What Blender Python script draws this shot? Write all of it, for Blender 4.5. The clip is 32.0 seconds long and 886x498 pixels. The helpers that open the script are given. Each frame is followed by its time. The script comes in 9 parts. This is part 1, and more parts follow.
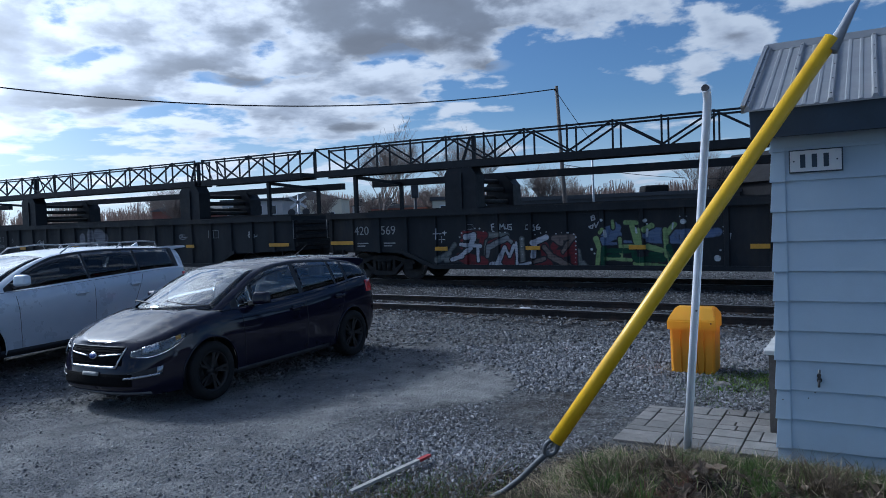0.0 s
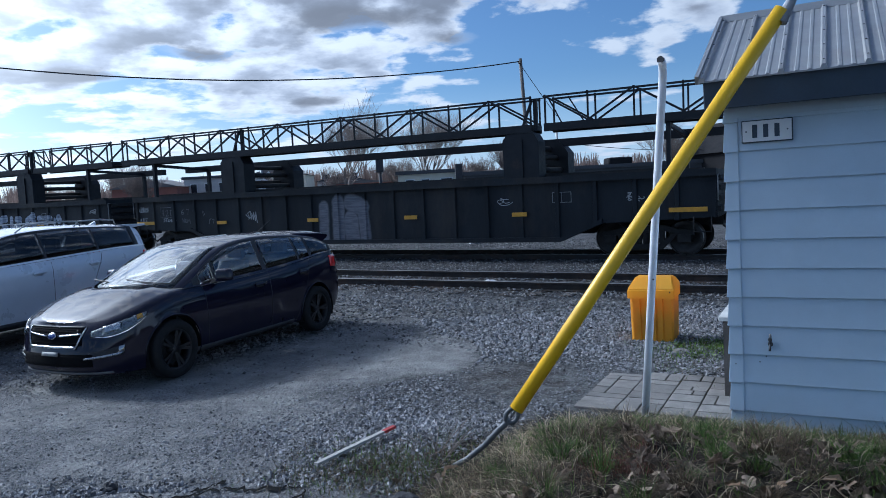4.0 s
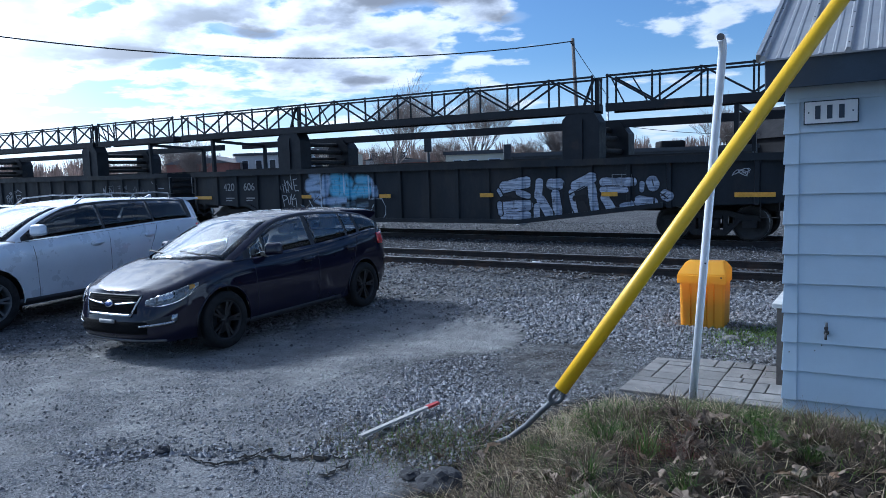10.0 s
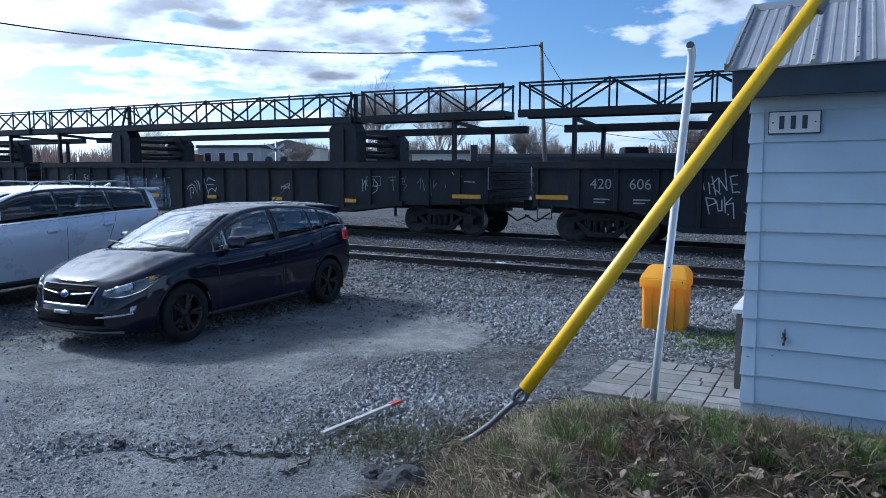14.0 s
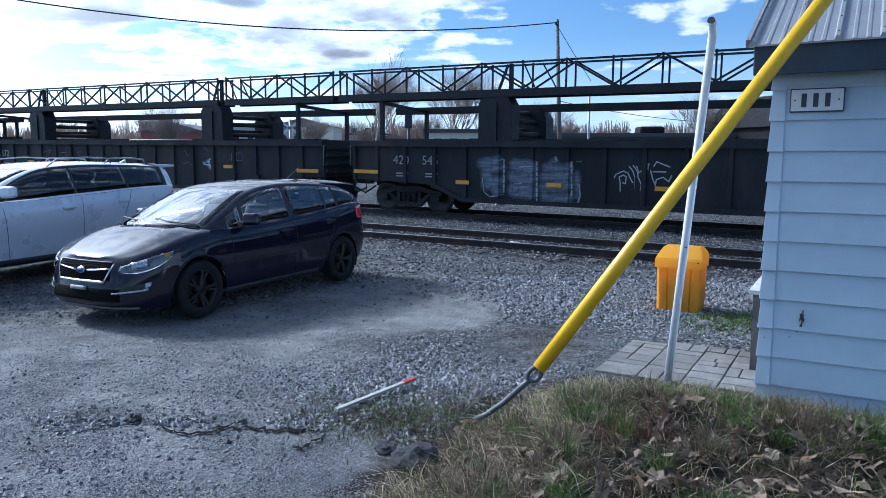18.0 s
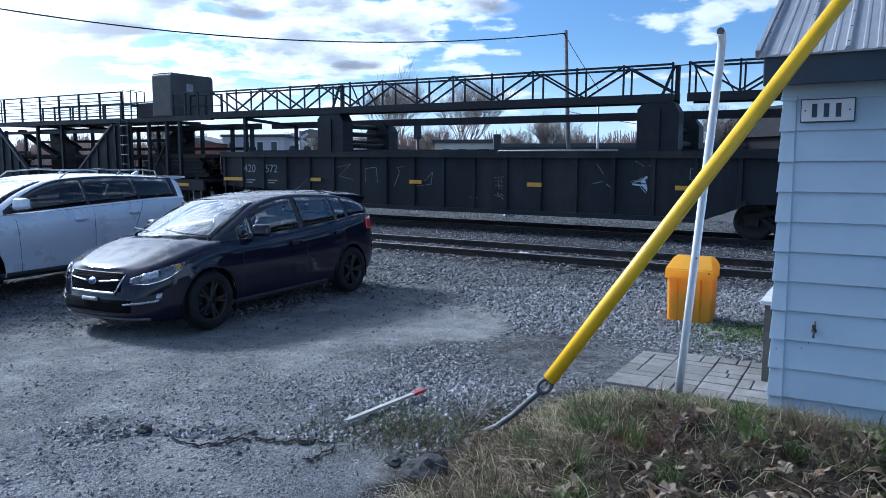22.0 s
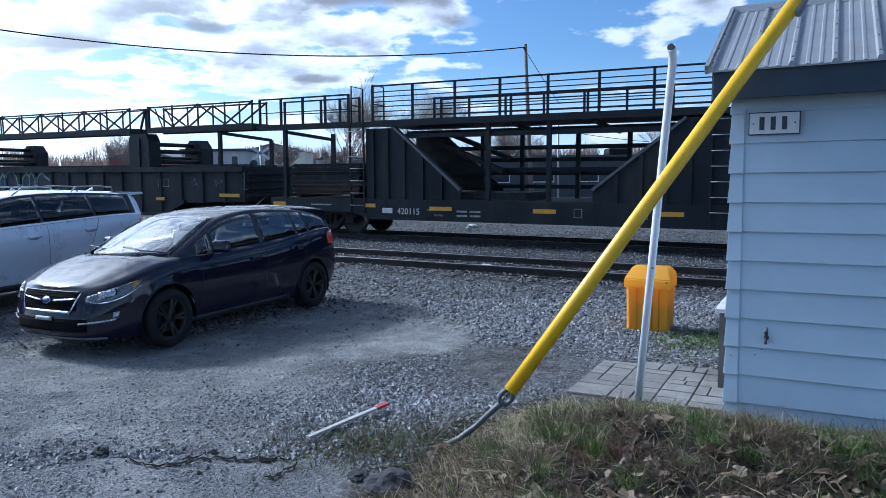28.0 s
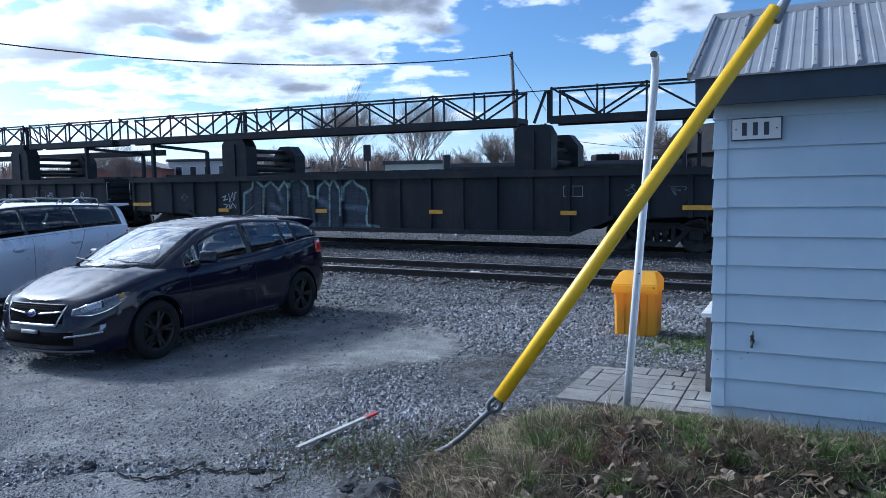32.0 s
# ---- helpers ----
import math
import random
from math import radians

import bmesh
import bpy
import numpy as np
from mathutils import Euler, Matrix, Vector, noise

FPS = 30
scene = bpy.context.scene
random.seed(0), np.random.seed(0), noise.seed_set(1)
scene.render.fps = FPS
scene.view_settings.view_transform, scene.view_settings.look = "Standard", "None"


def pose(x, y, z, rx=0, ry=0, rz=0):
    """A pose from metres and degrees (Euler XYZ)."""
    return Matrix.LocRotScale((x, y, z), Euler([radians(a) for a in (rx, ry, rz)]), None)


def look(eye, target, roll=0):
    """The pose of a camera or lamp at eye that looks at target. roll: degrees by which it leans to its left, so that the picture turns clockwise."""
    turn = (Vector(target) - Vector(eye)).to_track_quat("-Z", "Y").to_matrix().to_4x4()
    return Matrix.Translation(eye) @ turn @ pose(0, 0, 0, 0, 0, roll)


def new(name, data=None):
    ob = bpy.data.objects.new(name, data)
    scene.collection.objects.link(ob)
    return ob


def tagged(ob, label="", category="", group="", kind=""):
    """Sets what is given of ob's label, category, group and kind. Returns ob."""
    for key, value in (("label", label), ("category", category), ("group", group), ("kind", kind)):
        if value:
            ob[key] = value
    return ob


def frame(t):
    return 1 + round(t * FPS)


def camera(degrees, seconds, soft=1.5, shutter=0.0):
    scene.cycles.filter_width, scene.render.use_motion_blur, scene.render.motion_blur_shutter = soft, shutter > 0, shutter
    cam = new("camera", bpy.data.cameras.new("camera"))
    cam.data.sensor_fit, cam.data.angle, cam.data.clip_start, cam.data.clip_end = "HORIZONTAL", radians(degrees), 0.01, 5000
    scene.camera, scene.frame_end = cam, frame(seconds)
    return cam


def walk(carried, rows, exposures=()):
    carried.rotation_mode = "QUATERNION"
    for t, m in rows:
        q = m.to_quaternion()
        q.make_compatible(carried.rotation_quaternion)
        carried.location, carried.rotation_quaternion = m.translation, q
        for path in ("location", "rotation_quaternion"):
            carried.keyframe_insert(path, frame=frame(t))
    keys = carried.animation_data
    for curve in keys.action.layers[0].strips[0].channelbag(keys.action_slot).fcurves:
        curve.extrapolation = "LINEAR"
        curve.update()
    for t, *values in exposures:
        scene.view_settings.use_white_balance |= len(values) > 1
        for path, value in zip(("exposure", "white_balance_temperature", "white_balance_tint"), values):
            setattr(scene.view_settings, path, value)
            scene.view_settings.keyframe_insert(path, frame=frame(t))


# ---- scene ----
cam = camera(62.5, 32.0, soft=0.8)
PATH = [
    (0, (-0.003, 0.013, 1.942), (-0.207, 10.003, 1.544), -2.46),
    (0.5, (0.008, 0.019, 1.937), (-0.163, 10.008, 1.495), -2.71),
    (1, (0.013, 0.017, 1.942), (-0.168, 10.005, 1.486), -3.04),
    (1.5, (0.016, 0.004, 1.941), (-0.130, 9.984, 1.340), -3.54),
    (2, (0.026, -0.006, 1.945), (0.022, 9.971, 1.260), -4.08),
    (2.5, (0.027, -0.010, 1.937), (0.193, 9.963, 1.223), -3.32),
    (3, (0.036, -0.006, 1.932), (0.252, 9.972, 1.299), -2.79),
    (3.5, (0.044, -0.010, 1.930), (0.302, 9.963, 1.241), -3.16),
    (4, (0.043, -0.019, 1.932), (0.271, 9.949, 1.163), -3.20),
    (4.5, (0.001, -0.033, 1.924), (0.316, 9.914, 0.946), -2.71),
    (6.5, (0.049, -0.035, 1.913), (0.432, 9.916, 1.005), -1.57),
    (7, (0.035, -0.010, 1.898), (0.195, 9.949, 1.009), -1.18),
    (7.5, (0.028, -0.002, 1.891), (-0.102, 9.945, 0.874), -1.62),
    (8, (0.024, -0.002, 1.891), (-0.363, 9.926, 0.760), -2.03),
    (8.5, (0.020, 0.001, 1.893), (-0.444, 9.931, 0.805), -2.10),
    (9, (0.025, 0.000, 1.898), (-0.422, 9.933, 0.833), -1.97),
    (9.5, (0.026, -0.011, 1.908), (-0.449, 9.926, 0.888), -1.92),
    (10, (0.027, -0.009, 1.906), (-0.381, 9.932, 0.906), -2.13),
    (10.5, (0.019, -0.004, 1.901), (-0.441, 9.930, 0.857), -2.17),
    (11, (0.028, -0.003, 1.899), (-0.476, 9.922, 0.788), -2.43),
    (11.5, (0.009, -0.010, 1.912), (-0.513, 9.918, 0.826), -1.73),
    (12, (0.002, -0.006, 1.906), (-0.321, 9.936, 0.882), -0.98),
    (12.5, (0.001, -0.002, 1.901), (-0.087, 9.946, 0.881), -0.59),
    (13, (-0.001, -0.001, 1.900), (-0.000, 9.944, 0.855), -0.50),
    (13.5, (-0.010, -0.002, 1.897), (0.038, 9.947, 0.896), -0.11),
    (14, (-0.007, 0.006, 1.895), (0.086, 9.953, 0.874), -0.30),
    (14.5, (-0.004, 0.010, 1.893), (0.055, 9.953, 0.830), -0.68),
    (15, (-0.001, 0.011, 1.881), (0.053, 9.942, 0.711), -0.84),
    (15.5, (-0.012, 0.018, 1.882), (-0.031, 9.942, 0.657), -0.75),
    (17.5, (-0.034, 0.032, 1.881), (-0.067, 9.946, 0.573), -0.06),
    (18, (-0.016, 0.034, 1.881), (-0.104, 9.949, 0.582), -0.03),
    (18.5, (-0.015, 0.033, 1.886), (-0.106, 9.955, 0.639), -0.05),
    (19, (-0.019, 0.022, 1.891), (-0.058, 9.950, 0.695), 0.17),
    (19.5, (-0.019, 0.034, 1.892), (-0.055, 9.973, 0.787), 0.27),
    (20, (-0.028, 0.026, 1.888), (-0.050, 9.967, 0.807), 0.37),
    (20.5, (-0.023, 0.037, 1.892), (-0.218, 9.978, 0.826), 0.54),
    (21, (-0.020, 0.032, 1.893), (-0.233, 9.977, 0.870), -0.16),
    (21.5, (-0.025, 0.028, 1.884), (-0.181, 9.967, 0.795), -0.14),
    (22, (-0.021, 0.031, 1.887), (-0.232, 9.962, 0.728), -0.19),
    (22.5, (-0.005, 0.021, 1.890), (-0.119, 9.954, 0.735), -0.60),
    (23, (-0.010, 0.020, 1.892), (-0.086, 9.954, 0.752), -0.87),
    (23.5, (-0.012, 0.028, 1.894), (-0.089, 9.968, 0.803), -0.94),
    (24, (-0.015, 0.023, 1.896), (-0.065, 9.965, 0.824), -0.83),
    (24.5, (-0.013, 0.026, 1.890), (-0.052, 9.970, 0.840), -0.70),
    (25, (-0.012, 0.015, 1.895), (-0.032, 9.960, 0.849), -0.64),
    (25.5, (-0.002, 0.003, 1.895), (0.044, 9.952, 0.881), -0.67),
    (27.5, (0.004, 0.001, 1.890), (0.188, 9.950, 0.892), -0.61),
    (28, (0.006, 0.000, 1.897), (0.287, 9.947, 0.906), -0.68),
    (28.5, (0.007, 0.001, 1.898), (0.385, 9.947, 0.933), -0.76),
    (29, (0.007, 0.007, 1.901), (0.349, 9.959, 0.987), -0.86),
    (29.5, (0.007, -0.004, 1.896), (0.346, 9.949, 0.990), -0.63),
    (30, (0.014, -0.007, 1.898), (0.396, 9.947, 1.015), -0.68),
    (30.5, (0.010, -0.003, 1.902), (0.398, 9.948, 0.999), -0.77),
    (31, (0.008, -0.010, 1.898), (0.397, 9.942, 1.006), -0.74),
    (31.5, (0.016, -0.008, 1.901), (0.408, 9.943, 0.997), -0.98),
    (32, (0.019, -0.013, 1.904), (0.452, 9.938, 1.011), -1.30),
]
walk(cam, [(t, look(eye, target, roll)) for t, eye, target, roll in PATH],
     exposures=[(0, 0.22, 5070, 8), (2, 0.41, 5070, 8), (4.5, 0.60, 5070, 8), (7, 0.81, 5020, 8), (14, 0.87, 5020, 8), (18, 1.05, 5020, 8), (25, 1.00, 5020, 8), (32, 0.95, 5020, 8)])

# the way of the track: x along the train's way, y across it (away from the eye), z up; it falls a little to the right
WAY = radians(60.5)
U, N = Vector((math.sin(WAY), -math.cos(WAY), 0)), Vector((math.cos(WAY), math.sin(WAY), 0))
FALL = 0.01
_x = (U - Vector((0, 0, FALL))).normalized()
_z = _x.cross(N)
TRACK = Matrix(((_x.x, N.x, _z.x, 0), (_x.y, N.y, _z.y, 0), (_x.z, N.z, _z.z, 0), (0, 0, 0, 1)))
LEVEL = Matrix(((U.x, N.x, 0, 0), (U.y, N.y, 0, 0), (0, 0, 1, 0), (0, 0, 0, 1)))
RAIL = 0.03          # top of the rails
MID = 19.55          # middle of the train's track


def gone(t):
    """How far the train has rolled after t seconds."""
    return 3.4737 * t + 0.007804 * t * t - 5.992e-5 * t ** 3


# ---- light ----
SUN_AZ, SUN_EL = radians(59), radians(37)      # to the left of +y
to_sun = Vector((-math.sin(SUN_AZ) * math.cos(SUN_EL), math.cos(SUN_AZ) * math.cos(SUN_EL), math.sin(SUN_EL)))
lamp = bpy.data.lights.new("sun", "SUN")
lamp.energy, lamp.angle, lamp.color = 2.0, radians(8.0), (1.0, 0.94, 0.85)
sun = new("sun", lamp)
SKY_GAIN = 0.67
sun.matrix_world = look(to_sun * 60, (0, 0, 0))


def make_world():
    w = bpy.data.worlds.new("sky")
    scene.world = w
    w.use_nodes = True
    nt = w.node_tree
    nt.nodes.clear()
    n, l = nt.nodes.new, nt.links.new
    out, bg = n("ShaderNodeOutputWorld"), n("ShaderNodeBackground")
    sky = n("ShaderNodeTexSky")
    sky.sky_type, sky.sun_disc = "NISHITA", False
    sky.sun_elevation, sky.sun_rotation = SUN_EL, -SUN_AZ
    sky.air_density, sky.dust_density, sky.ozone_density = 1.0, 0.4, 2.6
    co = n("ShaderNodeTexCoord")
    sep = n("ShaderNodeSeparateXYZ")
    l(co.outputs["Generated"], sep.inputs[0])

    def m(op, a, b=None, c=None, clamp=False):
        k = n("ShaderNodeMath")
        k.operation, k.use_clamp = op, clamp
        for i, v in enumerate((a, b, c)):
            if v is None:
                continue
            if isinstance(v, (int, float)):
                k.inputs[i].default_value = v
            else:
                l(v, k.inputs[i])
        return k.outputs[0]

    # compass bearing (right of +y) and height, in degrees
    az0 = m("MULTIPLY", m("ARCTAN2", sep.outputs[0], sep.outputs[1]), 57.2958)
    el = m("MULTIPLY", m("ARCSINE", sep.outputs[2]), 57.2958)

    def ramp(v, lo, hi, a=0.0, b=1.0):
        k = n("ShaderNodeMapRange")
        k.interpolation_type = "SMOOTHSTEP"
        k.inputs[1].default_value, k.inputs[2].default_value, k.inputs[3].default_value, k.inputs[4].default_value = lo, hi, a, b
        l(v, k.inputs[0])
        return k.outputs[0]

    def puff(az, high, a, e, wa, we, amount):
        """A soft mass at a bearing and height."""
        d = m("ADD", m("POWER", m("ABSOLUTE", m("DIVIDE", m("SUBTRACT", az, a), wa)), 2.0), m("POWER", m("ABSOLUTE", m("DIVIDE", m("SUBTRACT", high, e), we)), 2.0))
        return m("MULTIPLY", m("EXPONENT", m("MULTIPLY", d, -1.0)), amount)

    CLOUDS = ((-3, 18.0, 17, 5.2, 0.36), (20.8, 12.0, 2.5, 1.2, 0.26), (15.0, 9.9, 1.8, 0.7, 0.22), (26, 14.0, 3.0, 1.0, 0.10), (-26, 11.5, 17, 6.5, 0.13), (4.4, 8.2, 2.0, 0.38, 0.17),
              (-29, 9.8, 8, 1.1, 0.26), (-20, 12.6, 3.5, 0.8, 0.20), (-10, 8.9, 4.5, 0.6, 0.2), (-33, 14.2, 5, 1.0, 0.2), (-10, 10.5, 9, 1.6, 0.08), (33, 16, 8, 4, 0.16), (-40, 32, 50, 12, 0.12),
              (9, 10.6, 4.2, 3.0, -0.20), (40, 30, 30, 20, -0.05), (-10, 7.4, 9, 0.8, 0.10), (28, 7.5, 9, 2.6, -0.16), (12, 14.5, 4, 1.2, 0.10))

    def body_at(da, de):
        """How thick the cloud is a little aside and above a bearing and height."""
        az, high = m("ADD", az0, da), m("ADD", el, de)
        comb = n("ShaderNodeCombineXYZ")
        l(m("MULTIPLY", az, 0.1), comb.inputs[0])
        # clouds flatten towards the horizon
        l(m("MULTIPLY", m("LOGARITHM", m("ADD", m("MAXIMUM", high, 0.0), 4.0), 2.71828), 2.3), comb.inputs[1])

        def noise_at(scale, detail, rough, shift, squash=(1, 1, 1)):
            mp = n("ShaderNodeMapping")
            mp.inputs["Location"].default_value = shift
            mp.inputs["Scale"].default_value = squash
            l(comb.outputs[0], mp.inputs[0])
            t = n("ShaderNodeTexNoise")
            t.inputs["Scale"].default_value, t.inputs["Detail"].default_value, t.inputs["Roughness"].default_value = scale, detail, rough
            l(mp.outputs[0], t.inputs[0])
            return t.outputs[0]

        fine = noise_at(2.7, 8.0, 0.53, (4.2, 1.1, 0), (0.8, 1.35, 1))
        wide = noise_at(0.7, 3.0, 0.5, (1.3, 5.2, 0))
        mass = None
        for p in CLOUDS:
            q = puff(az, high, *p)
            mass = q if mass is None else m("ADD", mass, q)
        return m("ADD", m("ADD", m("MULTIPLY", m("SUBTRACT", fine, 0.135), 0.92), m("MULTIPLY", wide, 0.2)), mass)

    body, above = body_at(0.0, 0.0), body_at(-0.5, 0.75)
    cover = ramp(body, 0.45, 0.57)
    # the undersides lie in the shade of the cloud above them
    thick = m("MULTIPLY", ramp(above, 0.49, 0.70), ramp(body, 0.46, 0.64))
    heavy = ramp(m("ADD", above, puff(az0, el, -4, 17.5, 18, 4.0, 0.10)), 0.64, 0.86)
    # dark flat bellies low in the bright sky
    belly = None
    for p in ((-24.1, 9.4, 3.2, 0.5, 0.55), (-15.8, 10.9, 2.5, 0.55, 0.55), (-7.5, 7.4, 2.6, 0.45, 0.5), (4.0, 11.6, 3.6, 0.9, 0.36), (-4.5, 13.3, 6.0, 0.9, 0.5), (21.0, 12.2, 1.5, 0.5, 0.25)):
        q = puff(az0, el, *p)
        belly = q if belly is None else m("ADD", belly, q)
    dark = ramp(m("ADD", belly, m("MULTIPLY", m("SUBTRACT", above, 0.62), 0.9)), 0.12, 0.5)
    cover = m("MAXIMUM", cover, m("MULTIPLY", dark, 0.85))
    thick = m("MAXIMUM", thick, m("MULTIPLY", dark, 0.95))
    heavy = m("MAXIMUM", heavy, m("MULTIPLY", dark, 0.8))
    dot = n("ShaderNodeVectorMath")
    dot.operation = "DOT_PRODUCT"
    l(co.outputs["Generated"], dot.inputs[0])
    dot.inputs[1].default_value = to_sun
    near = ramp(dot.outputs["Value"], 0.3, 1.0)
    glow = m("POWER", m("MAXIMUM", dot.outputs["Value"], 0.0), 5.0)

    def mixc(f, a, b, mode="MIX"):
        k = n("ShaderNodeMix")
        k.data_type, k.blend_type = "RGBA", mode
        for i, v in ((0, f), (6, a), (7, b)):
            if isinstance(v, tuple):
                k.inputs[i].default_value = (*v, 1)
            elif isinstance(v, (int, float)):
                k.inputs[i].default_value = v
            else:
                l(v, k.inputs[i])
        return k.outputs[2]

    bright = mixc(near, (6.1, 6.05, 6.0), (10.8, 10.4, 9.9))
    grey = mixc(heavy, (4.3, 4.4, 4.7), (2.2, 2.3, 2.55))
    shade = mixc(m("MULTIPLY", thick, m("SUBTRACT", 1.0, m("MULTIPLY", glow, 0.35))), bright, grey)
    shade = mixc(m("MULTIPLY", dark, 0.75), shade, (1.7, 1.7, 1.8))
    blue = mixc(1.0, sky.outputs[0], (SKY_GAIN * 0.88, SKY_GAIN * 0.97, SKY_GAIN * 1.06), "MULTIPLY")
    # pale air low over the horizon
    low = m("MULTIPLY", ramp(el, 0.0, 9.0, 1.0, 0.0), 0.5)
    blue = mixc(low, blue, mixc(near, (6.0, 6.9, 8.0), (12.0, 11.6, 11.0)))
    both = mixc(cover, blue, shade)
    veil = mixc(m("MULTIPLY", glow, 0.28), both, (15, 14.4, 13.6), "ADD")
    # bright air below the sun
    veil = mixc(puff(az0, el, -46, 9, 16, 7, 0.55), veil, (12, 11.6, 10.8), "ADD")
    veil = mixc(m("POWER", m("MAXIMUM", dot.outputs["Value"], 0.0), 26.0), veil, (42, 40, 37), "ADD")
    l(veil, bg.inputs[0])
    bg.inputs[1].default_value = 0.08
    l(bg.outputs[0], out.inputs[0])


make_world()


# ---- helpers of this scene ----
def part(name, bm, material, parent=None, label="", smooth=False):
    """Links a bmesh as one mesh object, under a thing or a part."""
    me = bpy.data.meshes.new(name)
    if smooth:
        for fc in bm.faces:
            fc.smooth = True
    bm.to_mesh(me)
    bm.free()
    for mt in material if isinstance(material, (list, tuple)) else (material,):
        me.materials.append(mt)
    ob = new(name, me)
    if parent:
        ob.parent = parent
    return tagged(ob, label)


def share(name, me, parent, m):
    ob = new(name, me)
    ob.parent = parent
    ob.matrix_basis = m
    return ob


def empty(name, m, label, category, group="", kind=""):
    ob = new(name)
    ob.matrix_basis = m
    return tagged(ob, label, category, group, kind)


def hexa(bm, c, mi=0):
    """A block from eight corners: the lower four in turn, then the upper four."""
    v = [bm.verts.new(p) for p in c]
    for q in ((3, 2, 1, 0), (4, 5, 6, 7), (0, 1, 5, 4), (1, 2, 6, 5), (2, 3, 7, 6), (3, 0, 4, 7)):
        f = bm.faces.new([v[i] for i in q])
        f.material_index = mi
    return v


def box(bm, x0, x1, y0, y1, z0, z1, mi=0, m=None):
    c = [(x0, y0, z0), (x1, y0, z0), (x1, y1, z0), (x0, y1, z0), (x0, y0, z1), (x1, y0, z1), (x1, y1, z1), (x0, y1, z1)]
    return hexa(bm, [m @ Vector(p) for p in c] if m else c, mi)


def bar(bm, p, q, w, h=None, mi=0):
    """A square bar from p to q, w wide and h high."""
    p, q = Vector(p), Vector(q)
    h = h or w
    d = (q - p).normalized()
    side = d.cross(Vector((0, 0, 1)))
    side = side.normalized() if side.length > 1e-4 else Vector((1, 0, 0))
    top = side.cross(d).normalized()
    a, b = side * w / 2, top * h / 2
    return hexa(bm, [p - a - b, p + a - b, q + a - b, q - a - b, p - a + b, p + a + b, q + a + b, q - a + b], mi)


def tube(bm, pts, r, seg=10, mi=0, cap=True):
    """A round tube through points; r is one radius or one for each point."""
    pts = [Vector(p) for p in pts]
    rs = r if isinstance(r, (list, tuple)) else [r] * len(pts)
    rings, ref = [], None
    for i, p in enumerate(pts):
        d = (pts[min(i + 1, len(pts) - 1)] - pts[max(i - 1, 0)]).normalized()
        if ref is None:
            ref = d.orthogonal().normalized()
        ref = (ref - d * ref.dot(d)).normalized()
        o = d.cross(ref)
        rings.append([bm.verts.new(p + (ref * math.cos(a) + o * math.sin(a)) * rs[i]) for a in (2 * math.pi * k / seg for k in range(seg))])
    for a, b in zip(rings, rings[1:]):
        for k in range(seg):
            f = bm.faces.new((a[k], a[(k + 1) % seg], b[(k + 1) % seg], b[k]))
            f.material_index, f.smooth = mi, True
    if cap:
        bm.faces.new(rings[0][::-1]).material_index = mi
        bm.faces.new(rings[-1]).material_index = mi


def slab(bm, pts, y0, y1, mi=0, m=None):
    """A flat outline of (x, z) points, thick from y0 to y1."""
    a = [bm.verts.new(m @ Vector((x, y0, z)) if m else (x, y0, z)) for x, z in pts]
    b = [bm.verts.new(m @ Vector((x, y1, z)) if m else (x, y1, z)) for x, z in pts]
    fs = [bm.faces.new(a), bm.faces.new(b[::-1])]
    k = len(pts)
    for i in range(k):
        fs.append(bm.faces.new((a[(i + 1) % k], a[i], b[i], b[(i + 1) % k])))
    for f in fs:
        f.material_index = mi
    bmesh.ops.recalc_face_normals(bm, faces=fs)
    return fs


def bevel(bm, w, seg=2):
    bmesh.ops.bevel(bm, geom=bm.edges[:], offset=w, segments=seg, affect="EDGES", profile=0.6)


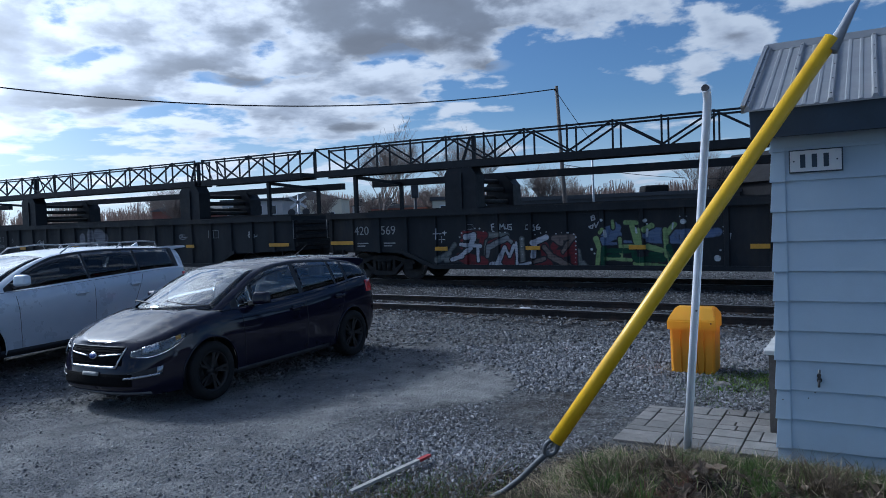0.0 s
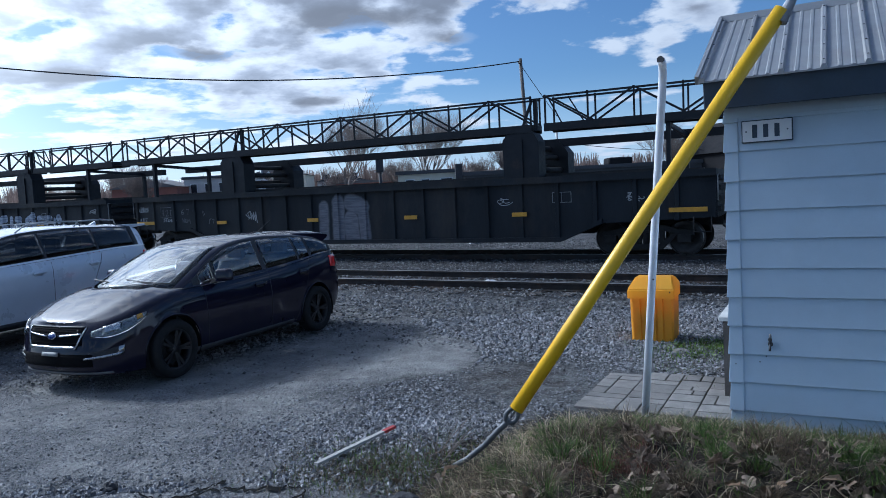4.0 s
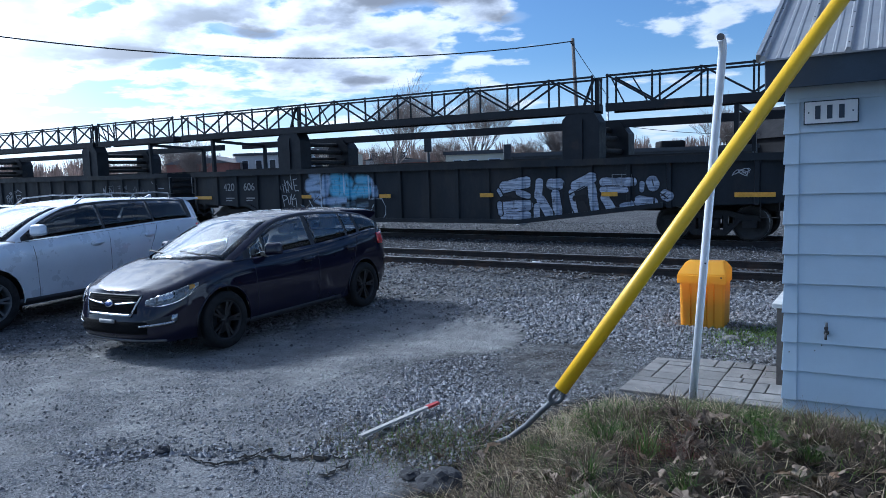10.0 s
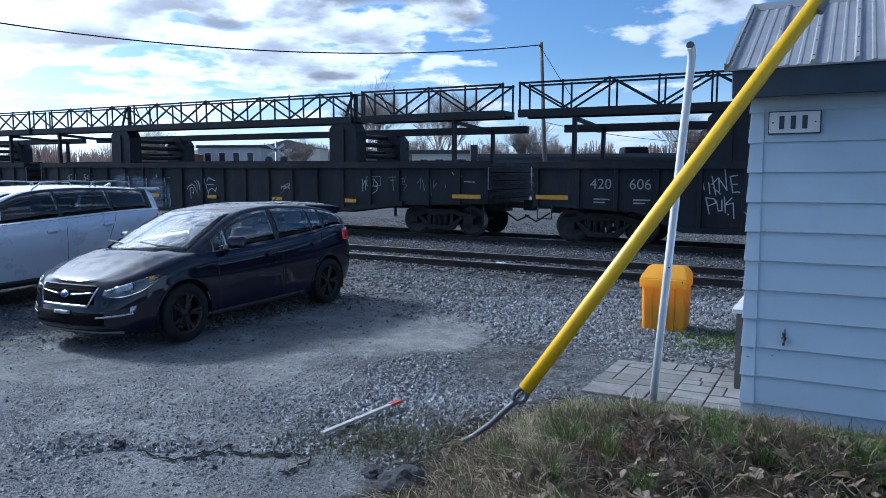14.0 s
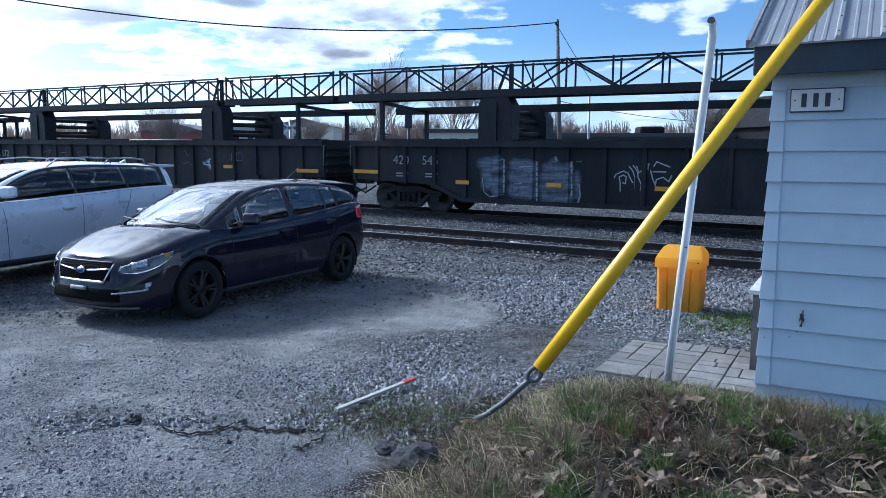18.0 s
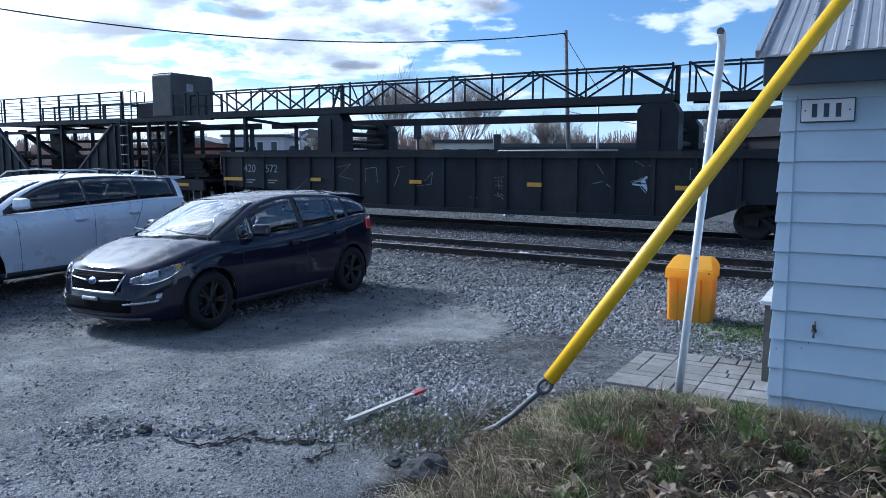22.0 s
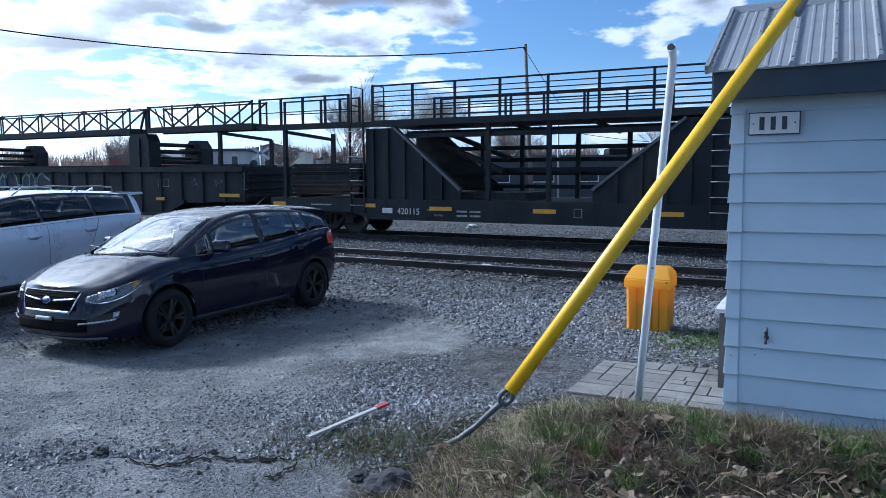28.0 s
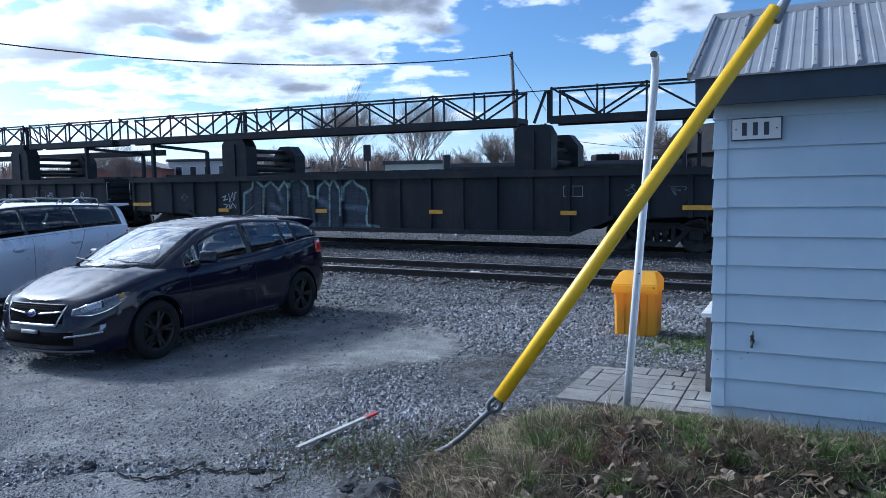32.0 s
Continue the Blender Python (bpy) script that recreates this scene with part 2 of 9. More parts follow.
# ---- materials ----
def mat(name, base, rough=0.7, metal=0.0, vary=0.25, scale=6.0, bump=0.1, bscale=60.0, second=None, edge=(0.45, 0.6), spec=0.5, per=0.0, coat=0.0, emit=0.0, stretch=(1, 1, 1), space="Object", thin=0.0):
    """A surface: a base colour that varies at two scales, a second colour in patches, and fine relief."""
    mt = bpy.data.materials.new(name)
    mt.use_nodes = True
    nt = mt.node_tree
    n, l = nt.nodes.new, nt.links.new
    b = nt.nodes["Principled BSDF"]
    co = n("ShaderNodeTexCoord")
    mp = n("ShaderNodeMapping")
    mp.inputs["Scale"].default_value = stretch
    l(co.outputs[space], mp.inputs[0])

    def nz(sc, det=6.0, ro=0.6):
        t = n("ShaderNodeTexNoise")
        t.inputs["Scale"].default_value, t.inputs["Detail"].default_value, t.inputs["Roughness"].default_value = sc, det, ro
        l(mp.outputs[0], t.inputs[0])
        return t.outputs[0]

    def mr(v, a, c, lo=0.0, hi=1.0):
        k = n("ShaderNodeMapRange")
        for i, x in enumerate((a, c, lo, hi)):
            k.inputs[i + 1].default_value = x
        l(v, k.inputs[0])
        return k.outputs[0]

    def mixc(f, a, c, mode="MIX"):
        k = n("ShaderNodeMix")
        k.data_type, k.blend_type = "RGBA", mode
        for i, v in ((0, f), (6, a), (7, c)):
            if isinstance(v, (int, float)):
                k.inputs[i].default_value = v
            elif isinstance(v, tuple):
                k.inputs[i].default_value = (*v, 1)
            else:
                l(v, k.inputs[i])
        return k.outputs[2]

    col = mixc(mr(nz(scale), 0.3, 0.7), tuple(c * (1 - vary) for c in base), tuple(min(1, c * (1 + vary)) for c in base))
    col = mixc(mr(nz(bscale, 3), 0.35, 0.65, 0, vary * 0.8), col, tuple(c * 0.55 for c in base))
    if second:
        col = mixc(mr(nz(scale * 0.45, 8, 0.68), *edge), col, second)
    if per:
        oi = n("ShaderNodeObjectInfo")
        ge = n("ShaderNodeNewGeometry")
        ad = n("ShaderNodeMath")
        ad.operation = "ADD"
        l(oi.outputs["Random"], ad.inputs[0])
        l(ge.outputs["Random Per Island"], ad.inputs[1])
        fr = n("ShaderNodeMath")
        fr.operation = "FRACT"
        l(ad.outputs[0], fr.inputs[0])
        hs = n("ShaderNodeHueSaturation")
        l(mr(fr.outputs[0], 0, 1, 1 - per, 1 + per), hs.inputs["Value"])
        l(col, hs.inputs["Color"])
        col = hs.outputs[0]
    l(col, b.inputs["Base Color"])
    l(mr(nz(scale * 2.3), 0.3, 0.7, max(0.02, rough - 0.1), min(1, rough + 0.1)), b.inputs["Roughness"])
    b.inputs["Metallic"].default_value, b.inputs["Specular IOR Level"].default_value = metal, spec
    if coat:
        b.inputs["Coat Weight"].default_value, b.inputs["Coat Roughness"].default_value = coat, 0.04
    if emit:
        l(col, b.inputs["Emission Color"])
        b.inputs["Emission Strength"].default_value = emit
    if thin:
        tr = n("ShaderNodeBsdfTranslucent")
        l(col, tr.inputs["Color"])
        mx = n("ShaderNodeMixShader")
        mx.inputs[0].default_value = thin
        l(b.outputs[0], mx.inputs[1])
        l(tr.outputs[0], mx.inputs[2])
        l(mx.outputs[0], nt.nodes["Material Output"].inputs[0])
    if bump:
        bp = n("ShaderNodeBump")
        bp.inputs["Strength"].default_value, bp.inputs["Distance"].default_value = bump, 0.02
        l(nz(bscale, 5), bp.inputs["Height"])
        l(bp.outputs[0], b.inputs["Normal"])
    return mt


def glass(name, tint, rough=0.02, alpha=0.0, ior=1.5):
    mt = bpy.data.materials.new(name)
    mt.use_nodes = True
    b = mt.node_tree.nodes["Principled BSDF"]
    b.inputs["Base Color"].default_value = (*tint, 1)
    b.inputs["Transmission Weight"].default_value = 1.0 - alpha
    b.inputs["Roughness"].default_value, b.inputs["IOR"].default_value = rough, ior
    return mt


M = dict(
    steel_black=mat("black_wagon_paint", (0.013, 0.017, 0.022), 0.6, 0.0, 0.4, 1.1, 0.12, 40, (0.046, 0.040, 0.035), (0.54, 0.74), spec=0.3, stretch=(1, 1, 0.35)),
    frame_black=mat("black_frame_steel", (0.011, 0.014, 0.019), 0.55, 0.0, 0.3, 3.0, 0.1, 50, (0.045, 0.032, 0.027), (0.58, 0.74), spec=0.3),
    truck_iron=mat("dusty_cast_iron", (0.018, 0.0175, 0.0175), 0.75, 0.0, 0.35, 5.0, 0.3, 60, (0.05, 0.043, 0.036), (0.55, 0.7)),
    wheel_iron=mat("wheel_steel", (0.05, 0.047, 0.045), 0.55, 0.6, 0.3, 8.0, 0.15, 80),
    bright_tread=mat("worn_tread_steel", (0.35, 0.34, 0.33), 0.32, 0.9, 0.2, 8.0, 0.05, 90),
    letter=mat("white_stencil_paint", (0.33, 0.33, 0.32), 0.6, 0.0, 0.3, 6.0, 0.05, 60, (0.2, 0.2, 0.2), (0.52, 0.66)),
    reflector=mat("amber_reflector", (0.62, 0.33, 0.03), 0.4, 0.0, 0.15, 9.0, 0.05, 60),
    reflector_white=mat("pale_reflector", (0.45, 0.43, 0.38), 0.45, 0.0, 0.2, 9.0, 0.05, 60),
    rail=mat("rail_steel", (0.045, 0.04, 0.038), 0.6, 0.5, 0.3, 5.0, 0.15, 70, (0.07, 0.05, 0.04), (0.5, 0.65)),
    rail_head=mat("polished_rail_head", (0.3, 0.29, 0.28), 0.35, 0.9, 0.2, 3.0, 0.05, 80),
    tie=mat("weathered_tie_wood", (0.07, 0.06, 0.052), 0.85, 0.0, 0.4, 4.0, 0.4, 40, per=0.3),
    siding=mat("pale_blue_siding_paint", (0.50, 0.60, 0.70), 0.6, 0.0, 0.06, 1.6, 0.06, 120, (0.44, 0.53, 0.62), (0.5, 0.75)),
    fascia=mat("navy_fascia_paint", (0.035, 0.055, 0.085), 0.5, 0.0, 0.2, 3.0, 0.08, 60),
    roof=mat("grey_sheet_metal_roof", (0.30, 0.31, 0.32), 0.45, 0.4, 0.12, 2.0, 0.04, 60, (0.28, 0.27, 0.26), (0.55, 0.7)),
    yellow=mat("yellow_guard_plastic", (0.85, 0.51, 0.007), 0.4, 0.0, 0.1, 3.0, 0.06, 60, (0.78, 0.48, 0.015), (0.6, 0.75)),
    old_steel=mat("weathered_steel", (0.13, 0.135, 0.14), 0.55, 0.5, 0.25, 9.0, 0.1, 70),
    galv=mat("galvanised_steel", (0.42, 0.43, 0.44), 0.5, 0.7, 0.2, 9.0, 0.1, 70),
    white_pipe=mat("white_pipe_paint", (0.80, 0.82, 0.86), 0.45, 0.0, 0.1, 4.0, 0.05, 60, (0.55, 0.55, 0.55), (0.6, 0.78)),
    dark_cap=mat("dark_pipe_cap", (0.05, 0.05, 0.055), 0.6),
    paver=mat("concrete_paver", (0.165, 0.156, 0.144), 0.85, 0.0, 0.2, 7.0, 0.35, 90, (0.21, 0.195, 0.18), (0.5, 0.65), per=0.2),
    bench=mat("grey_weathered_board", (0.42, 0.41, 0.39), 0.8, 0.0, 0.2, 5.0, 0.2, 60, stretch=(1, 1, 6)),
    pole=mat("grey_pole_wood", (0.16, 0.14, 0.125), 0.85, 0.0, 0.25, 3.0, 0.2, 30, stretch=(6, 6, 1)),
    wire=mat("black_cable", (0.02, 0.02, 0.022), 0.6),
    bark=mat("grey_bark", (0.23, 0.19, 0.168), 0.9, 0.0, 0.3, 4.0, 0.3, 30),
    tyre=mat("tyre_rubber", (0.015, 0.015, 0.016), 0.8, 0.0, 0.3, 8.0, 0.2, 90, (0.035, 0.034, 0.032), (0.55, 0.75), spec=0.25),
    navy=mat("dark_navy_car_paint", (0.006, 0.005, 0.017), 0.35, 0.0, 0.1, 2.0, 0.0, 60, coat=0.8, spec=0.05),
    silver=mat("silver_white_car_paint", (0.66, 0.69, 0.74), 0.32, 0.15, 0.05, 2.0, 0.0, 60, coat=1.0),
    trim=mat("black_plastic_trim", (0.018, 0.018, 0.02), 0.55, 0.0, 0.2, 9.0, 0.1, 90),
    chrome=mat("chrome", (0.46, 0.47, 0.49), 0.28, 1.0, 0.05, 6.0, 0.0, 60),
    rim_black=mat("black_alloy", (0.022, 0.022, 0.024), 0.35, 0.4, 0.2, 9.0, 0.0, 60),
    red_lens=mat("red_lens", (0.62, 0.02, 0.024), 0.15, 0.0, 0.2, 9.0, 0.0, 60, coat=0.8),
    seat=mat("dark_cabin_cloth", (0.14, 0.14, 0.145), 0.9),
    dash=mat("dark_dash_plastic", (0.04, 0.04, 0.042), 0.9, spec=0.1),
    glass=glass("car_glass", (0.90, 0.94, 0.95), 0.01, 0.0, 1.62),
    glass_dark=glass("tinted_car_glass", (0.16, 0.17, 0.18)),
    lamp_glass=glass("lamp_lens", (0.92, 0.94, 0.96)),
)


def spray_mat(name, layers):
    """The wagon's black paint under layers of spray: (colour, second colour, outline, cover, softness, strokes); a stroke runs from x, z to x, z with a radius."""
    mt = M["steel_black"].copy()
    mt.name = name
    nt = mt.node_tree
    n, l = nt.nodes.new, nt.links.new
    b = nt.nodes["Principled BSDF"]
    base = b.inputs["Base Color"].links[0].from_socket
    co = n("ShaderNodeTexCoord")
    flat = n("ShaderNodeVectorMath")
    flat.operation = "MULTIPLY"
    flat.inputs[1].default_value = (1, 0, 1)
    l(co.outputs["Object"], flat.inputs[0])

    def m(op, a, c, clamp=False):
        k = n("ShaderNodeMath")
        k.operation, k.use_clamp = op, clamp
        for i, v in enumerate((a, c)):
            if isinstance(v, (int, float)):
                k.inputs[i].default_value = v
            else:
                l(v, k.inputs[i])
        return k.outputs[0]

    def vec(op, a, c):
        k = n("ShaderNodeVectorMath")
        k.operation = op
        for i, v in enumerate((a, c)):
            if isinstance(v, tuple):
                k.inputs[i].default_value = v
            elif v is not None:
                l(v, k.inputs[i])
        return k.outputs["Value" if op in ("DOT_PRODUCT", "LENGTH") else "Vector"]

    def noise_of(scale, detail, squash):
        t = n("ShaderNodeTexNoise")
        t.inputs["Scale"].default_value, t.inputs["Detail"].default_value = scale, detail
        l(vec("MULTIPLY", flat.outputs[0], squash), t.inputs[0])
        return t.outputs[0]

    def below(v, edge, soft):
        k = n("ShaderNodeMapRange")
        k.inputs[1].default_value, k.inputs[2].default_value = edge + soft, edge - soft
        l(v, k.inputs[0])
        return k.outputs[0]

    def mixc(f, a, c):
        k = n("ShaderNodeMix")
        k.data_type = "RGBA"
        l(f, k.inputs[0])
        for i, v in ((6, a), (7, c)):
            if isinstance(v, tuple):
                k.inputs[i].default_value = (*v, 1)
            else:
                l(v, k.inputs[i])
        return k.outputs[2]

    wob = noise_of(5.0, 4, (1, 1, 1))
    streak = noise_of(3.0, 6, (0.7, 1, 7.0))
    wear = noise_of(9.0, 5, (1, 1, 0.5))
    last = None
    for fill, fill2, line, cover, soft, strokes in layers:
        dist = None
        for ax, az, bx, bz, r in strokes:
            d = Vector((bx - ax, 0, bz - az))
            if d.length < 0.006:        # a dot
                d = Vector((0.006, 0, 0))
            here = flat.outputs[0]
            if last is not None:        # one stroke after the other
                here = vec("ADD", here, vec("MULTIPLY", last, (1e-9, 1e-9, 1e-9)))
            p = vec("SUBTRACT", here, (ax, 0, az))
            t = m("MULTIPLY", vec("DOT_PRODUCT", p, tuple(d / d.dot(d))), 1.0, True)
            q = vec("SUBTRACT", p, vec("MULTIPLY", t, tuple(d)))
            e = m("SUBTRACT", vec("LENGTH", q, None), r)
            dist = e if dist is None else m("MINIMUM", dist, e)
            last = dist
        dist = m("ADD", dist, m("MULTIPLY", m("SUBTRACT", wob, 0.5), 0.05 + soft))
        ink = mixc(below(streak, 0.5, 0.06), fill, fill2)
        if line:
            base = mixc(m("MULTIPLY", below(dist, 0.035, soft), cover), base, line)
        thin = m("MULTIPLY", below(wear, 0.68, 0.14), cover)
        base = mixc(m("MULTIPLY", below(dist, 0.0, soft), thin), base, ink)
    l(base, b.inputs["Base Color"])
    return mt


def wording(name, text, size, m, parent, material, depth=0.004):
    cu = bpy.data.curves.new(name, "FONT")
    cu.body, cu.size, cu.extrude, cu.align_x = text, size, depth, "LEFT"
    ob = new(name, cu)
    me = bpy.data.meshes.new_from_object(ob.evaluated_get(bpy.context.evaluated_depsgraph_get()))
    bpy.data.objects.remove(ob)
    me.materials.append(material)
    out = new(name, me)
    out.parent, out.matrix_basis = parent, m
    return out


NEAR = Matrix.Rotation(radians(90), 4, "X")     # writing on the near side of a wagon
wheels, wagons = [], []


def wheelset_mesh():
    bm = bmesh.new()
    r = 0.43
    prof = [(0.0, 0.09), (0.10, 0.09), (0.12, 0.13), (0.30, 0.05), (0.33, 0.09), (r - 0.05, 0.07), (r - 0.02, 0.07), (r, 0.06), (r, -0.04), (r + 0.03, -0.05), (r + 0.03, -0.07), (0.33, -0.07), (0.30, -0.03), (0.1, -0.06), (0.0, -0.06)]
    seg = 28
    for sgn in (-1, 1):
        y0 = sgn * 0.76
        rings = []
        for rad, off in prof:
            rings.append([bm.verts.new((rad * math.cos(a), y0 + sgn * off, rad * math.sin(a))) for a in (2 * math.pi * k / seg for k in range(seg))])
        for j, (a, b) in enumerate(zip(rings, rings[1:])):
            for k in range(seg):
                q = (a[k], a[(k + 1) % seg], b[(k + 1) % seg], b[k])
                try:
                    f = bm.faces.new(q if sgn < 0 else q[::-1])
                    f.material_index = 1 if 6 <= j <= 8 else 0
                    f.smooth = True
                except ValueError:
                    pass
        for k in range(6):      # bolts of the bearing cap
            a = k * math.pi / 3
            box(bm, 0.055 * math.cos(a) - 0.012, 0.055 * math.cos(a) + 0.012, y0 + sgn * 0.085, y0 + sgn * 0.10, 0.055 * math.sin(a) - 0.012, 0.055 * math.sin(a) + 0.012)
    bmesh.ops.remove_doubles(bm, verts=bm.verts[:], dist=1e-5)
    tube(bm, [(0, -1.02, 0), (0, 1.02, 0)], 0.085, 12)
    me = bpy.data.meshes.new("wheelset")
    bm.to_mesh(me)
    bm.free()
    me.materials.append(M["wheel_iron"])
    me.materials.append(M["bright_tread"])
    return me


def truck_meshes():
    side = bmesh.new()
    # cast side frame: top arch, bottom tension member, two windows
    top = [(-1.15, 0.50), (-1.12, 0.62), (-0.78, 0.66), (-0.45, 0.76), (0.45, 0.76), (0.78, 0.66), (1.12, 0.62), (1.15, 0.50), (0.72, 0.53), (0.42, 0.63), (-0.42, 0.63), (-0.72, 0.53)]
    slab(side, top, -0.07, 0.07)
    slab(side, [(-0.75, 0.53), (-0.62, 0.53), (-0.32, 0.29), (0.32, 0.29), (0.62, 0.53), (0.75, 0.53), (0.40, 0.16), (-0.40, 0.16)], -0.06, 0.06)
    slab(side, [(-0.42, 0.27), (-0.32, 0.27), (-0.32, 0.66), (-0.42, 0.66)], -0.062, 0.062)
    slab(side, [(0.42, 0.27), (0.32, 0.27), (0.32, 0.66), (0.42, 0.66)], -0.062, 0.062)
    for x in (-0.92, 0.92):
        box(side, x - 0.16, x + 0.16, -0.10, 0.10, 0.34, 0.52)
    for x in (-0.2, -0.02, 0.16):       # springs
        tube(side, [(x, 0.0, 0.29), (x, 0.0, 0.58)], 0.075, 8)
    box(side, -0.30, 0.30, -0.09, 0.09, 0.575, 0.625)
    sm = bpy.data.meshes.new("sideframe")
    side.to_mesh(sm)
    side.free()
    bol = bmesh.new()
    box(bol, -0.16, 0.16, -1.0, 1.0, 0.5, 0.72)
    box(bol, -0.5, -0.42, -0.95, 0.95, 0.30, 0.42)
    box(bol, 0.42, 0.5, -0.95, 0.95, 0.30, 0.42)
    bm2 = bpy.data.meshes.new("bolster")
    bol.to_mesh(bm2)
    bol.free()
    for me in (sm, bm2):
        me.materials.append(M["truck_iron"])
    return sm, bm2


WHEELSET, (SIDEFRAME, BOLSTER) = wheelset_mesh(), truck_meshes()


def truck(car, x):
    t = share("truck", BOLSTER, car, pose(x, 0, 0))
    for y in (-0.98, 0.98):
        share("sideframe", SIDEFRAME, t, pose(0, y, 0))
    for dx in (-0.92, 0.92):
        wheels.append(share("wheelset", WHEELSET, t, pose(dx, 0, 0.43)))
    return t


def coupler(car, x, sgn):
    bm = bmesh.new()
    box(bm, min(x, x + sgn * 0.55), max(x, x + sgn * 0.55), -0.09, 0.09, 0.80, 0.98)
    slab(bm, [(x + sgn * 0.5, 0.74), (x + sgn * 0.86, 0.74), (x + sgn * 0.86, 1.04), (x + sgn * 0.5, 1.04)], -0.14, 0.02)
    tube(bm, [(x, -0.3, 0.7), (x + sgn * 0.4, -0.32, 0.45), (x + sgn * 0.75, -0.3, 0.62)], 0.03, 6)
    bevel(bm, 0.008, 1)
    part("coupler", bm, M["truck_iron"], car)


def member_mesh(name, p, q, w, h=None):
    bm = bmesh.new()
    bar(bm, p, q, w, h)
    me = bpy.data.meshes.new(name)
    bm.to_mesh(me)
    bm.free()
    me.materials.append(M["frame_black"])
    return me


PANEL = 1.2
POST = member_mesh("post", (0, 0, 0), (0, 0, 0.74), 0.042)
DIAG_UP = member_mesh("diagonal", (0, 0, 0.02), (PANEL, 0, 0.72), 0.046)
DIAG_DOWN = member_mesh("diagonal", (0, 0, 0.72), (PANEL, 0, 0.02), 0.046)
Z_BEAM, Z_TOP = 3.25, 4.17


def truss(car, x0, x1):
    """A walkway truss along the near side: a heavy beam, a top rail, posts and zigzag diagonals in two planes."""
    bm = bmesh.new()
    box(bm, x0, x1, -1.455, -0.905, Z_BEAM + 0.08, Z_BEAM + 0.21)
    t = part("walkway_truss", bm, M["frame_black"], car)
    for y0 in (-1.58, -0.90):
        bm = bmesh.new()
        box(bm, x0, x1, y0, y0 + 0.12, Z_BEAM + 0.01, Z_BEAM + 0.21)
        part("beam", bm, M["frame_black"], t)
    k = max(1, round((x1 - x0) / PANEL))
    st = (x1 - x0) / k
    for y in (-1.52, -0.84):
        bm = bmesh.new()
        box(bm, x0, x1, y - 0.025, y + 0.025, Z_TOP - 0.048, Z_TOP)
        part("top_rail", bm, M["frame_black"], t)
        for i in range(k + 1):
            share("post", POST, t, pose(min(max(x0 + i * st, x0 + 0.03), x1 - 0.03), y, Z_BEAM + 0.2))
            if i < k:
                share("diagonal", DIAG_UP if i % 2 else DIAG_DOWN, t, Matrix.Translation((x0 + i * st, y, Z_BEAM + 0.2)) @ Matrix.Diagonal((st / PANEL, 1, 1, 1)))
    return t


def tower(car, x):
    """A portal of two pylons on the gunwales with cross rolls between them."""
    bm = bmesh.new()
    slab(bm, [(x - 0.5, 2.06), (x + 0.5, 2.06), (x + 0.5, 3.02), (x + 0.36, 3.26), (x - 0.36, 3.26), (x - 0.5, 3.1)], -1.56, -1.06)
    box(bm, x - 0.53, x + 0.53, -1.58, -1.04, 2.02, 2.10)
    box(bm, x - 0.06, x + 0.06, -1.60, -1.54, 2.1, 3.1)
    t = part("gantry_tower", bm, M["frame_black"], car)
    bm = bmesh.new()
    slab(bm, [(x - 0.46, 2.06), (x + 0.46, 2.06), (x + 0.46, 2.80), (x + 0.2, 3.12), (x - 0.2, 3.12), (x - 0.46, 2.80)], 0.95, 1.5)
    part("far_pylon", bm, M["frame_black"], t)
    for dx, z in ((-0.22, 2.42), (0.1, 2.66), (-0.1, 2.92), (0.22, 2.3)):
        bm = bmesh.new()
        tube(bm, [(x + dx, -1.06, z), (x + dx, 0.95, z)], 0.075, 10)
        part("cross_roll", bm, M["truck_iron"], t)
    bm = bmesh.new()
    bar(bm, (x + 0.02, -1.5, 3.3), (x + 0.34, -1.5, 4.1), 0.06, 0.06)
    part("leaning_brace", bm, M["frame_black"], t)
    bm = bmesh.new()
    box(bm, x + 0.36, x + 0.46, -1.49, -1.40, 3.3, 4.12)
    part("end_stanchion", bm, M["frame_black"], t)
    for xa, xb in ((0.78, 1.12), (1.30, 1.70)):
        bm = bmesh.new()
        bar(bm, (x + xa, -1.46, 4.1), (x + xb, -1.46, 3.44), 0.03)
        part("stay", bm, M["frame_black"], t)
    return t


def portal(car, x):
    """A post on each gunwale with an arm across, near the wagon's end."""
    bm = bmesh.new()
    box(bm, x - 0.05, x + 0.05, -1.50, -1.38, 2.06, Z_BEAM)
    p = part("portal_post", bm, M["frame_black"], car)
    bm = bmesh.new()
    box(bm, x - 0.05, x + 0.05, 1.02, 1.14, 2.06, 3.05)
    part("far_post", bm, M["frame_black"], p)
    bm = bmesh.new()
    bar(bm, (x, -1.4, Z_BEAM - 0.05), (x, 1.08, 3.05), 0.08, 0.10)
    part("arm", bm, M["frame_black"], p)


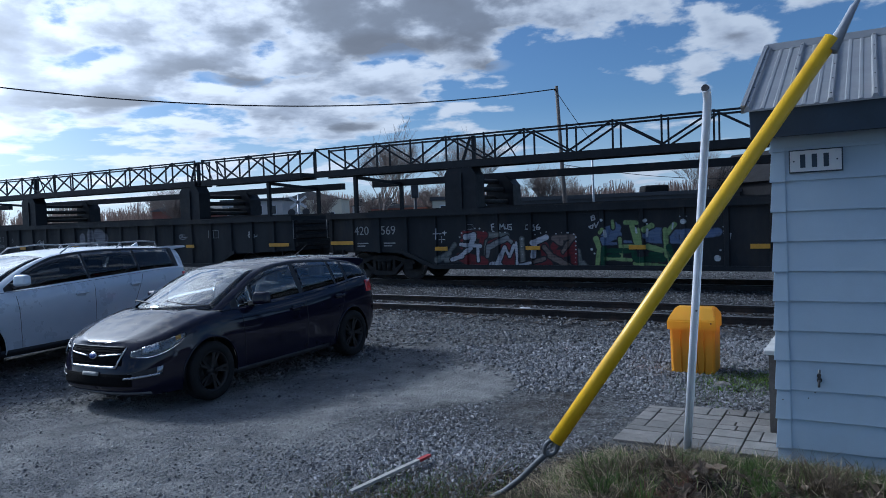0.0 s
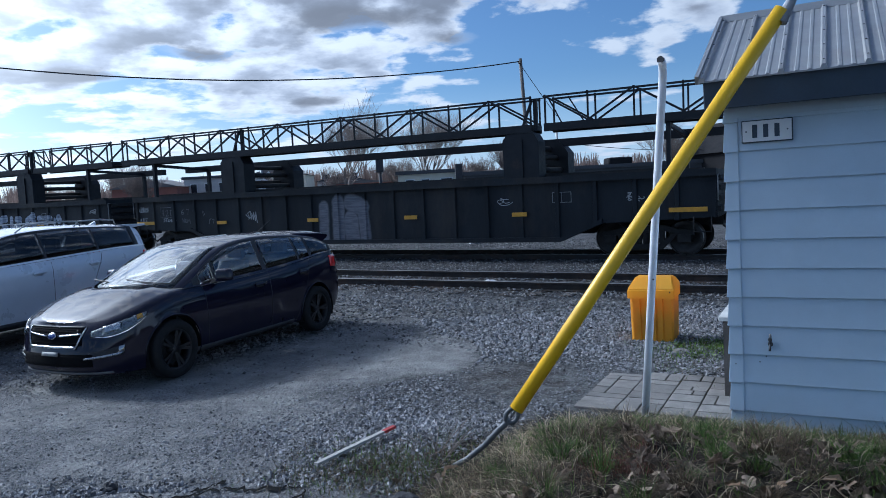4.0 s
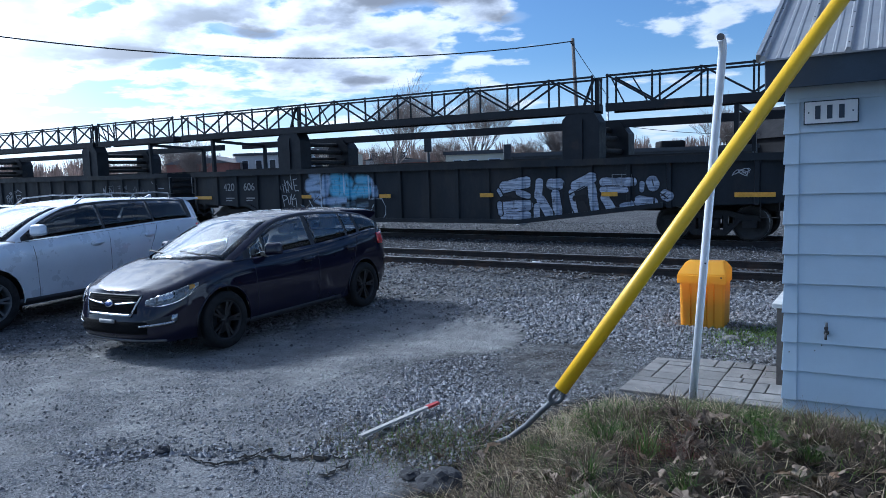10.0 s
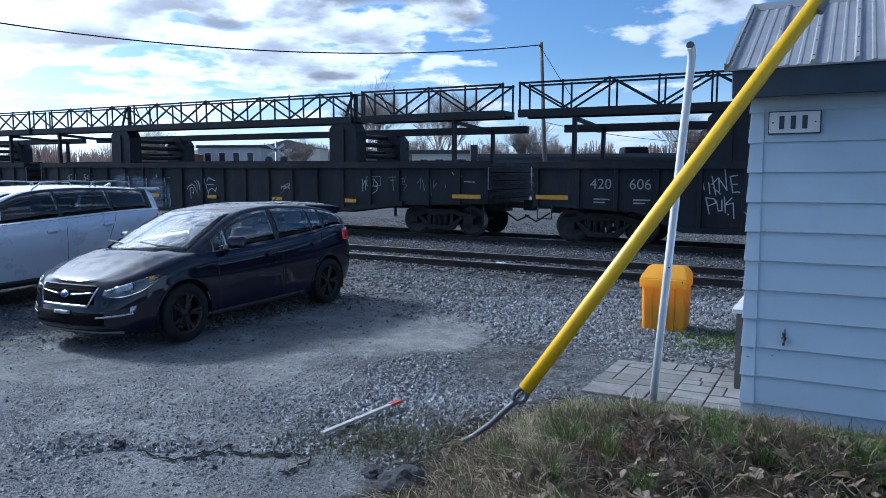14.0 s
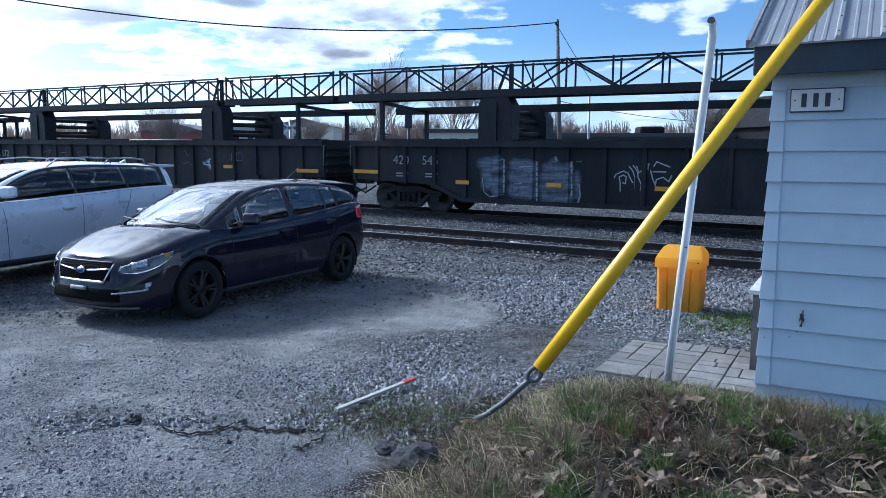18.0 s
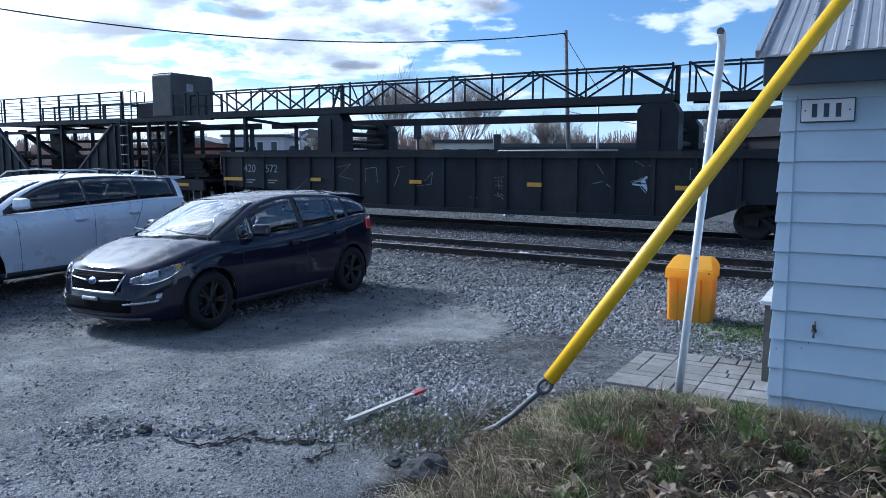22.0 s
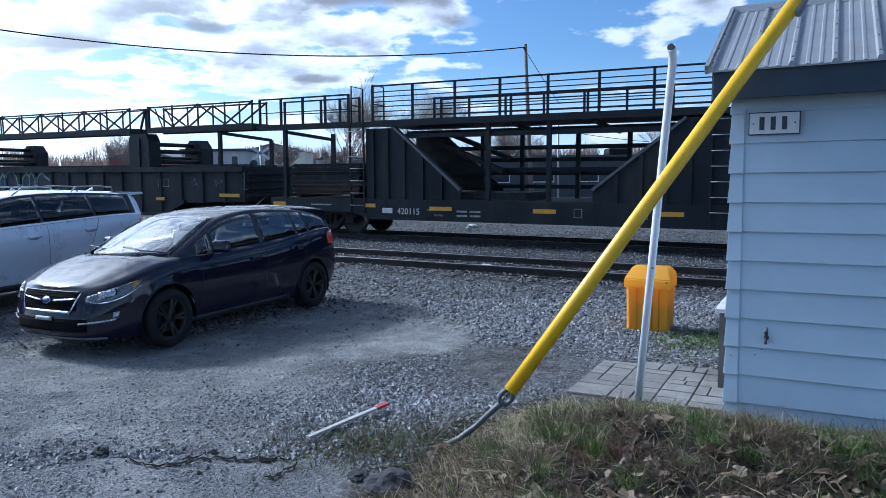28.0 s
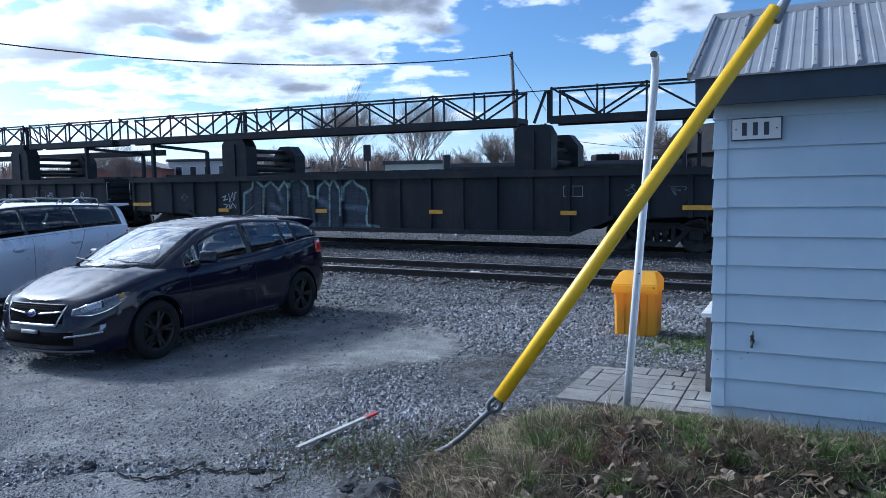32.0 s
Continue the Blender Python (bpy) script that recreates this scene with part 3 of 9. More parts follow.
def gondola(c, half, number, paint, strips, seed, shift=0.0, along=0.0, belly=3.8, tags=True, gap=(5.38, 5.72), far_beam=True):
    """A long mill gondola with a walkway gantry on top. c: the middle along the train, half: half its length over the end walls."""
    rnd = random.Random(seed)
    car = empty("gondola_wagon", TRACK @ pose(c, MID, RAIL), "black mill gondola wagon carrying a steel walkway gantry", "railway wagon", "wagons of the train")
    wagons.append((car, c))
    zt, zb = 2.10, 0.40
    # near side: sheet, ribs, top chord, sill; the sheet drops deeper between the trucks
    rib_x = [-half + 0.06] + [-half + 0.88 + shift + i * (2 * half - 1.76) / 18 for i in range(19)] + [half - 0.06]
    low = [(-half, 0.96), (-half + 2.7, 0.86), (-half + 3.8, zb), (half - belly, zb), (half - 2.7, 0.86), (half, 0.96)]

    def foot(x):
        for (xa, za), (xb, zb_) in zip(low, low[1:]):
            if x <= xb:
                return za + (zb_ - za) * (x - xa) / (xb - xa)
        return low[-1][1]

    def skin_at(xa, xb):
        """The paint of one stretch, with the spray that reaches it."""
        lay = []
        for fill, fill2, line, cover, soft, strokes in paint or []:
            st = [q for q in strokes if min(q[0], q[2]) - q[4] - 0.25 < xb and max(q[0], q[2]) + q[4] + 0.25 > xa]
            if st:
                lay.append((fill, fill2, line, cover, soft, st))
        return spray_mat("sprayed_wagon_paint", lay) if lay else M["steel_black"]

    cutx = [-half] + rib_x[1:-1] + [half]
    for xa, xb in zip(cutx, cutx[1:]):
        skin = skin_at(xa - 0.1, xb)
        pts = [(xa, foot(xa))] + [p for p in low if xa + 0.01 < p[0] < xb - 0.01] + [(xb, foot(xb)), (xb, zt - 0.1), (xa, zt - 0.1)]
        bm = bmesh.new()
        slab(bm, pts, -1.47, -1.43)
        part("side_panel", bm, skin, car)
        x = xa if xa > -half else -half + 0.06
        w, lo = 0.05, foot(x) + (0.1 if abs(x) < half - 2.7 else -0.02)
        bm = bmesh.new()
        hexa(bm, [(x - w - 0.03, -1.45, lo), (x + w + 0.03, -1.45, lo), (x + w, -1.53, lo), (x - w, -1.53, lo), (x - w - 0.03, -1.45, zt - 0.16), (x + w + 0.03, -1.45, zt - 0.16), (x + w, -1.53, zt - 0.16), (x - w, -1.53, zt - 0.16)])
        bmesh.ops.recalc_face_normals(bm, faces=bm.faces[:])
        part("rib", bm, skin, car)
    bm = bmesh.new()
    slab(bm, low + [(half, zt - 0.1), (-half, zt - 0.1)], 1.43, 1.47)
    part("far_side_wall", bm, M["steel_black"], car)
    for sgn in (-1, 1):
        bm = bmesh.new()
        box(bm, -half - 0.03, half + 0.03, sgn * 1.52 - 0.09, sgn * 1.52 + 0.09, zt - 0.17, zt)
        box(bm, -half - 0.03, half + 0.03, sgn * 1.60 - 0.015, sgn * 1.60 + 0.015, zt - 0.05, zt)
        part("top_chord", bm, M["steel_black"], car)
        bm = bmesh.new()
        slab(bm, low[1:-1] + [(x, z + 0.12) for x, z in low[-2:0:-1]], sgn * 1.50 - 0.06, sgn * 1.50 + 0.05)
        part("side_sill", bm, M["steel_black"], car)
    for sgn in (-1, 1):
        bm = bmesh.new()
        box(bm, sgn * half - 0.03, sgn * half + 0.03, -1.44, 1.44, 0.95, zt - 0.02)
        e = part("end_wall", bm, M["steel_black"], car)
        for z in (1.15, 1.40, 1.65, 1.88):
            bm = bmesh.new()
            hexa(bm, [(sgn * half, -1.42, z - 0.09), (sgn * (half + 0.1), -1.42, z - 0.05), (sgn * (half + 0.1), 1.42, z - 0.05), (sgn * half, 1.42, z - 0.09), (sgn * half, -1.42, z + 0.09), (sgn * (half + 0.1), -1.42, z + 0.05), (sgn * (half + 0.1), 1.42, z + 0.05), (sgn * half, 1.42, z + 0.09)])
            bmesh.ops.recalc_face_normals(bm, faces=bm.faces[:])
            part("end_rib", bm, M["truck_iron"], e)
        truck(car, sgn * (half - 1.72))
        coupler(car, sgn * half, sgn)
        bm = bmesh.new()        # grab iron and sill step
        xg = sgn * (half + 0.06)
        tube(bm, [(xg, -1.46, 1.35), (xg, -1.56, 1.35), (xg, -1.56, 1.95), (xg, -1.46, 1.95)], 0.012, 6)
        part("grab_iron", bm, M["letter"], car)
        bm = bmesh.new()
        xs = sgn * (half - 0.3)
        tube(bm, [(xs - 0.2, -1.5, 0.98), (xs - 0.2, -1.52, 0.62), (xs + 0.2, -1.52, 0.62), (xs + 0.2, -1.5, 0.98)], 0.018, 6)
        part("sill_step", bm, M["truck_iron"], car)
        portal(car, sgn * (half - 1.05))
    bm = bmesh.new()
    box(bm, -half, half, -1.43, 1.43, 0.95, 1.03)
    box(bm, -half, half, -0.25, 0.25, 0.70, 0.95)
    part("underframe", bm, M["truck_iron"], car)
    bm = bmesh.new()        # brake gear under the floor
    tube(bm, [(-1.6, -0.7, 0.62), (-0.5, -0.7, 0.62)], 0.17, 12)
    part("brake_reservoir", bm, M["truck_iron"], car)
    bm = bmesh.new()
    box(bm, 0.6, 1.2, -0.9, -0.5, 0.5, 0.8)
    bevel(bm, 0.02, 1)
    part("brake_valve", bm, M["truck_iron"], car)
    bm = bmesh.new()        # stacked load just under the gunwale
    box(bm, -half + 0.4, half - 0.4, -1.36, 1.36, 1.5, 2.02)
    load = part("load", bm, M["truck_iron"], car)
    for i in range(5):
        y = -1.1 + 0.5 * i
        bm = bmesh.new()
        box(bm, -half + 0.6 + rnd.random(), half - 0.6 - rnd.random(), y, y + 0.2, 2.02, 2.13 + 0.06 * rnd.random())
        part("loaded_rail", bm, M["truck_iron"], load)
    for x in (-5.05, 5.05):
        tower(car, x)
    truss(car, -half - 0.47, gap[0])
    truss(car, gap[1], half + 0.47)
    bm = bmesh.new()        # loose link between the two walkways
    bar(bm, (gap[0] - 0.02, -1.5, Z_TOP - 0.06), (gap[1] + 0.02, -1.5, Z_TOP - 0.06), 0.025)
    part("link_rail", bm, M["frame_black"], car)
    if far_beam:
        bm = bmesh.new()
        box(bm, -half - 0.1, half + 0.1, 1.0, 1.2, 2.98, 3.2)
        part("far_beam", bm, M["frame_black"], car)
    for x, w, z in strips:
        bm = bmesh.new()
        box(bm, x - w / 2, x + w / 2, -1.55, -1.532, z - 0.055, z + 0.055)
        bevel(bm, 0.003, 1)
        part("reflector", bm, M["reflector"], car)
    if number:
        wording("wagon_number", number[0], 0.37, pose(-half + 0.95 + along, -1.4755, 1.42) @ NEAR, car, M["letter"])
        wording("wagon_number", number[1], 0.37, pose(-half + 1.94 + along, -1.4755, 1.42) @ NEAR, car, M["letter"])
        for dz, w in ((1.14, 0.42), (1.06, 0.30)):
            for x0 in (1.05, 2.05):
                bm = bmesh.new()
                box(bm, -half + x0 + along, -half + x0 + along + w, -1.4755, -1.472, dz, dz + 0.035)
                part("stencil_line", bm, M["letter"], car)
    if tags:
        bm = bmesh.new()        # outlined data panel
        for a, b2 in (((0, 0), (0.5, 0)), ((0.5, 0), (0.5, 0.26)), ((0.5, 0.26), (0, 0.26)), ((0, 0.26), (0, 0)), ((0.25, 0), (0.25, 0.26))):
            bar(bm, (half - 4.0 + a[0], -1.476, 1.42 + a[1]), (half - 4.0 + b2[0], -1.476, 1.42 + b2[1]), 0.012)
        part("data_panel", bm, M["letter"], car)
    return car


GAPS = [5.5, -15.5, -36.95, -57.85, -79.1, -99.55]
MIDS = [(a + b) / 2 for a, b in zip(GAPS, GAPS[1:])] + [-128.75, -149.75, -170.75]
HALF = 9.85
ends = [(-HALF + 0.5, 0.88, 1.18), (HALF - 0.62, 0.88, 1.15)]

GHOST_PIECE_A = ((0.10, 0.10, 0.125), (0.22, 0.22, 0.25), (0.30, 0.30, 0.33), 0.55, 0.04, [(-1.51, 1.53, -1.54, 0.45, 0.144), (-0.96, 1.64, -0.98, 0.52, 0.192), (-0.49, 1.63, -0.12, 1.49, 0.234), (-0.52, 1.12, -0.48, 0.52, 0.234), (-0.08, 1.32, -0.01, 0.52, 0.16)])
RED_PIECE_A = ((0.15, 0.17, 0.165), (0.22, 0.23, 0.22), None, 0.9, 0.03, [(-5.92, 0.65, -5.53, 0.85, 0.077), (-5.56, 0.85, -5.34, 1.09, 0.054), (-5.64, 0.66, -5.26, 0.69, 0.076), (-4.25, 1.34, -3.7, 1.33, 0.073), (-4.34, 1.29, -4.36, 0.55, 0.042), (-3.25, 1.22, -3.24, 0.56, 0.061), (-1.69, 0.86, -1.62, 0.51, 0.088), (-1.54, 0.59, -1.42, 0.47, 0.049)])
RED_PIECE_B = ((0.16, 0.022, 0.028), (0.12, 0.02, 0.024), (0.02, 0.02, 0.024), 1, 0.015, [(-5.02, 1.38, -4.39, 1.34, 0.107), (-5.09, 1.19, -5.12, 1.03, 0.064), (-4.46, 1.24, -4.52, 1.03, 0.074), (-5.01, 0.71, -4.42, 0.61, 0.139), (-5.2, 0.74, -4.84, 0.61, 0.107), (-4.22, 1.1, -3.93, 1.18, 0.084), (-3.77, 1.02, -3.54, 1.07, 0.129), (-3.83, 0.66, -3.55, 0.66, 0.145), (-3.48, 1.12, -3.47, 0.56, 0.072), (-2.6, 1.01, -2.51, 0.51, 0.126), (-2.83, 0.56, -2.62, 0.48, 0.101), (-2.33, 1.01, -2.17, 1.21, 0.1), (-1.81, 1.15, -1.77, 0.54, 0.088), (-2.29, 0.76, -1.98, 0.51, 0.11), (-1.87, 0.86, -2.29, 0.81, 0.099)])
RED_PIECE_C = ((0.19, 0.15, 0.13), (0.13, 0.105, 0.095), (0.02, 0.02, 0.024), 1, 0.012, [(-2.33, 1.23, -1.78, 1.26, 0.07), (-2.27, 1.21, -2.12, 1.11, 0.08), (-2.07, 0.88, -1.83, 1.2, 0.05), (-2.45, 0.76, -2.03, 0.56, 0.075), (-2.03, 0.56, -1.83, 0.44, 0.064), (-2.6, 0.99, -2.39, 0.74, 0.06), (-3.22, 0.51, -2.61, 0.69, 0.046)])
RED_PIECE_F = ((0.24, 0.25, 0.26), (0.17, 0.18, 0.19), (0.02, 0.02, 0.024), 1, 0.012, [(-4.26, 1.0, -3.7, 1.25, 0.073), (-3.7, 1.25, -3.56, 1.15, 0.046), (-4.26, 1.03, -4.31, 0.76, 0.058)])
RED_PIECE_D = ((0.52, 0.52, 0.56), (0.38, 0.40, 0.45), (0.016, 0.016, 0.02), 1, 0.010, [(-4.96, 1.3, -4.72, 1.35, 0.08), (-4.72, 1.29, -4.82, 1.08, 0.079), (-5.15, 1.09, -4.52, 1.04, 0.054), (-4.61, 1.03, -4.6, 0.63, 0.042), (-4.82, 0.98, -5.2, 0.74, 0.058), (-5.45, 0.66, -5.07, 0.77, 0.059), (-4.16, 0.5, -3.96, 0.5, 0.105), (-3.98, 0.56, -3.77, 1.0, 0.057), (-3.77, 1.0, -3.63, 0.76, 0.041), (-3.63, 0.76, -3.48, 1.05, 0.046), (-3.42, 1.12, -3.41, 0.56, 0.036), (-2.92, 1.12, -2.54, 1.26, 0.076), (-2.87, 1.12, -2.92, 0.76, 0.066), (-3.33, 0.51, -2.99, 0.58, 0.036)])
RED_PIECE_E = ((0.60, 0.60, 0.60), (0.50, 0.50, 0.50), None, 1, 0.008, [(-5.18, 1.3, -5.17, 1.3, 0.014), (-5.11, 1.41, -5.1, 1.41, 0.014), (-4.99, 1.48, -4.98, 1.48, 0.014), (-4.83, 1.52, -4.83, 1.52, 0.014), (-4.68, 1.54, -4.68, 1.54, 0.014), (-4.53, 1.53, -4.53, 1.53, 0.014), (-4.42, 1.45, -4.41, 1.45, 0.014), (-4.04, 1.36, -4.04, 1.36, 0.014), (-3.9, 1.4, -3.89, 1.4, 0.013), (-3.75, 1.41, -3.75, 1.41, 0.013), (-3.25, 1.22, -3.25, 1.22, 0.013), (-3.26, 1.02, -3.25, 1.02, 0.013), (-3.25, 0.81, -3.25, 0.81, 0.013), (-2.86, 1.33, -2.86, 1.33, 0.013), (-2.7, 1.38, -2.69, 1.37, 0.013), (-2.54, 1.4, -2.53, 1.4, 0.013), (-2.27, 1.35, -2.27, 1.35, 0.013), (-2.11, 1.37, -2.11, 1.37, 0.013), (-1.93, 1.37, -1.92, 1.37, 0.013), (-1.78, 1.33, -1.77, 1.33, 0.013)])
RED_PIECE_G = ((0.60, 0.60, 0.62), (0.52, 0.52, 0.55), None, 1, 0.008, [(-1.72, 1.25, -1.72, 1.25, 0.013), (-1.72, 1.14, -1.72, 1.14, 0.013), (-1.73, 1.03, -1.72, 1.03, 0.013), (-1.73, 0.93, -1.73, 0.93, 0.013), (-1.73, 0.82, -1.73, 0.82, 0.013), (-1.74, 0.71, -1.73, 0.71, 0.013), (-1.74, 0.6, -1.73, 0.6, 0.013), (-5.93, 1.56, -5.94, 1.26, 0.01), (-6.06, 1.41, -5.78, 1.41, 0.01), (-5.67, 1.48, -5.67, 1.37, 0.008), (-5.74, 1.43, -5.6, 1.43, 0.008), (-5.77, 1.32, -5.77, 1.15, 0.008), (-5.86, 1.24, -5.67, 1.24, 0.008)])
GREEN_PIECE_A = ((0.27, 0.37, 0.15), (0.21, 0.31, 0.12), (0.02, 0.022, 0.026), 1, 0.012, [(-1.17, 1.19, -1.1, 1.0, 0.077), (-1.07, 1.36, -0.99, 1.44, 0.048), (-1.08, 1.0, -1.17, 0.43, 0.058), (-1.14, 0.43, -0.97, 0.47, 0.044), (-0.96, 0.7, -0.28, 0.66, 0.043), (-0.74, 1.65, -0.72, 1.47, 0.038), (-0.56, 1.19, -0.52, 0.71, 0.043), (-0.41, 1.6, -0.12, 1.58, 0.052), (-0.24, 1.51, -0.13, 1.09, 0.07), (-0.08, 1.41, -0.04, 1.04, 0.056), (-0.49, 0.99, -0.13, 0.99, 0.052), (0.06, 1.41, 0.25, 1.51, 0.061), (0.57, 1.4, 0.6, 0.76, 0.06), (0.61, 1.31, 0.79, 1.52, 0.06), (0.15, 0.99, 0.47, 0.89, 0.07), (-0.19, 0.57, 0.55, 0.52, 0.042), (0.63, 0.99, 0.68, 0.57, 0.046)])
GREEN_PIECE_B = ((0.10, 0.14, 0.25), (0.13, 0.17, 0.27), None, 1, 0.016, [(-0.99, 1.38, -0.62, 1.46, 0.106), (-1.0, 1.14, -0.6, 1.3, 0.096), (-0.67, 1.56, -0.65, 1.42, 0.057), (-1.0, 1.07, -0.61, 1.07, 0.034), (-0.15, 1.32, -0.13, 1.09, 0.066), (-0.42, 1.11, -0.09, 1.07, 0.043), (0.15, 1.31, 0.5, 1.31, 0.14), (0.17, 1.15, 0.49, 1.13, 0.074), (0.74, 1.27, 1.23, 1.29, 0.119), (0.74, 1.12, 1.1, 1.1, 0.064), (1.27, 1.25, 1.79, 1.32, 0.099)])
GREEN_PIECE_C = ((0.010, 0.062, 0.032), (0.008, 0.045, 0.026), None, 1, 0.012, [(-0.95, 0.95, -1.01, 0.51, 0.067), (-0.96, 0.89, -0.28, 0.89, 0.067), (-0.86, 0.76, -0.57, 0.76, 0.043), (-0.23, 0.95, -0.19, 0.71, 0.071), (-0.14, 0.66, 0.51, 0.68, 0.075), (0.23, 0.79, 0.46, 0.76, 0.079), (0.65, 0.99, 0.73, 0.57, 0.069), (1.09, 0.8, 1.27, 0.93, 0.041)])
GREEN_PIECE_D = ((0.55, 0.57, 0.58), (0.45, 0.48, 0.50), None, 1, 0.010, [(-0.94, 1.41, -0.92, 1.26, 0.029), (-0.15, 1.46, -0.13, 1.34, 0.023), (0.14, 1.41, 0.13, 1.25, 0.028), (0.76, 1.54, 0.74, 1.42, 0.023), (0.09, 1.64, 0.09, 1.64, 0.046), (1.01, 1.59, 1.01, 1.59, 0.063), (-1.01, 1.67, -1.01, 1.67, 0.029), (-1.3, 0.93, -1.3, 0.93, 0.034), (-1.23, 0.82, -1.23, 0.82, 0.024), (-0.08, 0.43, -0.07, 0.43, 0.042), (0.09, 0.43, 0.09, 0.43, 0.037), (1.77, 0.7, 1.77, 0.7, 0.071), (1.84, 0.89, 1.85, 0.89, 0.022), (0.93, 1.71, 0.93, 1.71, 0.016), (-0.29, 0.46, -0.28, 0.46, 0.021), (0.13, 1.55, 0.14, 1.55, 0.019), (1.08, 1.71, 1.09, 1.71, 0.016)])
WHITE_PIECE_A = ((0.50, 0.54, 0.62), (0.24, 0.27, 0.34), (0.008, 0.008, 0.010), 1, 0.010, [(2.79, 1.4, 3.45, 1.53, 0.158), (2.7, 0.87, 3.49, 0.91, 0.148), (2.79, 0.59, 3.48, 0.6, 0.137), (3.23, 1.26, 3.5, 1.16, 0.09), (3.84, 1.52, 3.8, 1.15, 0.11), (3.89, 1.03, 4.13, 0.66, 0.133), (3.76, 0.87, 3.75, 0.55, 0.089), (4.18, 1.47, 4.41, 1.47, 0.142), (4.3, 1.2, 4.39, 0.68, 0.12), (4.87, 1.41, 5.31, 1.61, 0.14), (4.75, 1.25, 4.85, 0.68, 0.076), (5.3, 1.41, 5.4, 0.79, 0.106), (5.61, 1.5, 6.38, 1.49, 0.105), (5.6, 1.3, 6.2, 1.29, 0.079), (5.66, 1.09, 5.83, 0.8, 0.116)])
WHITE_PIECE_C = ((0.46, 0.50, 0.58), (0.20, 0.23, 0.30), (0.008, 0.008, 0.010), 1, 0.010, [(6.07, 0.82, 6.31, 0.92, 0.105), (6.54, 1.01, 6.87, 0.97, 0.135), (6.61, 1.44, 6.6, 1.29, 0.062), (6.86, 1.48, 6.89, 1.41, 0.153), (7.19, 1.16, 7.25, 1.13, 0.132), (2.61, 1.32, 2.68, 1.18, 0.046), (2.63, 0.95, 2.66, 0.69, 0.069)])
WHITE_PIECE_B = ((0.010, 0.010, 0.012), (0.016, 0.016, 0.018), None, 1, 0.008, [(3.6, 1.62, 3.6, 0.48, 0.022), (2.73, 1.08, 2.95, 1.09, 0.08), (2.95, 1.09, 3.53, 1.06, 0.028), (4.01, 1.58, 3.97, 1.2, 0.019), (3.97, 1.2, 4.28, 0.71, 0.019), (4.28, 0.71, 4.27, 0.54, 0.019), (4.54, 1.48, 4.5, 0.6, 0.024), (4.7, 1.19, 5.12, 1.4, 0.016), (4.86, 1.08, 5.11, 1.1, 0.081), (5.14, 1.03, 5.26, 0.77, 0.043), (4.7, 0.93, 4.86, 0.6, 0.019), (5.44, 1.67, 5.54, 0.71, 0.026), (5.81, 1.18, 6.43, 1.21, 0.026), (5.97, 1.0, 6.31, 1.02, 0.032), (6.0, 1.0, 6.01, 0.74, 0.031), (6.39, 1.6, 6.41, 1.03, 0.021), (6.91, 1.13, 6.91, 0.85, 0.026), (6.86, 1.54, 6.89, 1.4, 0.013), (7.01, 1.23, 7.26, 1.07, 0.013)])
WHITE_PIECE_D = ((0.016, 0.018, 0.024), (0.03, 0.03, 0.04), None, 0.9, 0.008, [(2.82, 1.32, 3.44, 1.34, 0.009), (2.87, 0.81, 3.42, 0.82, 0.009), (2.83, 0.68, 3.35, 0.69, 0.009), (3.86, 0.95, 4.06, 0.95, 0.009), (4.07, 1.36, 4.42, 1.35, 0.016), (4.9, 1.49, 5.3, 1.5, 0.009), (5.67, 1.41, 6.02, 1.41, 0.016), (5.66, 0.9, 5.84, 0.91, 0.008), (6.6, 0.95, 6.85, 0.96, 0.008), (6.68, 0.85, 6.85, 0.86, 0.008), (7.05, 1.11, 7.22, 1.23, 0.013), (7.16, 1.06, 7.3, 1.16, 0.01)])
BLUE_PIECE_D = ((0.40, 0.50, 0.66), (0.32, 0.42, 0.58), None, 0.92, 0.045, [(-4.22, 1.89, -3.93, 1.94, 0.112), (-4.35, 1.62, -3.98, 1.75, 0.132), (-4.4, 1.44, -3.92, 1.48, 0.104), (-4.25, 1.24, -3.91, 1.21, 0.085), (-4.1, 1.07, -3.86, 0.98, 0.056), (-3.68, 1.35, -3.56, 1.72, 0.176), (-3.63, 1.03, -2.86, 1.09, 0.111), (-1.67, 1.42, -1.63, 1.25, 0.088), (-1.75, 1.68, -1.72, 1.37, 0.061)])
BLUE_PIECE_A = ((0.13, 0.44, 0.66), (0.22, 0.48, 0.66), None, 0.92, 0.06, [(-3.24, 1.75, -2.88, 1.63, 0.201), (-3.27, 1.4, -2.87, 1.36, 0.202), (-2.78, 1.36, -2.51, 1.27, 0.172), (-2.34, 1.36, -1.98, 1.37, 0.188), (-2.27, 1.71, -1.98, 1.68, 0.142), (-2.75, 1.76, -2.61, 1.59, 0.126)])
BLUE_PIECE_E = ((0.09, 0.13, 0.18), (0.20, 0.28, 0.32), None, 0.8, 0.05, [(-3.62, 0.7, -3.12, 0.84, 0.121), (-2.32, 0.87, -2.0, 0.93, 0.072), (-2.76, 0.91, -2.5, 0.96, 0.064)])
BLUE_PIECE_B = ((0.58, 0.64, 0.72), (0.46, 0.54, 0.64), None, 0.8, 0.014, [(-3.85, 1.9, -3.83, 0.69, 0.023), (-2.88, 1.9, -2.87, 1.27, 0.023), (-1.9, 1.81, -1.89, 1.11, 0.022)])
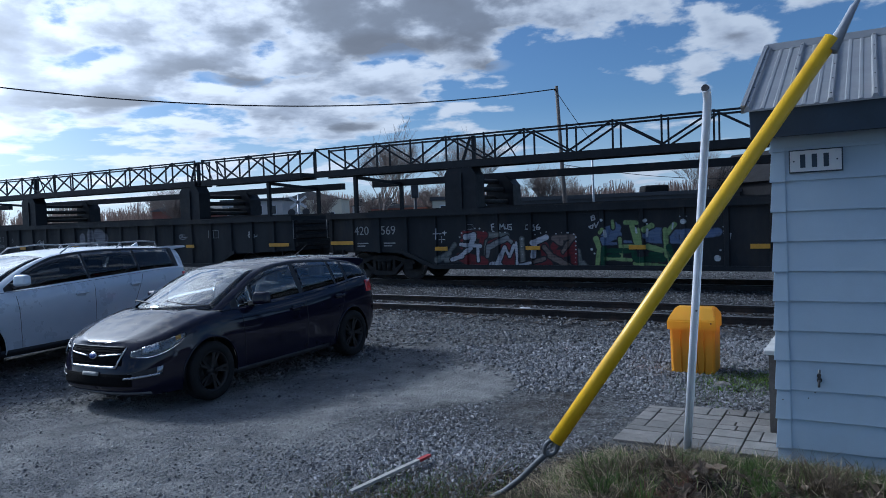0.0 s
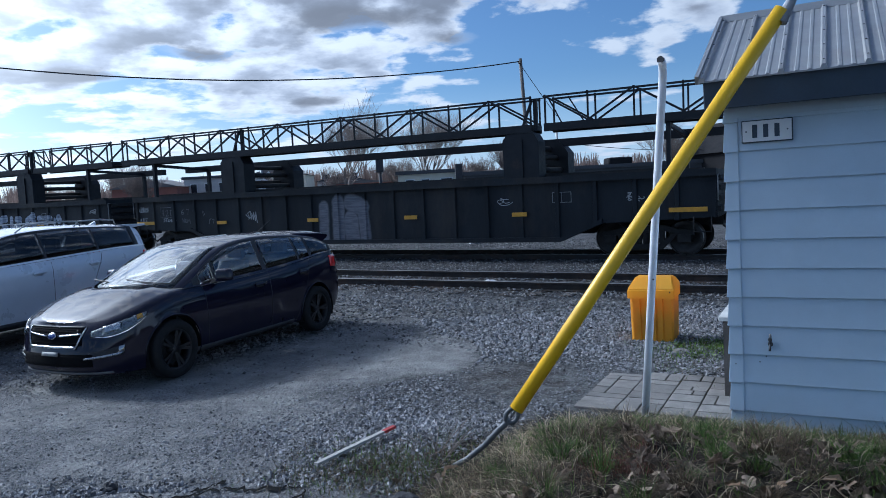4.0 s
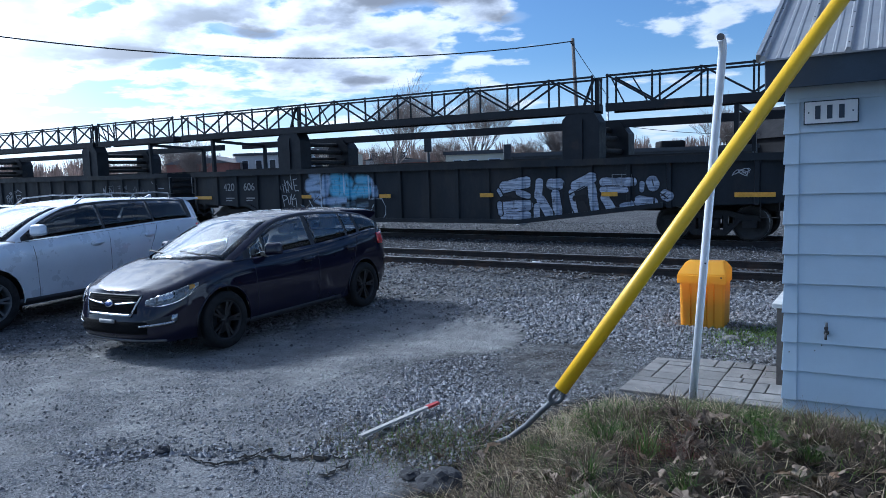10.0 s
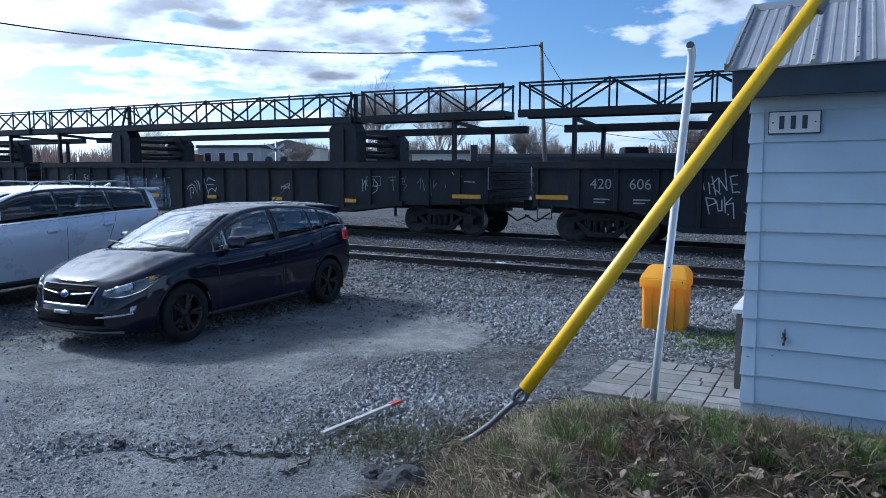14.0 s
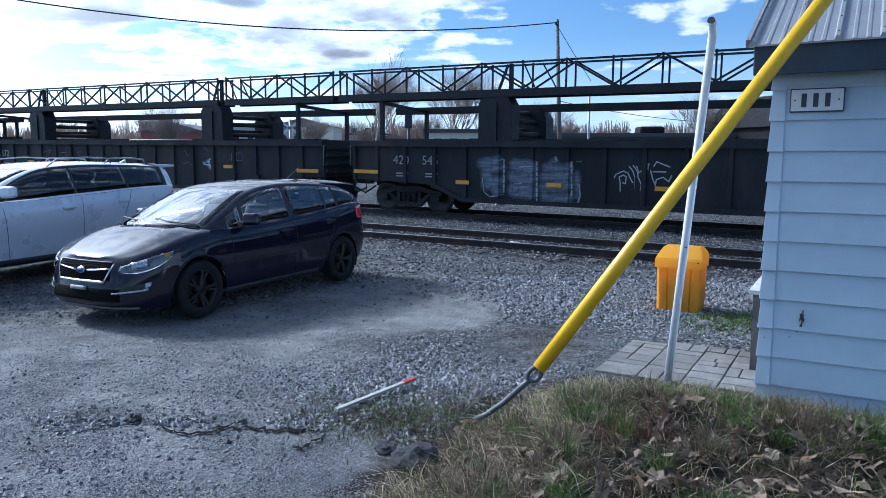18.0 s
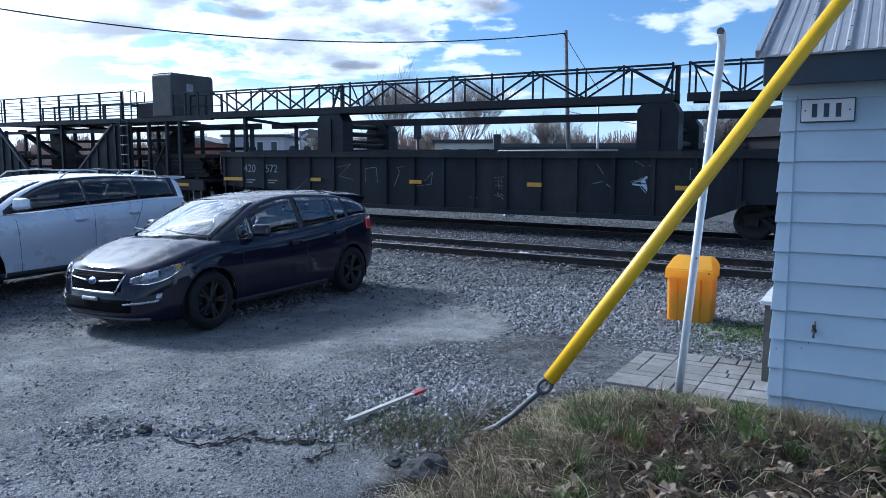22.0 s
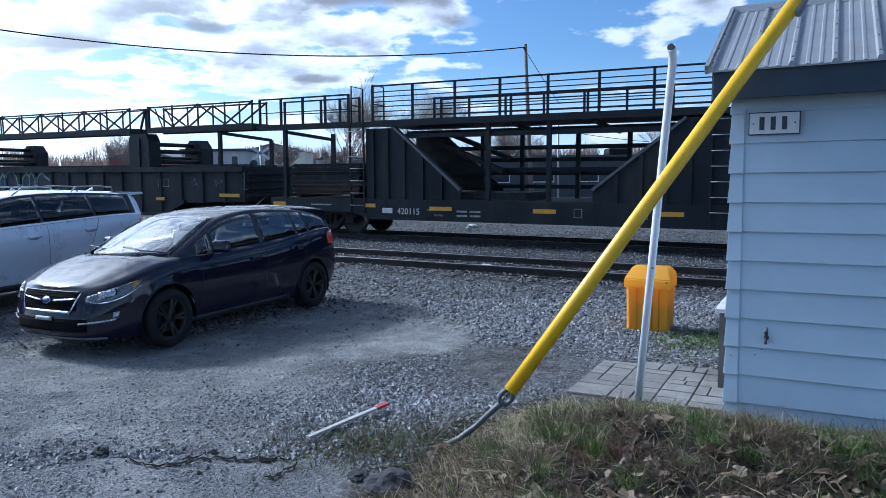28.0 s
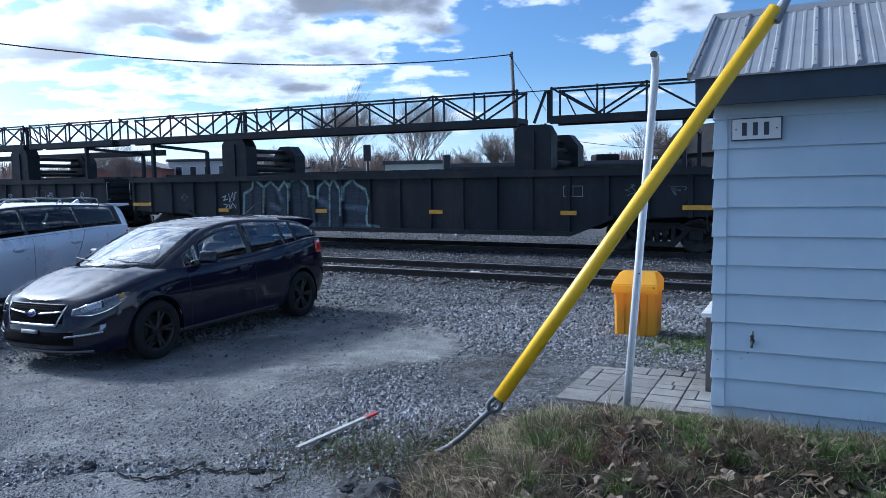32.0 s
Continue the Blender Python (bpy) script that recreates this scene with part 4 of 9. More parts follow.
BLUE_PIECE_C = ((0.50, 0.54, 0.58), (0.40, 0.44, 0.48), None, 0.9, 0.009, [(-4.34, 1.05, -4.19, 0.82, 0.015), (-4.19, 0.82, -3.76, 0.6, 0.015), (-3.76, 0.6, -3.38, 0.46, 0.015), (-4.68, 0.95, -4.5, 0.76, 0.01), (-4.5, 0.76, -4.38, 0.62, 0.01), (-4.38, 0.62, -4.14, 0.66, 0.01), (-2.4, 0.71, -2.14, 0.56, 0.014), (-2.14, 0.56, -1.85, 0.71, 0.013), (-1.85, 0.71, -1.69, 0.91, 0.013), (-1.86, 1.1, -1.41, 1.11, 0.01), (-1.41, 1.11, -1.27, 0.86, 0.01), (-1.27, 0.86, -1.28, 0.64, 0.01), (-1.28, 0.64, -1.38, 0.5, 0.01)])
PALE_PIECE_A = ((0.12, 0.155, 0.215), (0.22, 0.25, 0.30), None, 0.75, 0.07, [(-5.46, 1.48, -5.0, 1.54, 0.134), (-5.4, 1.32, -4.88, 1.37, 0.093), (-5.34, 1.17, -4.99, 0.77, 0.144), (-5.33, 0.91, -4.93, 1.02, 0.145), (-4.44, 1.44, -4.0, 1.39, 0.171), (-4.49, 1.14, -3.99, 1.09, 0.162), (-4.48, 0.78, -3.98, 0.74, 0.173), (-3.57, 1.4, -2.95, 1.41, 0.089), (-3.62, 1.16, -2.94, 1.22, 0.119), (-3.61, 0.87, -2.94, 0.98, 0.139), (-3.6, 0.62, -2.92, 0.64, 0.109), (-3.47, 1.51, -3.32, 1.6, 0.049), (-2.72, 1.28, -2.7, 0.68, 0.053)])
PALE_PIECE_B = ((0.40, 0.43, 0.46), (0.32, 0.35, 0.38), None, 0.8, 0.010, [(-5.45, 1.06, -5.39, 0.7, 0.012), (-5.39, 0.7, -5.21, 0.58, 0.012), (-5.21, 0.58, -4.81, 0.65, 0.012), (-5.06, 1.52, -4.83, 1.61, 0.012), (-3.52, 0.49, -2.87, 0.52, 0.013), (-3.65, 0.52, -3.52, 0.47, 0.012), (-3.32, 1.68, -3.29, 1.59, 0.012), (-2.66, 0.99, -2.62, 0.7, 0.013), (-2.62, 0.7, -2.69, 0.46, 0.013), (-2.75, 1.57, -2.63, 1.58, 0.012), (-4.33, 1.41, -3.95, 1.43, 0.011), (-4.48, 0.96, -4.26, 0.98, 0.008), (-4.45, 0.86, -4.04, 0.89, 0.008), (-4.42, 0.66, -4.09, 0.67, 0.008)])
PALE_PIECE_C = ((0.50, 0.52, 0.54), (0.40, 0.43, 0.45), None, 0.85, 0.010, [(-4.8, 1.58, -4.8, 1.51, 0.021), (-4.8, 1.45, -4.8, 1.38, 0.021), (-4.8, 1.32, -4.8, 1.25, 0.021), (-4.8, 1.18, -4.79, 1.12, 0.021), (-4.79, 1.05, -4.79, 0.98, 0.021), (-4.79, 0.92, -4.79, 0.85, 0.021), (-4.79, 0.79, -4.79, 0.72, 0.021), (-3.84, 1.54, -3.84, 1.47, 0.021), (-3.84, 1.4, -3.84, 1.34, 0.021), (-3.84, 1.27, -3.83, 1.2, 0.021), (-3.83, 1.13, -3.83, 1.06, 0.021), (-3.83, 0.99, -3.83, 0.92, 0.021), (-3.82, 0.85, -3.82, 0.78, 0.021), (-3.82, 0.71, -3.82, 0.64, 0.021), (-3.82, 0.57, -3.82, 0.5, 0.021), (-2.88, 1.55, -2.88, 1.44, 0.02), (-2.87, 1.36, -2.87, 1.26, 0.02), (-2.87, 1.18, -2.87, 1.07, 0.02), (-2.86, 1.0, -2.86, 0.89, 0.02), (-2.85, 0.81, -2.86, 0.71, 0.02)])
TEAL_PIECE = ((0.030, 0.040, 0.056), (0.046, 0.060, 0.080), None, 0.8, 0.04, [(-4.59, 1.47, -4.61, 0.92, 0.145), (-4.19, 1.64, -4.22, 0.93, 0.155), (-3.66, 1.64, -3.69, 0.93, 0.165), (-3.15, 1.64, -3.18, 0.93, 0.129), (-2.69, 1.81, -2.65, 0.91, 0.15), (-2.37, 1.63, -2.36, 0.91, 0.104), (-1.93, 1.17, -1.81, 0.54, 0.206), (-1.63, 1.63, -1.53, 0.6, 0.147), (-1.22, 1.63, -1.25, 0.55, 0.146), (-0.61, 1.62, -0.58, 0.62, 0.244), (-0.22, 1.45, -0.31, 0.62, 0.143), (-0.05, 0.49, 0.21, 0.47, 0.078)])
TEAL_PIECE_B = ((0.42, 0.56, 0.52), (0.26, 0.37, 0.36), None, 0.9, 0.035, [(-4.81, 0.89, -4.78, 1.53, 0.028), (-4.78, 1.53, -4.42, 1.7, 0.028), (-4.42, 1.7, -4.37, 2.0, 0.028), (-4.37, 2.0, -3.92, 1.73, 0.028), (-3.92, 1.73, -3.68, 1.91, 0.028), (-3.68, 1.91, -3.36, 1.64, 0.028), (-3.36, 1.64, -3.12, 1.9, 0.028), (-3.12, 1.9, -2.95, 1.72, 0.027), (-2.95, 1.72, -2.89, 1.91, 0.027), (-2.89, 1.91, -2.54, 1.98, 0.027), (-2.54, 1.98, -2.26, 1.75, 0.027), (-2.26, 1.75, -2.2, 1.46, 0.027), (-2.2, 1.46, -1.88, 1.4, 0.027), (-1.88, 1.4, -1.84, 1.71, 0.027), (-1.84, 1.71, -1.59, 1.91, 0.027)])
TEAL_PIECE_C = ((0.42, 0.56, 0.52), (0.26, 0.37, 0.36), None, 0.9, 0.035, [(-1.59, 1.91, -1.42, 1.74, 0.027), (-1.42, 1.74, -1.28, 1.96, 0.027), (-1.28, 1.96, -1.05, 1.62, 0.027), (-1.05, 1.62, -1.04, 0.89, 0.027), (-0.96, 1.34, -0.91, 1.71, 0.028), (-0.91, 1.71, -0.6, 1.95, 0.028), (-0.6, 1.95, -0.47, 1.79, 0.028), (-0.47, 1.79, -0.15, 1.62, 0.028), (-0.15, 1.62, -0.03, 1.32, 0.028), (-0.03, 1.32, -0.14, 0.85, 0.028), (-0.14, 0.85, -0.11, 0.6, 0.028), (-0.11, 0.6, 0.27, 0.55, 0.028), (0.27, 0.55, 0.3, 0.38, 0.028), (-3.92, 1.73, -3.96, 0.93, 0.013), (-2.95, 1.72, -2.98, 0.91, 0.013), (-1.42, 1.74, -1.46, 0.49, 0.012)])
TEAL_PIECE_D = ((0.09, 0.115, 0.16), (0.13, 0.16, 0.20), None, 0.8, 0.05, [(-3.68, 1.17, -3.38, 1.05, 0.083), (-1.78, 1.32, -1.51, 1.17, 0.091), (-2.09, 0.54, -1.88, 0.54, 0.104), (-0.83, 1.12, -0.17, 1.07, 0.073), (-3.4, 1.61, -3.26, 1.34, 0.065), (-0.91, 0.56, -0.18, 0.57, 0.034)])
SAIL_PIECE_A = ((0.50, 0.58, 0.66), (0.42, 0.50, 0.60), None, 1, 0.008, [(4.45, 1.34, 4.66, 1.38, 0.023), (4.66, 1.38, 4.8, 1.46, 0.037), (4.48, 1.29, 4.69, 1.26, 0.019), (4.69, 1.25, 4.82, 1.11, 0.032), (4.73, 1.36, 4.79, 1.19, 0.056)])
SAIL_PIECE_B = ((0.008, 0.008, 0.010), (0.012, 0.012, 0.014), None, 1, 0.006, [(4.41, 1.35, 4.66, 1.38, 0.01), (4.66, 1.38, 4.87, 1.57, 0.014), (4.41, 1.32, 4.81, 1.3, 0.009), (4.69, 1.24, 4.86, 1.06, 0.014), (4.85, 1.57, 4.86, 1.06, 0.014)])
spray = [
    [RED_PIECE_A, RED_PIECE_B, RED_PIECE_C, RED_PIECE_F, RED_PIECE_D, RED_PIECE_E, RED_PIECE_G, GREEN_PIECE_B, GREEN_PIECE_A, GREEN_PIECE_C, GREEN_PIECE_D],
    [GHOST_PIECE_A],
    [WHITE_PIECE_A, WHITE_PIECE_C, WHITE_PIECE_B, WHITE_PIECE_D, BLUE_PIECE_E, BLUE_PIECE_D, BLUE_PIECE_A, BLUE_PIECE_B, BLUE_PIECE_C],
    [PALE_PIECE_A, PALE_PIECE_B, PALE_PIECE_C],
    [SAIL_PIECE_A, SAIL_PIECE_B], [TEAL_PIECE, TEAL_PIECE_D, TEAL_PIECE_B, TEAL_PIECE_C], [], [],
]
# reflector strips between the ends, wagon by wagon, and their height
STRIPS = [((-5.75, -2.9, -0.1, 2.72, 5.8), 0.98), ((-5.7, -1.9, 1.6, 4.94), 1.14), ((-4.4, -1.23, 2.27, 5.8), 1.19), ((-6.04, -3.32, -0.5, 2.4, 5.3), 0.95), ((-5.68, -1.9, 1.86, 5.74), 1.22), ((-5.6, -1.7, 2.2, 6.0), 1.0), ((-5.6, -1.9, 1.9, 5.7), 1.1), ((-5.6, -1.9, 1.9, 5.7), 1.1)]
numbers = [("420", "569"), None, ("420", "606"), ("420", "545"), ("420", "572"), None, None, None]
def scribble(car, x, z, w, h, seed, ink):
    """A thin sprayed scrawl on the side sheet, in loops that spell nothing."""
    rnd = random.Random(seed)
    bm = bmesh.new()
    for _ in range(rnd.choice((2, 3, 4))):
        p = [(x + rnd.random() * w, z + rnd.random() * h) for _ in range(rnd.choice((4, 5, 6)))]
        line_ = []
        for (ax, az_), (bx, bz), (cx, cz) in zip(p, p[1:], p[2:]):
            for t in range(6):
                t /= 6
                a0, b0 = ((ax + bx) / 2, (az_ + bz) / 2), ((bx + cx) / 2, (bz + cz) / 2)
                line_.append(((1 - t) ** 2 * a0[0] + 2 * t * (1 - t) * bx + t * t * b0[0], (1 - t) ** 2 * a0[1] + 2 * t * (1 - t) * bz + t * t * b0[1]))
        for (ax, az_), (bx, bz) in zip(line_, line_[1:]):
            if abs(ax - bx) + abs(az_ - bz) > 1e-4:
                bar(bm, (ax, -1.4725, az_), (bx, -1.4725, bz), 0.004, rnd.uniform(0.014, 0.022))
    part("scrawl", bm, ink, car)


M["scrawl"] = mat("grey_spray_line", (0.42, 0.43, 0.44), 0.6, 0.0, 0.3, 6.0, 0.0, 60)
M["faint_scrawl"] = mat("faded_spray_line", (0.20, 0.205, 0.21), 0.6, 0.0, 0.4, 6.0, 0.0, 60, (0.06, 0.06, 0.065), (0.45, 0.6))
SCRAWLS = [
    [],
    [(-18.6, 1.3, 0.6, 0.4), (-22, 1.3, 0.6, 0.3)],
    [(-38.7, 1.5, 0.5, 0.3)],
    [(-66.0, 1.2, 0.6, 0.3)],
    [],
    [(-121.5, 1.3, 0.6, 0.5), (-120.4, 1.4, 0.6, 0.3), (-134.2, 0.9, 0.5, 0.8), (-136.4, 1.2, 0.5, 0.4)],
    [(-146, 1.2, 0.7, 0.4), (-141.6, 1.2, 0.6, 0.5), (-143.4, 1.3, 0.6, 0.4)], [],
]
for i, c in enumerate(MIDS):
    made_car = gondola(c, HALF, numbers[i], spray[i], ends + [(x, 0.42, STRIPS[i][1]) for x in STRIPS[i][0]], i, 0.3 if i == 2 else 0.0, (0.0, 0.0, 0.55, 0.5, 0.0, 0.0, 0.0, 0.0)[i], 6.6 if i in (2, 3) else 3.8, True, (4.64, 5.52) if i == 5 else (5.38, 5.72), i != 5)
    for j, (u_, z_, w_, h_) in enumerate(SCRAWLS[i]):
        scribble(made_car, u_ - c, z_, w_, h_, 10 * i + j, M["faint_scrawl" if i == 5 else "scrawl"])

def sprayed_tag(i, polys, w=0.022, ink=None):
    """A tag written with a thin spray line on the side sheet, line by line."""
    for p in polys:
        bm = bmesh.new()
        for (ax, az_), (bx, bz) in zip(p, p[1:]):
            d = Vector((bx - ax, bz - az_))
            if d.length > 1e-4:
                d = d.normalized() * w * 0.3
                bar(bm, (ax - d.x, -1.4725, az_ - d.y), (bx + d.x, -1.4725, bz + d.y), 0.004, w)
        part("sprayed_line", bm, ink or M["scrawl"], wagons[i][0])


sprayed_tag(0, [[(-4.08, 1.65), (-4.16, 1.64), (-4.14, 1.48)], [(-4.16, 1.56), (-4.08, 1.57)], [(-4.05, 1.49), (-3.99, 1.65), (-3.93, 1.49)], [(-4.02, 1.54), (-3.94, 1.54)], [(-3.9, 1.5), (-3.89, 1.64), (-3.84, 1.56), (-3.78, 1.64), (-3.76, 1.5)], [(-3.73, 1.63), (-3.73, 1.51), (-3.66, 1.51), (-3.65, 1.63)], [(-3.53, 1.63), (-3.62, 1.62), (-3.62, 1.56), (-3.54, 1.55), (-3.55, 1.48), (-3.64, 1.49)], [(-4.13, 1.45), (-3.92, 1.43)]], 0.03)
sprayed_tag(0, [[(-3.06, 1.6), (-3.13, 1.59), (-3.13, 1.49), (-3.05, 1.48)], [(-3.01, 1.47), (-2.99, 1.6), (-2.94, 1.52), (-2.89, 1.6), (-2.87, 1.47)], [(-2.76, 1.61), (-2.82, 1.54), (-2.81, 1.48), (-2.73, 1.48), (-2.71, 1.53), (-2.81, 1.53)], [(-3.05, 1.44), (-2.86, 1.45)]], 0.03)
sprayed_tag(2, [[(-5.62, 1.59), (-5.58, 1.43)], [(-5.49, 1.61), (-5.45, 1.34)], [(-5.42, 1.75), (-5.32, 1.32)], [(-5.42, 1.56), (-5.28, 1.72)], [(-5.38, 1.49), (-5.22, 1.34)], [(-5.24, 1.37), (-5.27, 1.71), (-5.08, 1.43), (-5.14, 1.92)], [(-4.86, 1.78), (-5.02, 1.75), (-4.95, 1.38), (-4.84, 1.4)], [(-5.0, 1.57), (-4.86, 1.57)], [(-5.45, 0.87), (-5.54, 1.25), (-5.34, 1.22), (-5.32, 1.13), (-5.49, 1.05)], [(-5.3, 1.18), (-5.25, 0.94), (-5.17, 0.96), (-5.18, 1.2)], [(-5.13, 1.28), (-5.09, 0.91)], [(-4.96, 1.26), (-5.12, 1.08), (-4.93, 1.14), (-4.9, 0.78)], [(-4.82, 1.4), (-4.8, 1.38)], [(-5.04, 0.88), (-5.02, 0.86)]], 0.026)
sprayed_tag(3, [[(-1.74, 1.19), (-1.71, 1.27), (-1.52, 1.36), (-1.4, 1.31), (-1.35, 1.2), (-1.28, 1.08)], [(-1.58, 0.86), (-1.59, 1.07), (-1.62, 1.21), (-1.52, 1.26), (-1.44, 1.22), (-1.46, 1.05), (-1.53, 1.07)], [(-1.38, 1.47), (-1.29, 1.38), (-1.23, 1.22), (-1.23, 0.94)], [(-1.28, 1.5), (-1.17, 1.36), (-1.15, 1.22), (-1.06, 1.04), (-1.08, 0.89)], [(-1.19, 1.48), (-1.14, 1.32), (-1.05, 1.39), (-0.97, 1.53), (-0.9, 1.55), (-0.92, 1.41)], [(-1.03, 1.46), (-0.88, 1.53)], [(-0.85, 1.39), (-0.79, 1.19), (-0.72, 1.03), (-0.7, 1.17), (-0.54, 1.23), (-0.4, 1.13), (-0.34, 1.27)], [(-0.79, 1.36), (-0.48, 1.36)], [(-0.78, 1.49), (-0.71, 1.6), (-0.39, 1.48)]], 0.03)
sprayed_tag(0, [[(-1.22, 1.8), (-1.29, 1.77), (-1.28, 1.67), (-1.19, 1.69), (-1.21, 1.79)], [(-1.27, 1.74), (-1.21, 1.74)], [(-1.36, 1.51), (-1.24, 1.56), (-1.26, 1.46), (-1.34, 1.49)], [(-1.21, 1.6), (-1.17, 1.49), (-1.1, 1.63)], [(1.91, 1.44), (2.02, 1.46), (2.03, 1.3), (1.92, 1.34)], [(1.93, 1.28), (1.99, 1.17)], [(2.08, 1.28), (2.06, 1.16)]], 0.03)
sprayed_tag(0, [[(-4.95, 1.52), (-4.94, 1.65), (-4.73, 1.64), (-4.73, 1.52), (-4.95, 1.52)]], 0.012)
sprayed_tag(5, [[(-5.71, 1.41), (-5.54, 1.47), (-5.65, 1.31), (-5.47, 1.36)], [(-5.42, 1.53), (-5.39, 1.28), (-5.25, 1.56), (-5.23, 1.31)], [(-5.19, 1.35), (-5.15, 1.56), (-5.01, 1.59)], [(-5.64, 1.19), (-5.48, 1.16), (-5.56, 1.07)], [(-5.43, 1.19), (-5.39, 1.04), (-5.27, 1.22)], [(-5.23, 1.19), (-5.14, 1.07)]], 0.03)

sprayed_tag(1, [[(-9.73, 1.76), (-9.84, 1.73), (-9.72, 1.68), (-9.69, 1.62), (-9.79, 1.58)], [(-9.61, 1.76), (-9.64, 1.59), (-9.57, 1.66), (-9.49, 1.76), (-9.51, 1.58)], [(-9.46, 1.73), (-9.47, 1.63), (-9.4, 1.61), (-9.38, 1.72)], [(-9.25, 1.73), (-9.35, 1.69), (-9.24, 1.64), (-9.36, 1.57)], [(-9.68, 1.57), (-9.41, 1.6)]], 0.024)
sprayed_tag(1, [[(-9.76, 1.34), (-9.81, 1.24), (-9.73, 1.19), (-9.71, 1.32), (-9.76, 1.34)], [(-9.65, 1.34), (-9.6, 1.14), (-9.52, 1.37), (-9.49, 1.12)], [(-9.47, 1.34), (-9.31, 1.35)], [(-9.39, 1.29), (-9.4, 1.09), (-9.31, 1.14), (-9.37, 1.22)], [(-9.9, 1.17), (-9.68, 1.09)]], 0.024)
sprayed_tag(1, [[(-8.63, 1.71), (-7.95, 1.71), (-7.98, 1.35), (-8.63, 1.36), (-8.63, 1.71)], [(-8.54, 1.62), (-8.58, 1.5), (-8.48, 1.5)], [(-8.48, 1.64), (-8.49, 1.42)], [(-8.39, 1.59), (-8.29, 1.61), (-8.28, 1.53), (-8.38, 1.41), (-8.25, 1.42)], [(-8.16, 1.6), (-8.05, 1.61), (-8.04, 1.43), (-8.15, 1.42), (-8.16, 1.6)]], 0.02, M["faint_scrawl"])
sprayed_tag(1, [[(-8.44, 1.33), (-8.5, 1.29), (-8.43, 1.25), (-8.51, 1.21)], [(-8.41, 1.32), (-8.31, 1.33)], [(-8.36, 1.32), (-8.37, 1.21)], [(-8.29, 1.3), (-8.28, 1.22), (-8.21, 1.22), (-8.21, 1.3)], [(-8.09, 1.3), (-8.16, 1.27), (-8.15, 1.21), (-8.08, 1.23)], [(-8.19, 1.25), (-7.9, 1.25)]], 0.024)
sprayed_tag(1, [[(-7.51, 1.64), (-7.62, 1.53), (-7.6, 1.45), (-7.5, 1.47), (-7.51, 1.53), (-7.61, 1.52)], [(-7.37, 1.62), (-7.26, 1.63), (-7.32, 1.45)], [(-7.02, 1.61), (-7.1, 1.57), (-7.01, 1.52), (-7.05, 1.44)], [(-7.57, 1.17), (-7.58, 1.32), (-7.51, 1.17), (-7.5, 1.32)], [(-7.39, 1.29), (-7.46, 1.27), (-7.45, 1.17), (-7.38, 1.18), (-7.39, 1.23)], [(-7.35, 1.15), (-7.33, 1.28), (-7.28, 1.2), (-7.23, 1.29), (-7.22, 1.12)]], 0.02, M["faint_scrawl"])
sprayed_tag(1, [[(-4.68, 1.37), (-4.52, 1.24), (-4.6, 1.42), (-4.48, 1.48), (-4.46, 1.29), (-4.58, 1.22)], [(-4.44, 1.22), (-4.42, 1.41), (-4.36, 1.2), (-4.34, 1.43), (-4.28, 1.16), (-4.25, 1.45), (-4.21, 1.11)]], 0.024)
sprayed_tag(1, [[(-6.63, 1.47), (-6.59, 1.55), (-6.52, 1.44), (-6.59, 1.4)], [(-6.34, 1.1), (-6.3, 1.26), (-6.23, 1.28)], [(-6.19, 1.24), (-6.1, 1.26), (-6.14, 1.12)]], 0.02, M["faint_scrawl"])
sprayed_tag(3, [[(5.7, 1.59), (5.71, 1.24)], [(5.7, 1.38), (5.8, 1.57), (5.82, 1.27)], [(5.87, 1.54), (5.97, 1.57), (6.12, 1.59), (6.24, 1.46), (6.22, 1.27), (6.06, 1.18), (5.97, 1.22)], [(5.86, 1.41), (6.22, 1.39)], [(5.94, 1.49), (6.0, 1.22)]], 0.024)
sprayed_tag(3, [[(6.62, 1.65), (6.98, 1.68)], [(6.68, 1.57), (6.95, 1.59)], [(6.77, 1.7), (6.8, 1.28)], [(6.89, 1.65), (6.9, 1.31)], [(7.01, 1.6), (7.15, 1.65), (7.09, 1.47), (7.27, 1.44), (7.15, 1.29)], [(7.21, 1.68), (7.18, 1.52)]], 0.02, M["faint_scrawl"])
sprayed_tag(3, [[(7.62, 1.5), (7.74, 1.65), (7.71, 1.34)], [(7.79, 1.6), (7.85, 1.29), (7.94, 1.58), (7.98, 1.35)], [(8.05, 1.65), (8.08, 1.14)], [(8.16, 1.6), (8.14, 1.35), (8.25, 1.5)]], 0.02, M["faint_scrawl"])
sprayed_tag(3, [[(8.75, 1.81), (8.81, 1.74)], [(9.03, 1.78), (8.94, 1.58)], [(8.94, 1.7), (9.04, 1.71)], [(8.54, 1.48), (8.54, 1.38)], [(9.13, 1.56), (9.45, 1.55)]], 0.024)
sprayed_tag(4, [[(0.64, 1.38), (0.92, 1.41)], [(0.67, 1.3), (0.9, 1.28)], [(0.75, 1.43), (0.79, 1.07)], [(0.84, 1.41), (0.87, 1.07)], [(0.67, 1.17), (0.93, 1.16)], [(0.64, 0.91), (0.96, 0.82)], [(0.73, 0.97), (0.93, 0.77)], [(0.84, 0.95), (1.05, 0.75)], [(-0.15, 0.84), (-0.03, 0.79), (-0.06, 0.86), (0.12, 0.81)]], 0.02, M["faint_scrawl"])
